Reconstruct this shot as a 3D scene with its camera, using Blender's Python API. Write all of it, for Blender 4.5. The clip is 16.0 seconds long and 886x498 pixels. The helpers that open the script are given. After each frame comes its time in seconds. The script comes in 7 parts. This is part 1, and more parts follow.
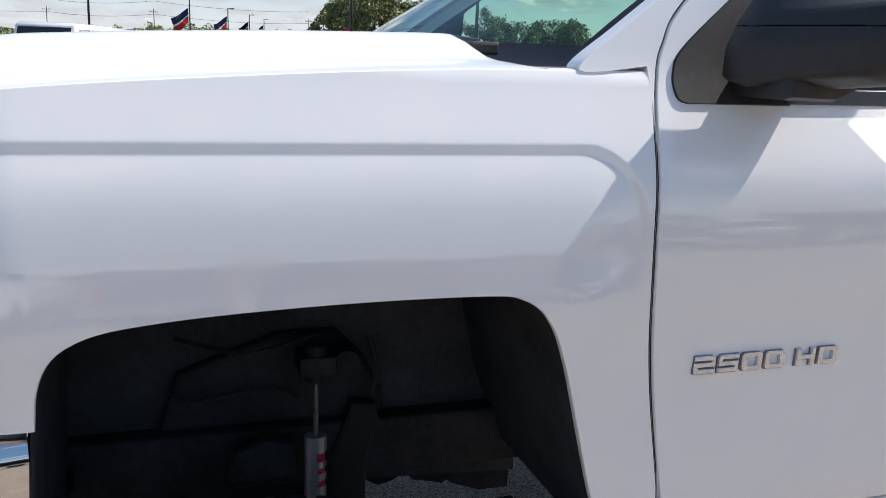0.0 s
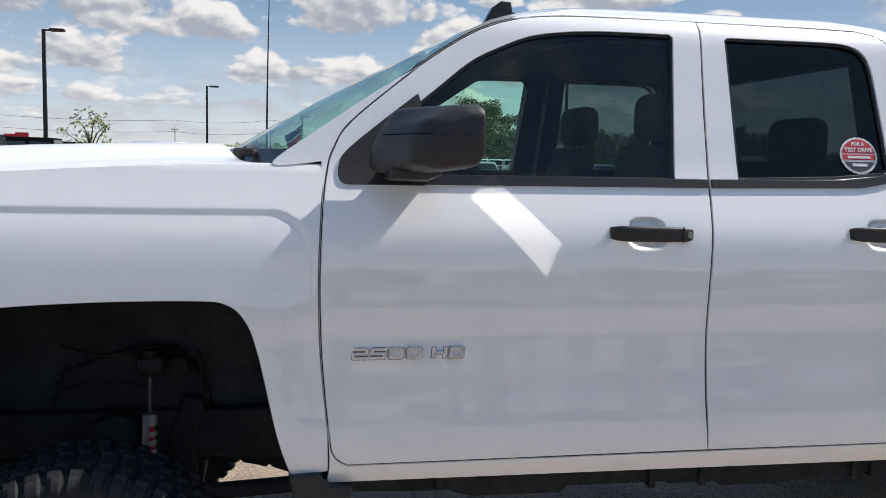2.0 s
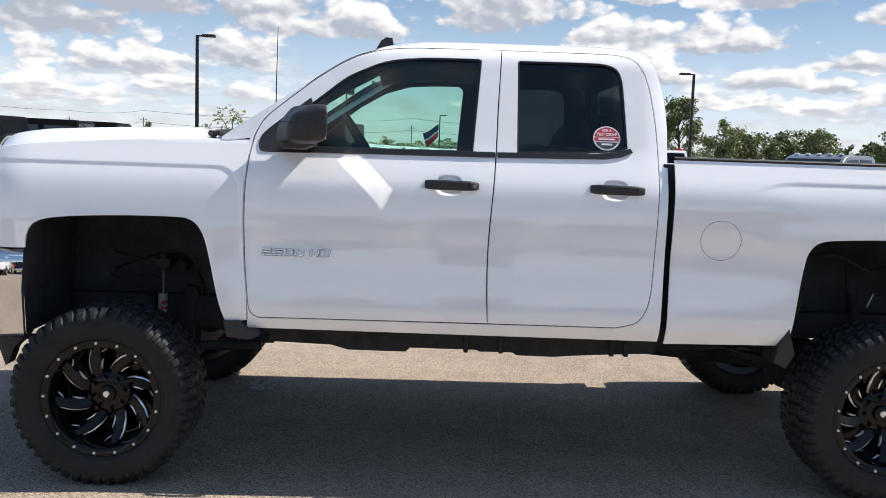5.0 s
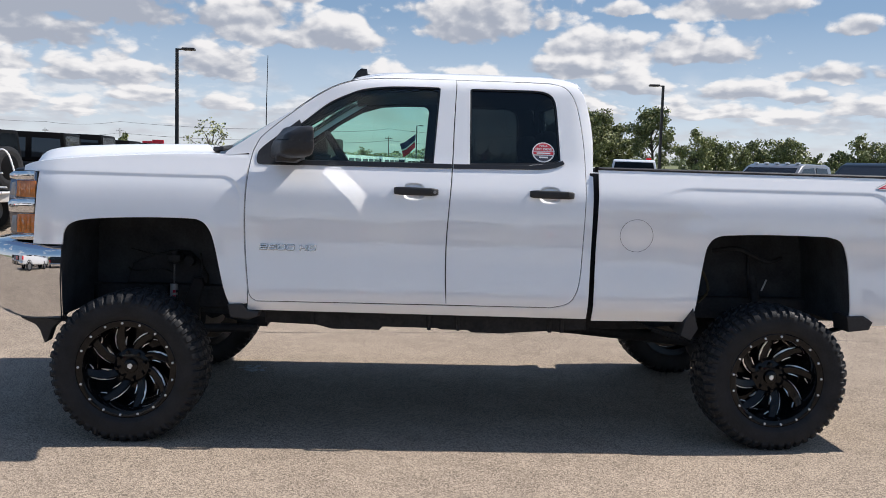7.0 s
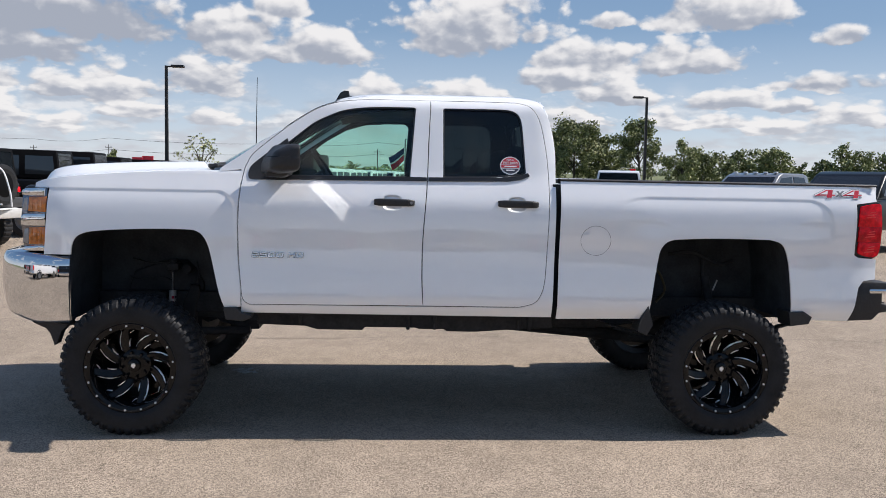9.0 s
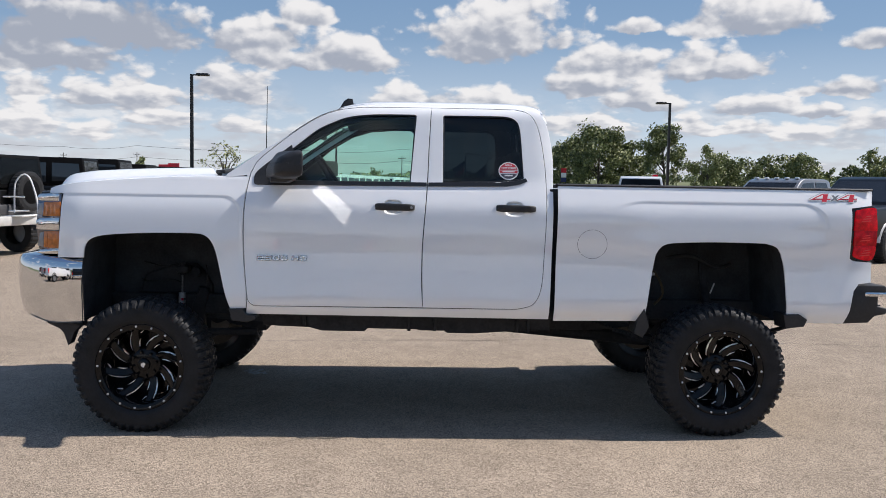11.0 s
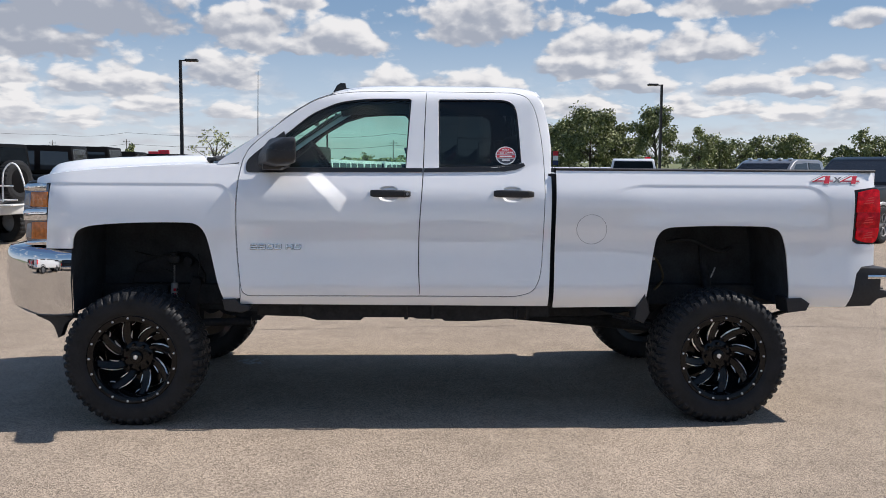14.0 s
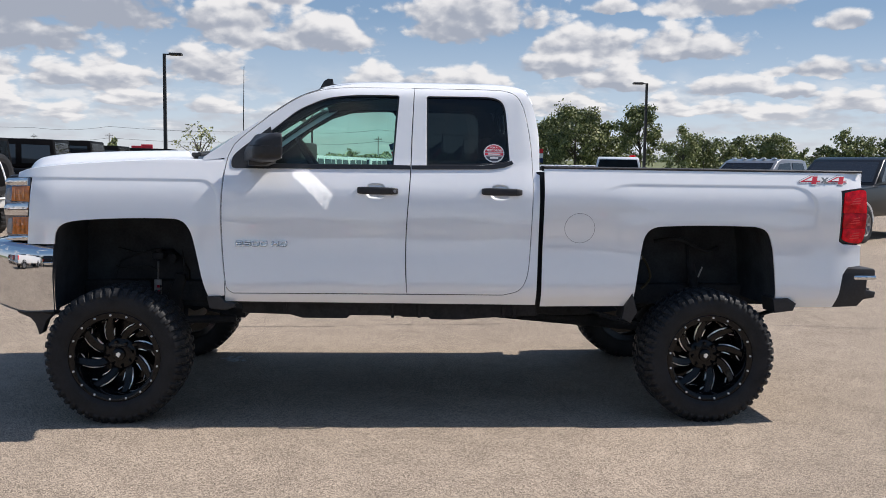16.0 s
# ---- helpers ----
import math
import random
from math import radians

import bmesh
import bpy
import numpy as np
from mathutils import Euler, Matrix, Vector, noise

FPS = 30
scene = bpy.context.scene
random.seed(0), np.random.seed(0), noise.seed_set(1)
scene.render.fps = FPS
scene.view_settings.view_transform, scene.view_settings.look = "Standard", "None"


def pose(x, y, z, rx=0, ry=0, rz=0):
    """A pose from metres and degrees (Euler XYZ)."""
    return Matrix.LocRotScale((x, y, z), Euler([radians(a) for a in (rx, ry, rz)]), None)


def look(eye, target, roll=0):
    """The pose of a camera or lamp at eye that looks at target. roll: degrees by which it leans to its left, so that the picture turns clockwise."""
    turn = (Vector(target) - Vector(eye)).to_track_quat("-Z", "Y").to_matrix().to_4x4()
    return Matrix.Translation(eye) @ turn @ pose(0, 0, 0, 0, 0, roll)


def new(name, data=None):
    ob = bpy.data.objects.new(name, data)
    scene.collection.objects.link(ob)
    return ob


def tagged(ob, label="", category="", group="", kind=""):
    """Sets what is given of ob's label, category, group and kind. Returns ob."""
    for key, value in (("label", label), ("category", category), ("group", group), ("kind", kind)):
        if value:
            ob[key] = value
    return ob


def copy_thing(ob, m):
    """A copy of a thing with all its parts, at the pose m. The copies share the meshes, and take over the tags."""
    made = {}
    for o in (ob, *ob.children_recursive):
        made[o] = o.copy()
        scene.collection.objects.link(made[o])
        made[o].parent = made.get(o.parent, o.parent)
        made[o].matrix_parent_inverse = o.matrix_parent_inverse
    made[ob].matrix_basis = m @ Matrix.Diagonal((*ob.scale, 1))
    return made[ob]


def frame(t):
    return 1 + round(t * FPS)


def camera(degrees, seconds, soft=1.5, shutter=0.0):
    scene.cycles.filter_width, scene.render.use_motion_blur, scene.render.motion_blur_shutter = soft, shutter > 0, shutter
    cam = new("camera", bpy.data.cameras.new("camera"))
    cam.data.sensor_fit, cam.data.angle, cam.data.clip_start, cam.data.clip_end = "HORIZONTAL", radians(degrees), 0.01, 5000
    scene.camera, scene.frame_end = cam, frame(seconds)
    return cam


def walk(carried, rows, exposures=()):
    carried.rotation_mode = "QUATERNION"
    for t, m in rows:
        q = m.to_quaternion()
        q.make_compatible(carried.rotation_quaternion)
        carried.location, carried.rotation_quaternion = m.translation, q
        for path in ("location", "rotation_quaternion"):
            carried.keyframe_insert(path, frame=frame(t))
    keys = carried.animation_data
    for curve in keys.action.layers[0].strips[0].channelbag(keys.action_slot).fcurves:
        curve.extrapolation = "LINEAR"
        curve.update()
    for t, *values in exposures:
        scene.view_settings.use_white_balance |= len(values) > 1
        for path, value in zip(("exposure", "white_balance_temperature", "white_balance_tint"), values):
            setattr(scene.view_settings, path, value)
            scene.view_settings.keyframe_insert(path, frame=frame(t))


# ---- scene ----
cam = camera(53.8, 16.0, soft=0.85)
PATH = [
    (0, (-0.179, -1.27, 1.631), (0.433, 0.583, 1.193), 2.2),
    (0.5, (0.002, -1.524, 1.647), (0.52, 0.365, 1.239), 2.4),
    (1, (0.258, -1.83, 1.655), (0.728, 0.086, 1.325), 1.9),
    (1.5, (0.361, -2.067, 1.628), (0.833, -0.134, 1.425), 0.4),
    (2, (0.508, -2.333, 1.628), (0.885, -0.38, 1.429), 1.32),
    (2.5, (0.683, -2.591, 1.615), (0.954, -0.62, 1.416), 1.25),
    (3, (0.868, -2.877, 1.608), (1.015, -0.892, 1.41), 1.16),
    (3.5, (1.001, -3.167, 1.581), (1.065, -1.179, 1.373), 1.73),
    (4, (1.15, -3.434, 1.585), (1.192, -1.448, 1.356), 2.07),
    (4.5, (1.311, -3.726, 1.562), (1.349, -1.739, 1.34), 1.92),
    (5, (1.428, -4.003, 1.566), (1.484, -2.015, 1.355), 1.94),
    (7.5, (1.473, -5.055, 1.576), (1.592, -3.067, 1.395), 1.86),
    (8, (1.452, -5.203, 1.576), (1.588, -3.215, 1.403), 1.91),
    (8.5, (1.484, -5.289, 1.579), (1.624, -3.3, 1.414), 1.34),
    (11, (1.689, -5.503, 1.573), (1.758, -3.509, 1.429), 0.99),
    (11.5, (1.703, -5.492, 1.571), (1.766, -3.499, 1.414), 0.92),
    (12, (1.714, -5.491, 1.571), (1.786, -3.498, 1.417), 0.76),
    (12.5, (1.715, -5.48, 1.573), (1.794, -3.487, 1.429), 0.84),
    (13, (1.702, -5.459, 1.573), (1.779, -3.465, 1.427), 0.56),
    (13.5, (1.679, -5.423, 1.581), (1.762, -3.431, 1.418), 0.41),
    (14, (1.663, -5.401, 1.582), (1.75, -3.411, 1.402), 0.4),
    (14.5, (1.647, -5.382, 1.586), (1.748, -3.393, 1.4), 0.61),
    (15, (1.617, -5.38, 1.583), (1.731, -3.392, 1.397), 0.79),
    (15.5, (1.606, -5.375, 1.58), (1.722, -3.388, 1.397), 0.74),
    (16, (1.646, -5.363, 1.586), (1.769, -3.375, 1.399), 0.86),
]
walk(cam, [(t, look(eye, target, roll)) for t, eye, target, roll in PATH],
     [(0, 0.47, 6550, 12), (0.5, 0.66, 6550, 12), (1.0, 0.34, 6550, 12), (1.5, 0.30, 6550, 12), (3.5, 0.43, 6550, 12), (5, 0.60, 6550, 12), (7.5, 0.30, 6420, 13), (16, 0.27, 6420, 13)])

# ---- light ----
SUN = Vector((0.85, 0.12, 1.0)).normalized()
world = bpy.data.worlds.new("world")
scene.world = world
world.use_nodes = True
wn = world.node_tree
sky = wn.nodes.new("ShaderNodeTexSky")
sky.sky_type, sky.sun_disc = "NISHITA", False
sky.sun_elevation, sky.sun_rotation = math.asin(SUN.z), math.atan2(SUN.x, SUN.y)
sky.air_density, sky.dust_density, sky.ozone_density = 1.0, 0.5, 3.0
wn.links.new(sky.outputs["Color"], wn.nodes["Background"].inputs["Color"])
wn.nodes["Background"].inputs["Strength"].default_value = 0.12
lamp = bpy.data.lights.new("sun", "SUN")
lamp.energy, lamp.angle, lamp.color = 5.0, radians(0.6), (1.0, 0.95, 0.87)
new("sun", lamp).matrix_world = look(SUN * 50, (0, 0, 0))
scene.view_settings.exposure = 0.0
# added stand-in lamp for sun thrown onto the door by near mirror's flat glass
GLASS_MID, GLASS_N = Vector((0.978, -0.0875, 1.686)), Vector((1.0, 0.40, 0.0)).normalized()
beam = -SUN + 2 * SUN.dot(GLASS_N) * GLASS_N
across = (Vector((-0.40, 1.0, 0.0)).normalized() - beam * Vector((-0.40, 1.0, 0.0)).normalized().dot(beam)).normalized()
lamp = bpy.data.lights.new("mirror_sun_stand_in", "AREA")
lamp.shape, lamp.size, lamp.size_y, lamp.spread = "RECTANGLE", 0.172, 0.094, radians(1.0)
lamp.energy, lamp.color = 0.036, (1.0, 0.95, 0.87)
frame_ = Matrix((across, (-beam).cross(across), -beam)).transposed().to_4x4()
new("mirror_sun_stand_in", lamp).matrix_world = Matrix.Translation(GLASS_MID + beam * 0.06 + across * 0.006 + Vector((0.035, 0, 0.012))) @ frame_


# ---- materials ----
def mat(name, base, rough=0.5, metal=0.0, coat=0.0, vary=0.0, scale=8.0, bump=0.0, bscale=60.0, spec=0.5, coords="Object", rvary=0.0):
    """A principled material with colour variation at two scales and fine relief."""
    m = bpy.data.materials.new(name)
    m.use_nodes = True
    t = m.node_tree
    b = t.nodes["Principled BSDF"]
    b.inputs["Base Color"].default_value = (*base, 1)
    b.inputs["Roughness"].default_value = rough
    b.inputs["Metallic"].default_value = metal
    b.inputs["Specular IOR Level"].default_value = spec
    b.inputs["Coat Weight"].default_value = coat
    b.inputs["Coat Roughness"].default_value = 0.02
    b.inputs["Coat IOR"].default_value = 1.85
    co = t.nodes.new("ShaderNodeTexCoord").outputs[coords]
    if vary or rvary:
        big, fine = t.nodes.new("ShaderNodeTexNoise"), t.nodes.new("ShaderNodeTexNoise")
        for n, s in ((big, scale), (fine, scale * 9)):
            t.links.new(co, n.inputs["Vector"])
            n.inputs["Scale"].default_value, n.inputs["Detail"].default_value = s, 5
        mix = t.nodes.new("ShaderNodeMath")
        mix.operation = "MULTIPLY_ADD"
        t.links.new(fine.outputs["Fac"], mix.inputs[0])
        mix.inputs[1].default_value = 0.5
        t.links.new(big.outputs["Fac"], mix.inputs[2])
        if vary:
            r = t.nodes.new("ShaderNodeMapRange")
            r.inputs["From Min"].default_value, r.inputs["From Max"].default_value = 0.45, 1.05
            r.inputs["To Min"].default_value, r.inputs["To Max"].default_value = 1 - vary, 1 + vary
            t.links.new(mix.outputs[0], r.inputs["Value"])
            v = t.nodes.new("ShaderNodeVectorMath")
            v.operation = "SCALE"
            v.inputs[0].default_value = base
            t.links.new(r.outputs[0], v.inputs["Scale"])
            t.links.new(v.outputs[0], b.inputs["Base Color"])
        if rvary:
            r = t.nodes.new("ShaderNodeMapRange")
            r.inputs["From Min"].default_value, r.inputs["From Max"].default_value = 0.45, 1.05
            r.inputs["To Min"].default_value, r.inputs["To Max"].default_value = max(0.02, rough - rvary), rough + rvary
            t.links.new(mix.outputs[0], r.inputs["Value"])
            t.links.new(r.outputs[0], b.inputs["Roughness"])
    if bump:
        n, bp = t.nodes.new("ShaderNodeTexNoise"), t.nodes.new("ShaderNodeBump")
        t.links.new(co, n.inputs["Vector"])
        n.inputs["Scale"].default_value, n.inputs["Detail"].default_value = bscale, 4
        bp.inputs["Strength"].default_value, bp.inputs["Distance"].default_value = bump, 0.004
        t.links.new(n.outputs["Fac"], bp.inputs["Height"])
        t.links.new(bp.outputs[0], b.inputs["Normal"])
    return m


def glass(name, tint, gloss=1.0):
    """A thin pane: tinted see-through, mirror gloss by Fresnel."""
    m = bpy.data.materials.new(name)
    m.use_nodes = True
    t = m.node_tree
    t.nodes.remove(t.nodes["Principled BSDF"])
    tr, gl, lw, mx = (t.nodes.new("ShaderNode" + n) for n in ("BsdfTransparent", "BsdfGlossy", "LayerWeight", "MixShader"))
    tr.inputs["Color"].default_value = (*tint, 1)
    gl.inputs["Roughness"].default_value = 0.01
    gl.inputs["Color"].default_value = (gloss, gloss, gloss, 1)
    lw.inputs["Blend"].default_value = 0.5
    pw, ma = t.nodes.new("ShaderNodeMath"), t.nodes.new("ShaderNodeMath")
    pw.operation, ma.operation = "POWER", "MULTIPLY_ADD"
    t.links.new(lw.outputs["Facing"], pw.inputs[0])
    pw.inputs[1].default_value = 5.0
    t.links.new(pw.outputs[0], ma.inputs[0])
    ma.inputs[1].default_value, ma.inputs[2].default_value = 0.90, 0.042
    t.links.new(ma.outputs[0], mx.inputs[0])
    t.links.new(tr.outputs[0], mx.inputs[1])
    t.links.new(gl.outputs[0], mx.inputs[2])
    t.links.new(mx.outputs[0], t.nodes["Material Output"].inputs["Surface"])
    return m


PAINT = mat("white_paint", (0.90, 0.90, 0.90), 0.35, coat=1.0, vary=0.015, scale=1.5)
PLASTIC = mat("black_textured_plastic", (0.024, 0.024, 0.026), 0.50, vary=0.22, scale=60, bump=0.12, bscale=900, spec=0.42)
TRIM = mat("black_trim", (0.012, 0.012, 0.013), 0.35, vary=0.15, scale=12)
RUBBER = mat("tyre_rubber", (0.023, 0.0235, 0.025), 0.55, vary=0.35, scale=9, bump=0.35, bscale=90, rvary=0.14, spec=0.14)
RIM = mat("gloss_black_rim", (0.0062, 0.006, 0.0065), 0.14, spec=0.26)
MILLED = mat("milled_metal", (0.95, 0.95, 0.96), 0.28, metal=0.55, vary=0.08, scale=40)
ROD = mat("dull_steel_rod", (0.13, 0.13, 0.135), 0.3, metal=0.6, vary=0.4, scale=60)
CHROME = mat("chrome", (0.70, 0.71, 0.73), 0.03, metal=1.0)
# chrome with the dark reflections of the lamp housing put into its colour
DARKCHROME = mat("dark_chrome", (0.22, 0.225, 0.26), 0.08, metal=1.0)
BADGE = mat("satin_chrome", (0.74, 0.74, 0.75), 0.22, metal=0.75)
STEEL = mat("grey_steel", (0.32, 0.32, 0.33), 0.4, metal=0.7, vary=0.2, scale=14)
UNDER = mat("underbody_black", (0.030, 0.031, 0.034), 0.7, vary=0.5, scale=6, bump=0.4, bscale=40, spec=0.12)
LINER = mat("wheel_liner", (0.047, 0.050, 0.055), 0.85, vary=0.4, scale=7, bump=0.3, bscale=30, spec=0.12)
CABIN = mat("dark_cabin_trim", (0.012, 0.0135, 0.016), 0.75, vary=0.2, scale=10, bump=0.08, bscale=300, spec=0.18)
CLOTH = mat("dark_seat_cloth", (0.026, 0.028, 0.033), 0.9, vary=0.25, scale=15, bump=0.2, bscale=500, spec=0.15)
PANE = glass("green_tinted_glass", (0.66, 0.87, 0.78))
PRIVACY = glass("dark_privacy_glass", (0.125, 0.15, 0.155), 0.8)
REARGLASS = glass("lightly_smoked_glass", (0.27, 0.32, 0.32), 0.8)
MIRROR = mat("mirror", (0.9, 0.9, 0.9), 0.01, metal=1.0)
RED = mat("red_lens", (0.80, 0.007, 0.016), 0.12, spec=0.30, coat=0.0, vary=0.40, scale=38)
REDDARK = mat("dark_red_lens", (0.62, 0.005, 0.012), 0.12, spec=0.30, coat=0.0, vary=0.5, scale=30)
AMBER = mat("amber_lens", (0.52, 0.15, 0.02), 0.12, coat=0.6, vary=0.45, scale=45)
FACET = mat("bright_red_facet", (0.95, 0.06, 0.06), 0.10, spec=0.8, coat=0.6)
DECALRED = mat("red_decal", (0.52, 0.012, 0.035), 0.35)
DECALGREY = mat("grey_decal", (0.16, 0.17, 0.18), 0.35)
WHITE = mat("white_print", (0.75, 0.75, 0.75), 0.5)


# ---- building ----
def part(name, bm, material, parent=None, label="", m=None, smooth=None):
    """Links a bmesh (or a ready mesh) as one mesh object, under a parent if one is given."""
    if isinstance(bm, bpy.types.Mesh):
        me = bm
    else:
        me = bpy.data.meshes.new(name)
        bm.to_mesh(me)
        bm.free()
        if smooth is not None:
            me.polygons.foreach_set("use_smooth", [True] * len(me.polygons))
            me.set_sharp_from_angle(angle=radians(smooth))
    if material and not me.materials:
        me.materials.append(material)
    ob = new(name, me)
    if parent:
        ob.parent = parent
    if m is not None:
        ob.matrix_basis = m
    if label:
        ob["label"] = label
    return ob


def box(bm, x0, x1, y0, y1, z0, z1, bevel=0.0, m=None, seg=2):
    r = bmesh.ops.create_cube(bm, size=1, matrix=Matrix.LocRotScale(((x0 + x1) / 2, (y0 + y1) / 2, (z0 + z1) / 2), None, (x1 - x0, y1 - y0, z1 - z0)))
    vs = r["verts"]
    if bevel:
        es = list({e for v in vs for e in v.link_edges})
        o = bmesh.ops.bevel(bm, geom=es, offset=bevel, segments=seg, profile=0.5, affect="EDGES", clamp_overlap=True)
        vs = list({v for f in o["faces"] for v in f.verts} | {v for v in vs if v.is_valid})
    if m is not None:
        bmesh.ops.transform(bm, matrix=m, verts=vs)
    return bm


def rod(bm, a, b, r0, r1=None, seg=14):
    """A round bar from a to b."""
    a, b = Vector(a), Vector(b)
    q = (b - a).to_track_quat("Z", "Y").to_matrix().to_4x4()
    bmesh.ops.create_cone(bm, cap_ends=True, segments=seg, radius1=r0, radius2=r0 if r1 is None else r1, depth=(b - a).length,
                          matrix=Matrix.Translation((a + b) / 2) @ q)
    return bm


def tube(bm, pts, r, seg=8):
    """A bent round bar through the points."""
    pts = [Vector(p) for p in pts]
    rings = []
    for i, p in enumerate(pts):
        d = (pts[min(i + 1, len(pts) - 1)] - pts[max(i - 1, 0)]).normalized()
        u = d.cross(Vector((0.3, 0.2, 1))).normalized()
        v = d.cross(u)
        rr = r[i] if isinstance(r, (list, tuple)) else r
        rings.append([bm.verts.new(p + (u * math.cos(k * math.tau / seg) + v * math.sin(k * math.tau / seg)) * rr) for k in range(seg)])
    for a, b in zip(rings, rings[1:]):
        for k in range(seg):
            bm.faces.new((a[k], a[(k + 1) % seg], b[(k + 1) % seg], b[k]))
    bm.faces.new(rings[0][::-1])
    bm.faces.new(rings[-1])
    return bm


def lathe(bm, profile, seg=48, closed=False):
    """Turns a profile of (radius, y) round the y axis."""
    rings = [[bm.verts.new((r * math.cos(k * math.tau / seg), y, r * math.sin(k * math.tau / seg))) for k in range(seg)] for r, y in profile]
    pairs = list(zip(rings, rings[1:])) + ([(rings[-1], rings[0])] if closed else [])
    for a, b in pairs:
        for k in range(seg):
            bm.faces.new((a[k], b[k], b[(k + 1) % seg], a[(k + 1) % seg]))
    return bm


def loft(bm, rows, closed=False):
    """A surface through rows of points."""
    vs = [[bm.verts.new(p) for p in row] for row in rows]
    n = len(vs[0])
    for a, b in zip(vs, vs[1:]):
        for k in range(n if closed else n - 1):
            j = (k + 1) % n
            bm.faces.new((a[k], a[j], b[j], b[k]))
    return vs


def slab(bm, outline, y0, y1, bevel=0.0):
    """A flat outline of (x, z) with thickness from y0 to y1."""
    a = [bm.verts.new((x, y0, z)) for x, z in outline]
    b = [bm.verts.new((x, y1, z)) for x, z in outline]
    n = len(a)
    fs = [bm.faces.new(a), bm.faces.new(b[::-1])]
    for k in range(n):
        fs.append(bm.faces.new((a[k], b[k], b[(k + 1) % n], a[(k + 1) % n])))
    bmesh.ops.recalc_face_normals(bm, faces=fs)
    if bevel:
        bmesh.ops.bevel(bm, geom=[e for e in fs[0].edges], offset=bevel, segments=2, profile=0.5, affect="EDGES", clamp_overlap=True)
    return bm


def curve(pts, n=6):
    """A smooth line through the points."""
    p = [pts[0]] + list(pts) + [pts[-1]]
    out = []
    for i in range(1, len(p) - 2):
        for k in range(n):
            t = k / n
            out.append(tuple(0.5 * (2 * b + (c - a) * t + (2 * a - 5 * b + 4 * c - d) * t * t + (3 * b - a - 3 * c + d) * t ** 3)
                             for a, b, c, d in zip(p[i - 1], p[i], p[i + 1], p[i + 2])))
    return out + [tuple(pts[-1])]


def dense(loop, step):
    out = []
    for a, b in zip(loop, loop[1:] + loop[:1]):
        n = max(1, math.ceil(math.dist(a, b) / step))
        out += [(a[0] + (b[0] - a[0]) * k / n, a[1] + (b[1] - a[1]) * k / n) for k in range(n)]
    return out


def inside(loop, x, z):
    """Which of the points (x, z) lie in the loop."""
    res = np.zeros(len(x), bool)
    px, pz = np.array(loop).T
    for i in range(len(px)):
        j = i - 1
        c = (pz[i] > z) != (pz[j] > z)
        if c.any():
            res ^= c & (x < (px[j] - px[i]) * (z - pz[i]) / (pz[j] - pz[i] + 1e-12) + px[i])
    return res


def edge_distance(loop, x, z):
    p = np.array(loop)
    q = np.roll(p, -1, 0)
    best = np.full(len(x), 9.0)
    for (ax, az), (bx, bz) in zip(p, q):
        l2 = (bx - ax) ** 2 + (bz - az) ** 2 + 1e-12
        t = np.clip(((x - ax) * (bx - ax) + (z - az) * (bz - az)) / l2, 0, 1)
        best = np.minimum(best, np.hypot(x - ax - t * (bx - ax), z - az - t * (bz - az)))
    return best


def profile(pts, soft=0.010):
    """A smooth y for each z through the points."""
    z = np.arange(0.3, 2.4, 0.002)
    p = sorted(pts)
    y = np.interp(z, [a for a, b in p], [b for a, b in p])
    k = np.exp(-0.5 * (np.arange(-40, 41) * 0.002 / soft) ** 2)
    y = np.convolve(np.pad(y, 40, "edge"), k / k.sum(), "valid")
    return lambda q: np.interp(q, z, y)


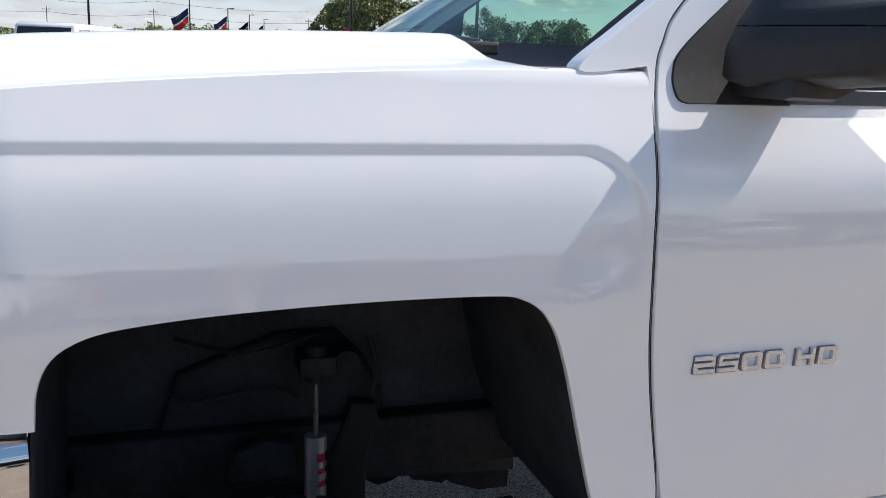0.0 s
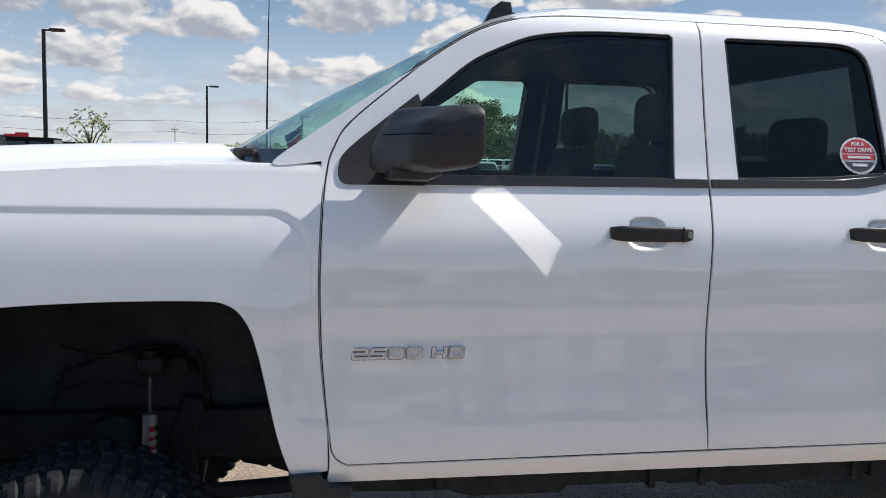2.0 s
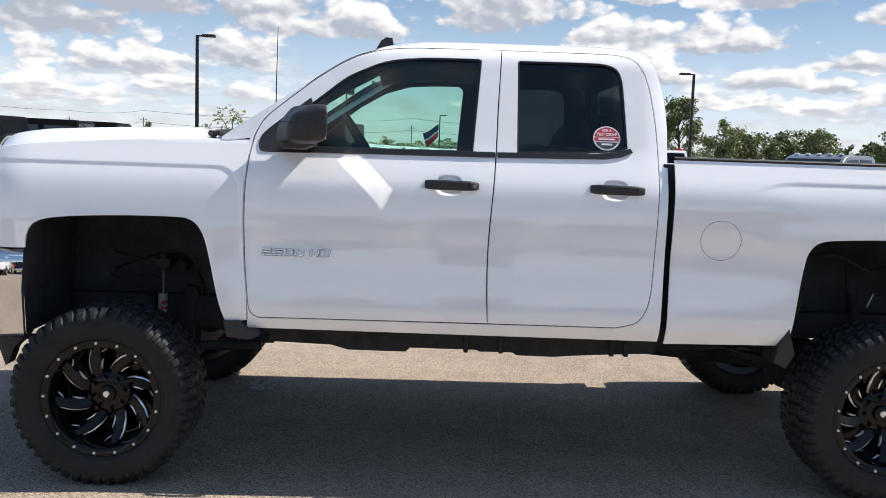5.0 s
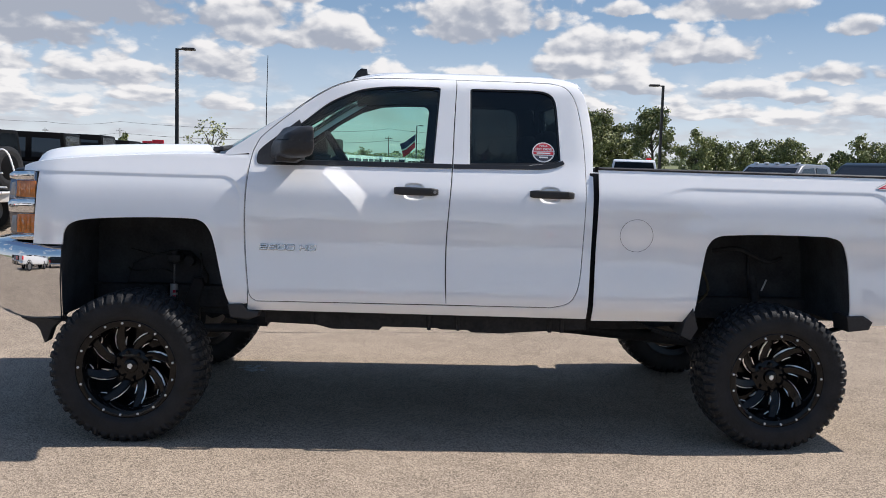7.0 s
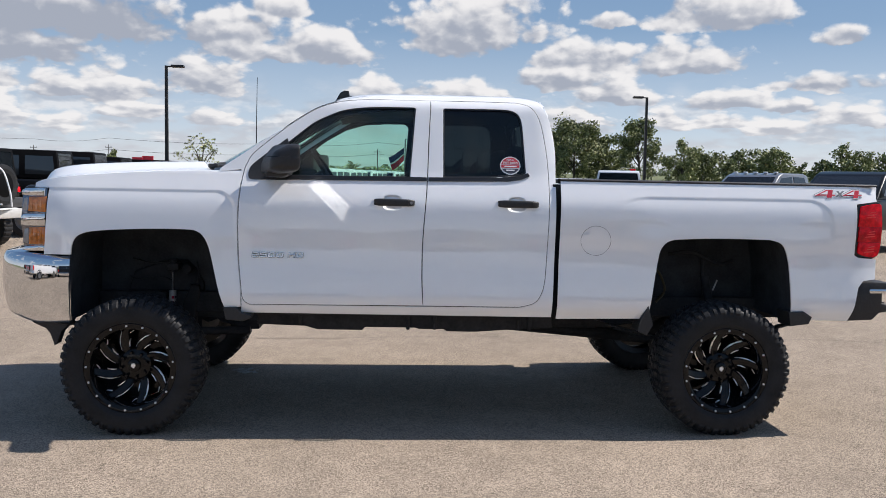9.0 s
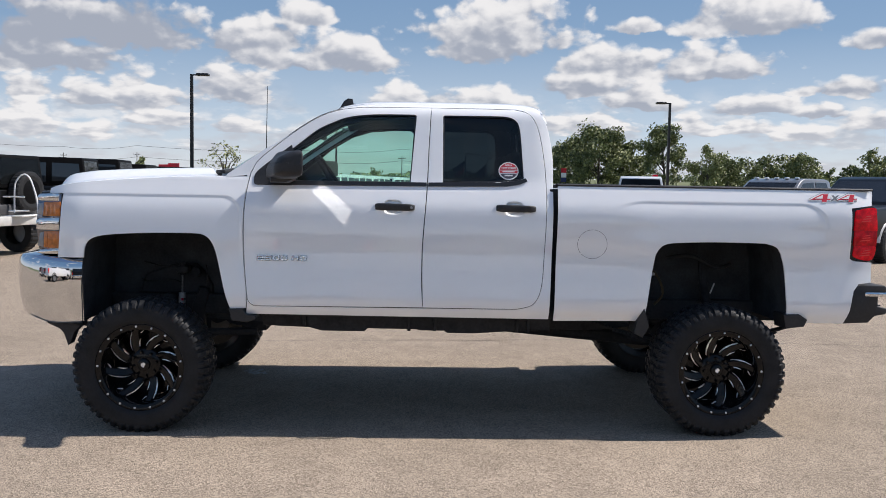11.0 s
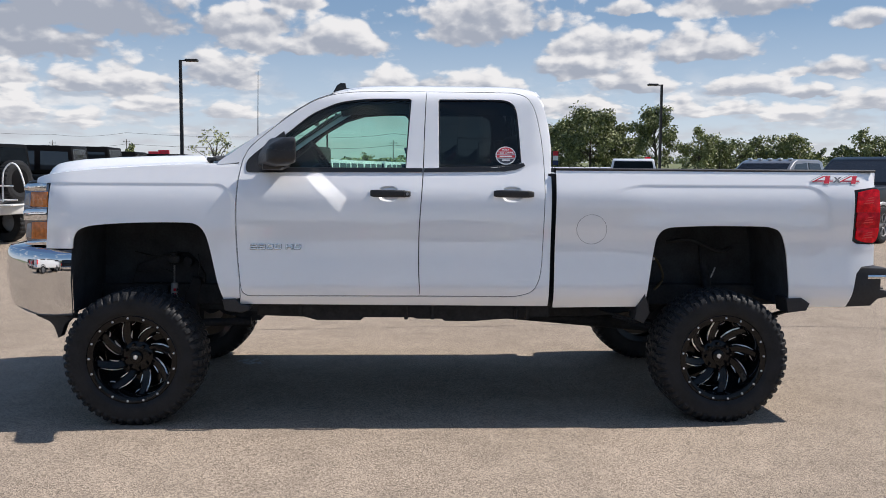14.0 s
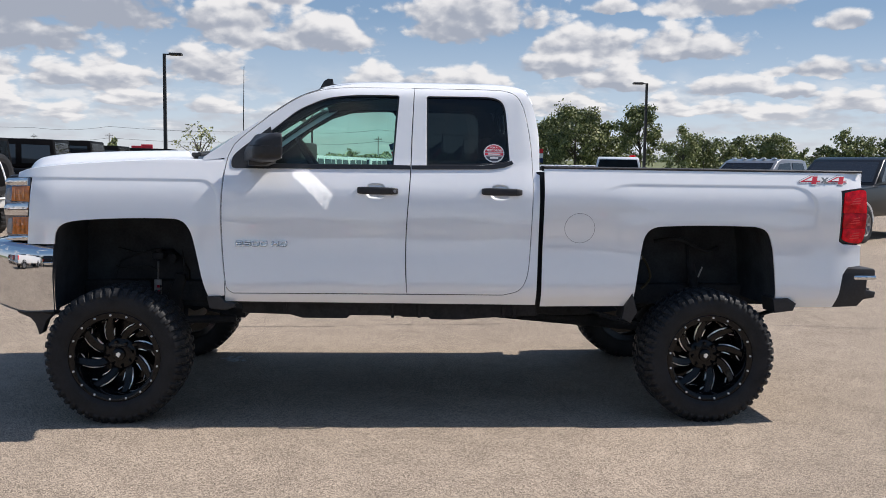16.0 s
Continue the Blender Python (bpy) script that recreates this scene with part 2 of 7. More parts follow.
def skin(loop, holes, surf, grid=0.03, lip=0.025, gap=0.0, mirrored=False, shift=0.0, step=0.025, fine=None):
    """A curved panel: the region of the (x, z) plane inside loop and outside the holes, laid on y = surf(x, z), with turned-in edges."""
    from mathutils.geometry import delaunay_2d_cdt
    loops = [dense(l, step) for l in [loop] + list(holes)]
    xs, zs = [a for a, b in loops[0]], [b for a, b in loops[0]]
    gx, gz = np.meshgrid(np.arange(min(xs), max(xs), grid), np.arange(min(zs), max(zs), grid * 0.8))
    gx, gz = gx.ravel() + 0.0007, gz.ravel() + 0.0009
    if fine:
        out = (gx < fine[0]) | (gx > fine[1]) | (gz < fine[2]) | (gz > fine[3])
        fx, fz = np.meshgrid(np.arange(fine[0], fine[1], 0.007), np.arange(fine[2], fine[3], 0.006))
        gx, gz = np.concatenate([gx[out], fx.ravel()]), np.concatenate([gz[out], fz.ravel()])
    keep = inside(loops[0], gx, gz)
    for l in loops:
        keep &= edge_distance(l, gx, gz) > min(0.35 * grid, 0.012)
    for l in loops[1:]:
        keep &= ~inside(l, gx, gz)
    pts, edges = [], []
    for l in loops:
        n0 = len(pts)
        pts += [Vector(p) for p in l]
        edges += [(n0 + k, n0 + (k + 1) % len(l)) for k in range(len(l))]
    pts += [Vector(p) for p in zip(gx[keep].tolist(), gz[keep].tolist())]
    vs, _, fs, *_ = delaunay_2d_cdt(pts, edges, [], 0, 1e-6)
    v = np.array([(a.x, a.y) for a in vs])
    f = np.array([list(a) for a in fs if len(a) == 3])
    c = v[f].mean(1)
    ok = inside(loops[0], c[:, 0], c[:, 1])
    for l in loops[1:]:
        ok &= ~inside(l, c[:, 0], c[:, 1])
    f = f[ok]
    ar = (v[f[:, 1], 0] - v[f[:, 0], 0]) * (v[f[:, 2], 1] - v[f[:, 0], 1]) - (v[f[:, 2], 0] - v[f[:, 0], 0]) * (v[f[:, 1], 1] - v[f[:, 0], 1])
    f[ar < 0] = f[ar < 0][:, ::-1]
    h = 0.003
    y = surf(v[:, 0], v[:, 1]) + shift
    nx = (surf(v[:, 0] + h, v[:, 1]) - surf(v[:, 0] - h, v[:, 1])) / (2 * h)
    nz = (surf(v[:, 0], v[:, 1] + h) - surf(v[:, 0], v[:, 1] - h)) / (2 * h)
    no = np.stack([nx, -np.ones(len(v)), nz], 1)
    no /= np.linalg.norm(no, axis=1)[:, None]
    verts = np.stack([v[:, 0], y, v[:, 1]], 1).tolist()
    norms, faces = no.tolist(), f.tolist()
    if lip:
        for i, l in enumerate(loops):
            p = np.array(l)
            t = np.roll(p, -1, 0) - np.roll(p, 1, 0)
            t /= np.linalg.norm(t, axis=1)[:, None] + 1e-9
            area = 0.5 * np.sum(p[:, 0] * np.roll(p[:, 1], -1) - np.roll(p[:, 0], -1) * p[:, 1])
            s = (1 if area > 0 else -1) * (1 if i == 0 else -1)
            out = np.stack([t[:, 1], -t[:, 0]], 1) * s
            yy = surf(p[:, 0], p[:, 1]) + shift
            n0, n = len(verts), len(p)
            for k in range(n):
                verts += [(p[k, 0], yy[k], p[k, 1]), (p[k, 0] + out[k, 0] * 0.002, yy[k] + 0.004, p[k, 1] + out[k, 1] * 0.002), (p[k, 0], yy[k] + lip, p[k, 1])]
                o3 = Vector((out[k, 0], -0.7, out[k, 1])).normalized()
                o4 = Vector((out[k, 0], 0, out[k, 1]))
                norms += [tuple(o3), tuple(o4), tuple(o4)]
            for k in range(n):
                j = (k + 1) % n
                for r in (0, 1):
                    q = [n0 + 3 * k + r, n0 + 3 * j + r, n0 + 3 * j + r + 1, n0 + 3 * k + r + 1]
                    faces.append(q[::-1] if s * (1 if i == 0 else -1) > 0 and i == 0 or (i > 0 and area < 0) else q)
    if mirrored:
        verts = [(a, 2 * MID - b, c) for a, b, c in verts]
        norms = [(a, -b, c) for a, b, c in norms]
        faces = [q[::-1] for q in faces]
    me = bpy.data.meshes.new("panel")
    me.from_pydata(verts, [], faces)
    me.polygons.foreach_set("use_smooth", [True] * len(me.polygons))
    me.normals_split_custom_set_from_vertices(norms)
    return me


MID = 1.02


def mirror_bm(bm):
    """Flips a bmesh to the other side of the vehicle."""
    for v in bm.verts:
        v.co.y = 2 * MID - v.co.y
    bmesh.ops.reverse_faces(bm, faces=bm.faces[:])
    return bm


def lettering(text, size, depth, bold=0.0, shear=0.0, spacing=1.0):
    """A mesh of raised letters in the xz plane that face -y, from the origin to the right."""
    cu = bpy.data.curves.new("letters", "FONT")
    cu.body, cu.size, cu.extrude, cu.offset, cu.shear, cu.space_character = text, size, depth, bold, shear, spacing
    cu.bevel_depth = depth * 0.3
    tmp = new("letters", cu)
    me = bpy.data.meshes.new_from_object(tmp.evaluated_get(bpy.context.evaluated_depsgraph_get()))
    bpy.data.objects.remove(tmp)
    bpy.data.curves.remove(cu)
    me.materials.clear()
    me.transform(pose(0, 0, 0, 90, 0, 0))
    return me


# ---- clouds: a far dome, clear where the sky is ----
CLOUDS = ((-19.3, 8.6, 11.4, 6.6), (-22.0, 6.6, 8.8, 3.6), (-9.6, 8.6, 10.6, 4.2), (-4.6, 7.6, 9.7, 4.6), (-9.5, 7.5, 9.0, 3.0), (-6.9, 10.4, 11.8, 2.0), (5.0, 8.8, 12.9, 5.0),
          (20.9, 9.9, 12.2, 4.6), (27.7, 8.6, 9.7, 1.3), (12.6, 7.5, 9.2, 4.0), (18.6, 7.2, 9.0, 4.0), (11.0, 6.2, 7.7, 3.4), (26.4, 5.9, 6.9, 3.4))
CLOUDS += ((21.4, 4.9, 6.1, 2.9), (25.0, 4.6, 5.4, 1.6), (-0.3, 5.1, 6.7, 3.0), (5.4, 4.9, 6.4, 3.2), (-16.6, 4.9, 6.9, 2.7), (-12.0, 5.6, 7.8, 3.2), (-20.2, 4.7, 6.2, 1.9),
           (-15.6, 3.6, 4.7, 2.3), (-19.9, 2.7, 3.8, 1.8), (17.9, 3.9, 4.9, 1.4), (20.7, 3.8, 4.6, 1.8))
CLOUDS += ((11.4, 3.9, 5.3, 3.0), (24.6, 3.3, 4.2, 2.0), (-23.4, 5.2, 6.4, 1.4), (-23.3, 3.0, 5.0, 1.8), (14.1, 10.0, 10.9, 1.6), (14.4, 5.2, 6.9, 2.6), (-11.4, 3.4, 4.4, 2.2), (28.5, 3.8, 5.0, 2.2))


def cloud_material():
    m = bpy.data.materials.new("cloud_layer")
    m.use_nodes = True
    t = m.node_tree
    t.nodes.remove(t.nodes["Principled BSDF"])

    def op(kind, a, b=None, c=None):
        n = t.nodes.new("ShaderNodeMath")
        n.operation = kind
        for k, v in enumerate((a, b, c)):
            if v is None:
                continue
            if isinstance(v, (int, float)):
                n.inputs[k].default_value = v
            else:
                t.links.new(v, n.inputs[k])
        return n.outputs[0]

    def ramp(v, a, b, c=0.0, d=1.0, smooth=True):
        n = t.nodes.new("ShaderNodeMapRange")
        n.interpolation_type = "SMOOTHSTEP" if smooth else "LINEAR"
        t.links.new(v, n.inputs["Value"])
        for name, q in (("From Min", a), ("From Max", b), ("To Min", c), ("To Max", d)):
            n.inputs[name].default_value = q
        return n.outputs[0]

    geo = t.nodes.new("ShaderNodeTexCoord").outputs["Object"]
    s = t.nodes.new("ShaderNodeSeparateXYZ")
    t.links.new(geo, s.inputs[0])
    x, y, z = s.outputs
    az = op("MULTIPLY", op("ARCTAN2", x, y), 57.2958)
    el = op("MULTIPLY", op("ARCTAN2", z, op("SQRT", op("ADD", op("MULTIPLY", x, x), op("MULTIPLY", y, y)))), 57.2958)

    # sky coordinates that crowd together towards the horizon
    low_y = op("MULTIPLY", op("LOGARITHM", op("ADD", op("MAXIMUM", el, -1.0), 3.0), 2.71828), 12.0)

    def at_sky(dx, dy):
        c = t.nodes.new("ShaderNodeCombineXYZ")
        t.links.new(op("ADD", op("MULTIPLY", az, 0.66), dx), c.inputs[0])
        t.links.new(op("ADD", low_y, dy), c.inputs[1])
        return c.outputs[0]

    def fbm(dx, dy, scale, detail, rough=0.5):
        n = t.nodes.new("ShaderNodeTexNoise")
        n.inputs["Scale"].default_value, n.inputs["Detail"].default_value, n.inputs["Roughness"].default_value = scale, detail, rough
        t.links.new(at_sky(dx, dy), n.inputs["Vector"])
        return n.outputs["Fac"]

    def puffs(dx, dy, scale):
        """Rounded heads, two sizes of them, pushed about by a finer noise."""
        w = t.nodes.new("ShaderNodeTexNoise")
        w.inputs["Scale"].default_value, w.inputs["Detail"].default_value = scale * 1.7, 4.0
        p = at_sky(dx, dy)
        t.links.new(p, w.inputs["Vector"])
        sh = t.nodes.new("ShaderNodeVectorMath")
        sh.operation = "MULTIPLY_ADD"
        t.links.new(w.outputs["Color"], sh.inputs[0])
        sh.inputs[1].default_value = (0.75 / scale,) * 3
        t.links.new(p, sh.inputs[2])
        out = None
        for k, wt in ((1.0, 1.0), (2.6, 0.45)):
            v = t.nodes.new("ShaderNodeTexVoronoi")
            v.voronoi_dimensions, v.feature = "2D", "SMOOTH_F1"
            v.inputs["Scale"].default_value, v.inputs["Smoothness"].default_value = scale * k, 0.35
            t.links.new(sh.outputs[0], v.inputs["Vector"])
            h = op("MULTIPLY", op("SUBTRACT", 0.5, v.outputs["Distance"]), wt)
            out = h if out is None else op("ADD", out, h)
        return out

    puff, soft, fine = puffs(0.0, 0.0, 0.62), fbm(3.0, 7.0, 0.42, 6.0, 0.55), fbm(40.0, 9.0, 0.16, 6.0)
    ragged = op("ADD", el, op("MULTIPLY", op("SUBTRACT", soft, 0.5), 1.1))
    best, top_sum, weight_sum = None, None, None
    for a, base, top, w in CLOUDS:
        u = op("DIVIDE", op("SUBTRACT", az, a), w * 1.12)
        v = op("DIVIDE", op("SUBTRACT", ragged, base + 0.12 * (top - base)), (top - base) * 1.02)
        v2 = op("MAXIMUM", v, op("MULTIPLY", v, -3.0))
        d = op("SUBTRACT", 1.0, op("SQRT", op("ADD", op("MULTIPLY", u, u), op("MULTIPLY", v2, v2))))
        wt = op("EXPONENT", op("MULTIPLY", op("MAXIMUM", d, -3.0), 6.0))
        vw = op("MULTIPLY", wt, op("MAXIMUM", op("MINIMUM", v, 1.2), -0.6))
        if best is None:
            best, top_sum, weight_sum = d, vw, wt
        else:
            best, top_sum, weight_sum = op("MAXIMUM", best, d), op("ADD", top_sum, vw), op("ADD", weight_sum, wt)
    height = op("DIVIDE", top_sum, weight_sum)
    # wild clouds elsewhere and thin low banks
    wild = op("MULTIPLY", ramp(fine, 0.55, 0.72), ramp(op("ABSOLUTE", az), 29, 36))
    low = op("MULTIPLY", ramp(fbm(11.0, 3.0, 0.50, 7.0, 0.55), 0.40, 0.62), op("MULTIPLY", ramp(el, 7.0, 3.2), 0.78))
    body = op("ADD", op("MULTIPLY", best, 0.95), op("ADD", op("MULTIPLY", puff, 0.62), op("MULTIPLY", op("SUBTRACT", soft, 0.5), 1.7)))
    main = op("MULTIPLY", ramp(body, 0.06, 0.40), ramp(op("ABSOLUTE", az), 38, 31))
    alpha = op("MAXIMUM", op("MAXIMUM", main, low), op("MULTIPLY", wild, ramp(el, 46, 38)))
    alpha = op("MULTIPLY", alpha, op("MULTIPLY", ramp(el, 48, 40), 0.97))
    # lit heads, grey undersides
    relief = op("SUBTRACT", puff, puffs(0.28, 0.42, 0.62))
    broad = op("SUBTRACT", soft, fbm(3.5, 7.8, 0.42, 6.0, 0.55))
    lit = op("ADD", op("MULTIPLY", height, 0.75), op("ADD", op("MULTIPLY", relief, 0.75), op("MULTIPLY", broad, 1.2)))
    lit = op("SUBTRACT", lit, op("MULTIPLY", ramp(body, 0.45, 1.1), 0.22))
    lit = op("SUBTRACT", lit, op("MULTIPLY", op("MULTIPLY", ramp(az, -10.0, -18.0), ramp(el, 6.0, 8.6)), 0.55))
    lit = ramp(lit, -0.34, 0.60)
    lit = op("MINIMUM", op("ADD", lit, op("MULTIPLY", ramp(el, 6.0, 2.0), 0.34)), 1.0)
    mix = t.nodes.new("ShaderNodeMix")
    mix.data_type = "RGBA"
    mix.inputs["A"].default_value, mix.inputs["B"].default_value = (0.52, 0.57, 0.66, 1), (1.20, 1.19, 1.16, 1)
    t.links.new(lit, mix.inputs["Factor"])
    # pale haze towards the horizon
    haze = ramp(el, 50, 36, 0.0, 0.86)
    both = op("SUBTRACT", 1.0, op("MULTIPLY", op("SUBTRACT", 1.0, alpha), op("SUBTRACT", 1.0, haze)))
    share = op("DIVIDE", alpha, op("MAXIMUM", both, 0.001))
    air = t.nodes.new("ShaderNodeMix")
    air.data_type = "RGBA"
    tone = t.nodes.new("ShaderNodeValToRGB")
    for k, (p, c) in enumerate(((0.0, (1.0, 1.05, 1.08, 1)), (0.22, (0.70, 0.84, 0.99, 1)), (0.6, (0.31, 0.48, 0.70, 1)), (1.0, (0.20, 0.37, 0.62, 1)))):
        e = tone.color_ramp.elements[k] if k < 2 else tone.color_ramp.elements.new(p)
        e.position, e.color = p, c
    t.links.new(ramp(el, 0.0, 16.0, 0.0, 1.0, False), tone.inputs["Fac"])
    t.links.new(tone.outputs[0], air.inputs["A"])
    t.links.new(mix.outputs["Result"], air.inputs["B"])
    t.links.new(share, air.inputs["Factor"])
    alpha, mix = both, air
    em, tr, ms = t.nodes.new("ShaderNodeEmission"), t.nodes.new("ShaderNodeBsdfTransparent"), t.nodes.new("ShaderNodeMixShader")
    em.inputs["Strength"].default_value = 0.60
    t.links.new(mix.outputs["Result"], em.inputs["Color"])
    t.links.new(alpha, ms.inputs[0])
    t.links.new(tr.outputs[0], ms.inputs[1])
    t.links.new(em.outputs[0], ms.inputs[2])
    t.links.new(ms.outputs[0], t.nodes["Material Output"].inputs["Surface"])
    return m


bm = bmesh.new()
loft(bm, [[Vector((math.cos(e) * math.sin(a), math.cos(e) * math.cos(a), math.sin(e))) * 1400 for a in [k * math.tau / 96 for k in range(96)]] for e in [radians(-0.3 + k * 50 / 16) for k in range(17)]], True)
tagged(part("backdrop", bm, cloud_material(), smooth=180), "white heaped clouds in a blue sky", kind="structure")


# ---- the lifted pickup ----
truck = tagged(new("pickup_truck"), "lifted white four-door pickup truck on black off-road wheels", "pickup truck")

side = profile([(0.30, 0.03), (0.72, 0.00), (0.75, -0.015), (0.79, -0.035), (0.85, -0.038), (0.95, -0.026), (1.05, -0.013), (1.15, -0.004), (1.22, -0.0025), (1.28, 0.0004), (1.33, 0.0041),
                (1.36, 0.007), (1.40, 0.0118), (1.43, 0.0180), (1.46, 0.0275), (1.50, 0.044), (1.58, 0.079), (1.62, 0.095), (2.02, 0.215), (2.06, 0.235), (2.085, 0.262), (2.11, 0.31), (2.3, 0.9)], 0.017)


def smooth01(t):
    t = np.clip(t, 0, 1)
    return t * t * (3 - 2 * t)


def cab_surf(x, z):
    cup = 0
    for hx in (1.560, 2.330):
        q = (np.abs((x - hx) / 0.062) ** 3 + np.abs((z - 1.434) / 0.046) ** 3) ** (1 / 3)
        cup = cup + 0.014 * smooth01((1.0 - q) / 0.24)
    return side(z) + cup + 0.35 * np.clip(x - 2.46, 0, None) ** 2 * 4 * np.clip((z - 1.4) * 2, 0, 1)


def bulge(x, z, x0, x1, top, r=0.13, kl=0.5, kr=0.5):
    """The squared-off swelling over a wheel: a soft groove, then a step out. kl, kr: how crisp its ends are."""
    ex = np.where(x > (x0 + x1) / 2, (x - x1) * kr, (x0 - x) * kl)
    qx, qz = ex + r, (z - top) + r
    d = -(np.hypot(np.clip(qx, 0, None), np.clip(qz, 0, None)) + np.minimum(np.maximum(qx, qz), 0) - r)
    g = 0.35 + 0.65 * smooth01((z - 0.8) / 0.4)
    crisp = smooth01((z - (top - 0.30)) / 0.14)
    return (0.0056 * np.clip(d / 0.018, 0, 1) * (1 - 1.1 * smooth01((d - 0.018) / 0.17) - 0.9 * np.clip((d - 0.018) / 0.17, 0, 1)) * crisp - 0.012 * smooth01(d / 0.16) * (1 - crisp)) * g


def fender_surf(x, z):
    return side(np.minimum(z, 1.6)) + (np.clip(z - 1.6, 0, None)) * 0.6 + bulge(x, z, -1.2, 0.612, 1.492, kl=0.5, kr=1.1) * smooth01((x + 0.60) / 0.22) + 0.9 * np.clip(-0.36 - x, 0, None) ** 2


def bed_surf(x, z):
    return side(np.minimum(z, 1.60)) - 0.020 * smooth01((z - 1.05) / 0.45) + bulge(x, z, 2.90, 4.350, 1.500, kl=0.45, kr=0.75) * smooth01((x - 2.90) / 0.30) + 0.5 * np.clip(x - 4.45, 0, None) ** 2


ARCH_F = curve([(-0.364, 0.90), (-0.359, 1.05), (-0.350, 1.161), (-0.300, 1.216), (-0.180, 1.239), (0.066, 1.252), (0.306, 1.253), (0.381, 1.243), (0.427, 1.205), (0.462, 1.12), (0.516, 0.889), (0.555, 0.775)])
ARCH_R = curve([(3.160, 0.735), (3.175, 0.806), (3.217, 1.08), (3.242, 1.180), (3.298, 1.228), (3.41, 1.240), (3.60, 1.246), (3.87, 1.244), (3.955, 1.238), (4.020, 1.208), (4.056, 1.120), (4.072, 1.0), (4.088, 0.735)])
FENDER = [p for p in ARCH_F if p[1] > 1.086 or p[0] > 0] + [(0.648, 0.790)] + curve([(0.6465, 0.888), (0.6255, 1.1), (0.6195, 1.31), (0.6275, 1.5), (0.6395, 1.612)]) + \
    curve([(0.31, 1.607), (0.03, 1.592), (-0.319, 1.566), (-0.52, 1.540), (-0.60, 1.515)]) + [(-0.60, 1.488), (-0.505, 1.488), (-0.514, 1.30), (-0.526, 1.090)]
DOOR_F = curve([(0.700, 0.803), (0.665, 0.830), (0.651, 0.888), (0.631, 1.1), (0.625, 1.31), (0.633, 1.5), (0.648, 1.61), (0.665, 1.66), (0.712, 1.733), (0.884, 1.878), (1.0, 1.962), (1.1, 2.019), (1.21, 2.056), (1.34, 2.074), (1.5, 2.079)]) + \
    [(1.796, 2.081)] + curve([(1.783, 1.80), (1.775, 1.572), (1.756, 1.3), (1.748, 1.146), (1.748, 0.95), (1.757, 0.803)])
WIN_F = curve([(0.692, 1.578), (0.695, 1.61), (0.73, 1.655), (0.953, 1.826), (1.06, 1.908), (1.150, 1.955), (1.257, 1.996), (1.401, 2.016), (1.55, 2.021), (1.690, 2.021)]) + [(1.703, 2.012), (1.669, 1.585)]
DOOR_R = [(1.7570, 0.803)] + curve([(1.7480, 0.95), (1.7480, 1.146), (1.7560, 1.3), (1.7750, 1.572), (1.7830, 1.80), (1.7960, 2.081)])[1:] + [(2.20, 2.081)] + \
    curve([(2.35, 2.078), (2.435, 2.050), (2.490, 1.96), (2.522, 1.80), (2.537, 1.62), (2.535, 1.40), (2.524, 1.15), (2.512, 0.974), (2.488, 0.88), (2.442, 0.825), (2.35, 0.800)])
WIN_R = [(1.872, 1.592), (1.872, 2.012), (1.885, 2.022)] + curve([(2.20, 2.024), (2.29, 2.020), (2.345, 1.998), (2.371, 1.95), (2.382, 1.85), (2.395, 1.63)]) + curve([(2.36, 1.612), (2.20, 1.598)])


WIN_F = [(x, z + 0.011 * float(smooth01((z - 1.7) / 0.25))) for x, z in WIN_F]
WIN_R = [(x, z + 0.009 * float(smooth01((z - 1.7) / 0.25))) for x, z in WIN_R]


def grown(loop, d):
    """The outline moved outwards by d."""
    p = np.array(loop)
    t = np.roll(p, -1, 0) - np.roll(p, 1, 0)
    t /= np.linalg.norm(t, axis=1)[:, None] + 1e-9
    area = np.sum(p[:, 0] * np.roll(p[:, 1], -1) - np.roll(p[:, 0], -1) * p[:, 1])
    o = np.stack([t[:, 1], -t[:, 0]], 1) * (1 if area > 0 else -1)
    return [tuple(q) for q in (p + o * d).tolist()]


def rounded(loop, r):
    """The outline with its upper rear corner rounded off."""
    xm, zm = max(p[0] for p in loop), max(p[1] for p in loop)
    out = []
    for x, z in loop:
        dx, dz = max(0.0, x - (xm - r)), max(0.0, z - (zm - r))
        d = math.hypot(dx, dz)
        k = r / d if d > r else 1.0
        out.append((x - dx * (1 - k), z - dz * (1 - k)))
    return out


APIL = curve([(0.632, 1.622), (0.50, 1.612), (0.60, 1.69), (0.75, 1.795), (0.892, 1.885), (1.05, 1.975), (1.18, 2.040), (1.30, 2.077), (1.42, 2.094), (1.60, 2.100)])
CABSIDE = [(0.648, 0.752), (2.556, 0.738)] + curve([(2.564, 0.95), (2.574, 1.30), (2.580, 1.58), (2.583, 1.77), (2.560, 1.93), (2.520, 2.035), (2.465, 2.085), (2.40, 2.102)]) + APIL[::-1] + [(0.655, 0.80)]
BED = [(2.590, 0.728)] + [p for p in ARCH_R] + [(4.468, 0.733), (4.495, 0.82), (4.520, 0.945), (4.555, 0.990), (4.640, 1.0), (4.645, 1.126), (4.520, 1.134), (4.492, 1.152), (4.501, 1.474), (4.645, 1.494), (4.645, 1.575), (4.60, 1.590), (3.42, 1.592), (2.610, 1.584)]

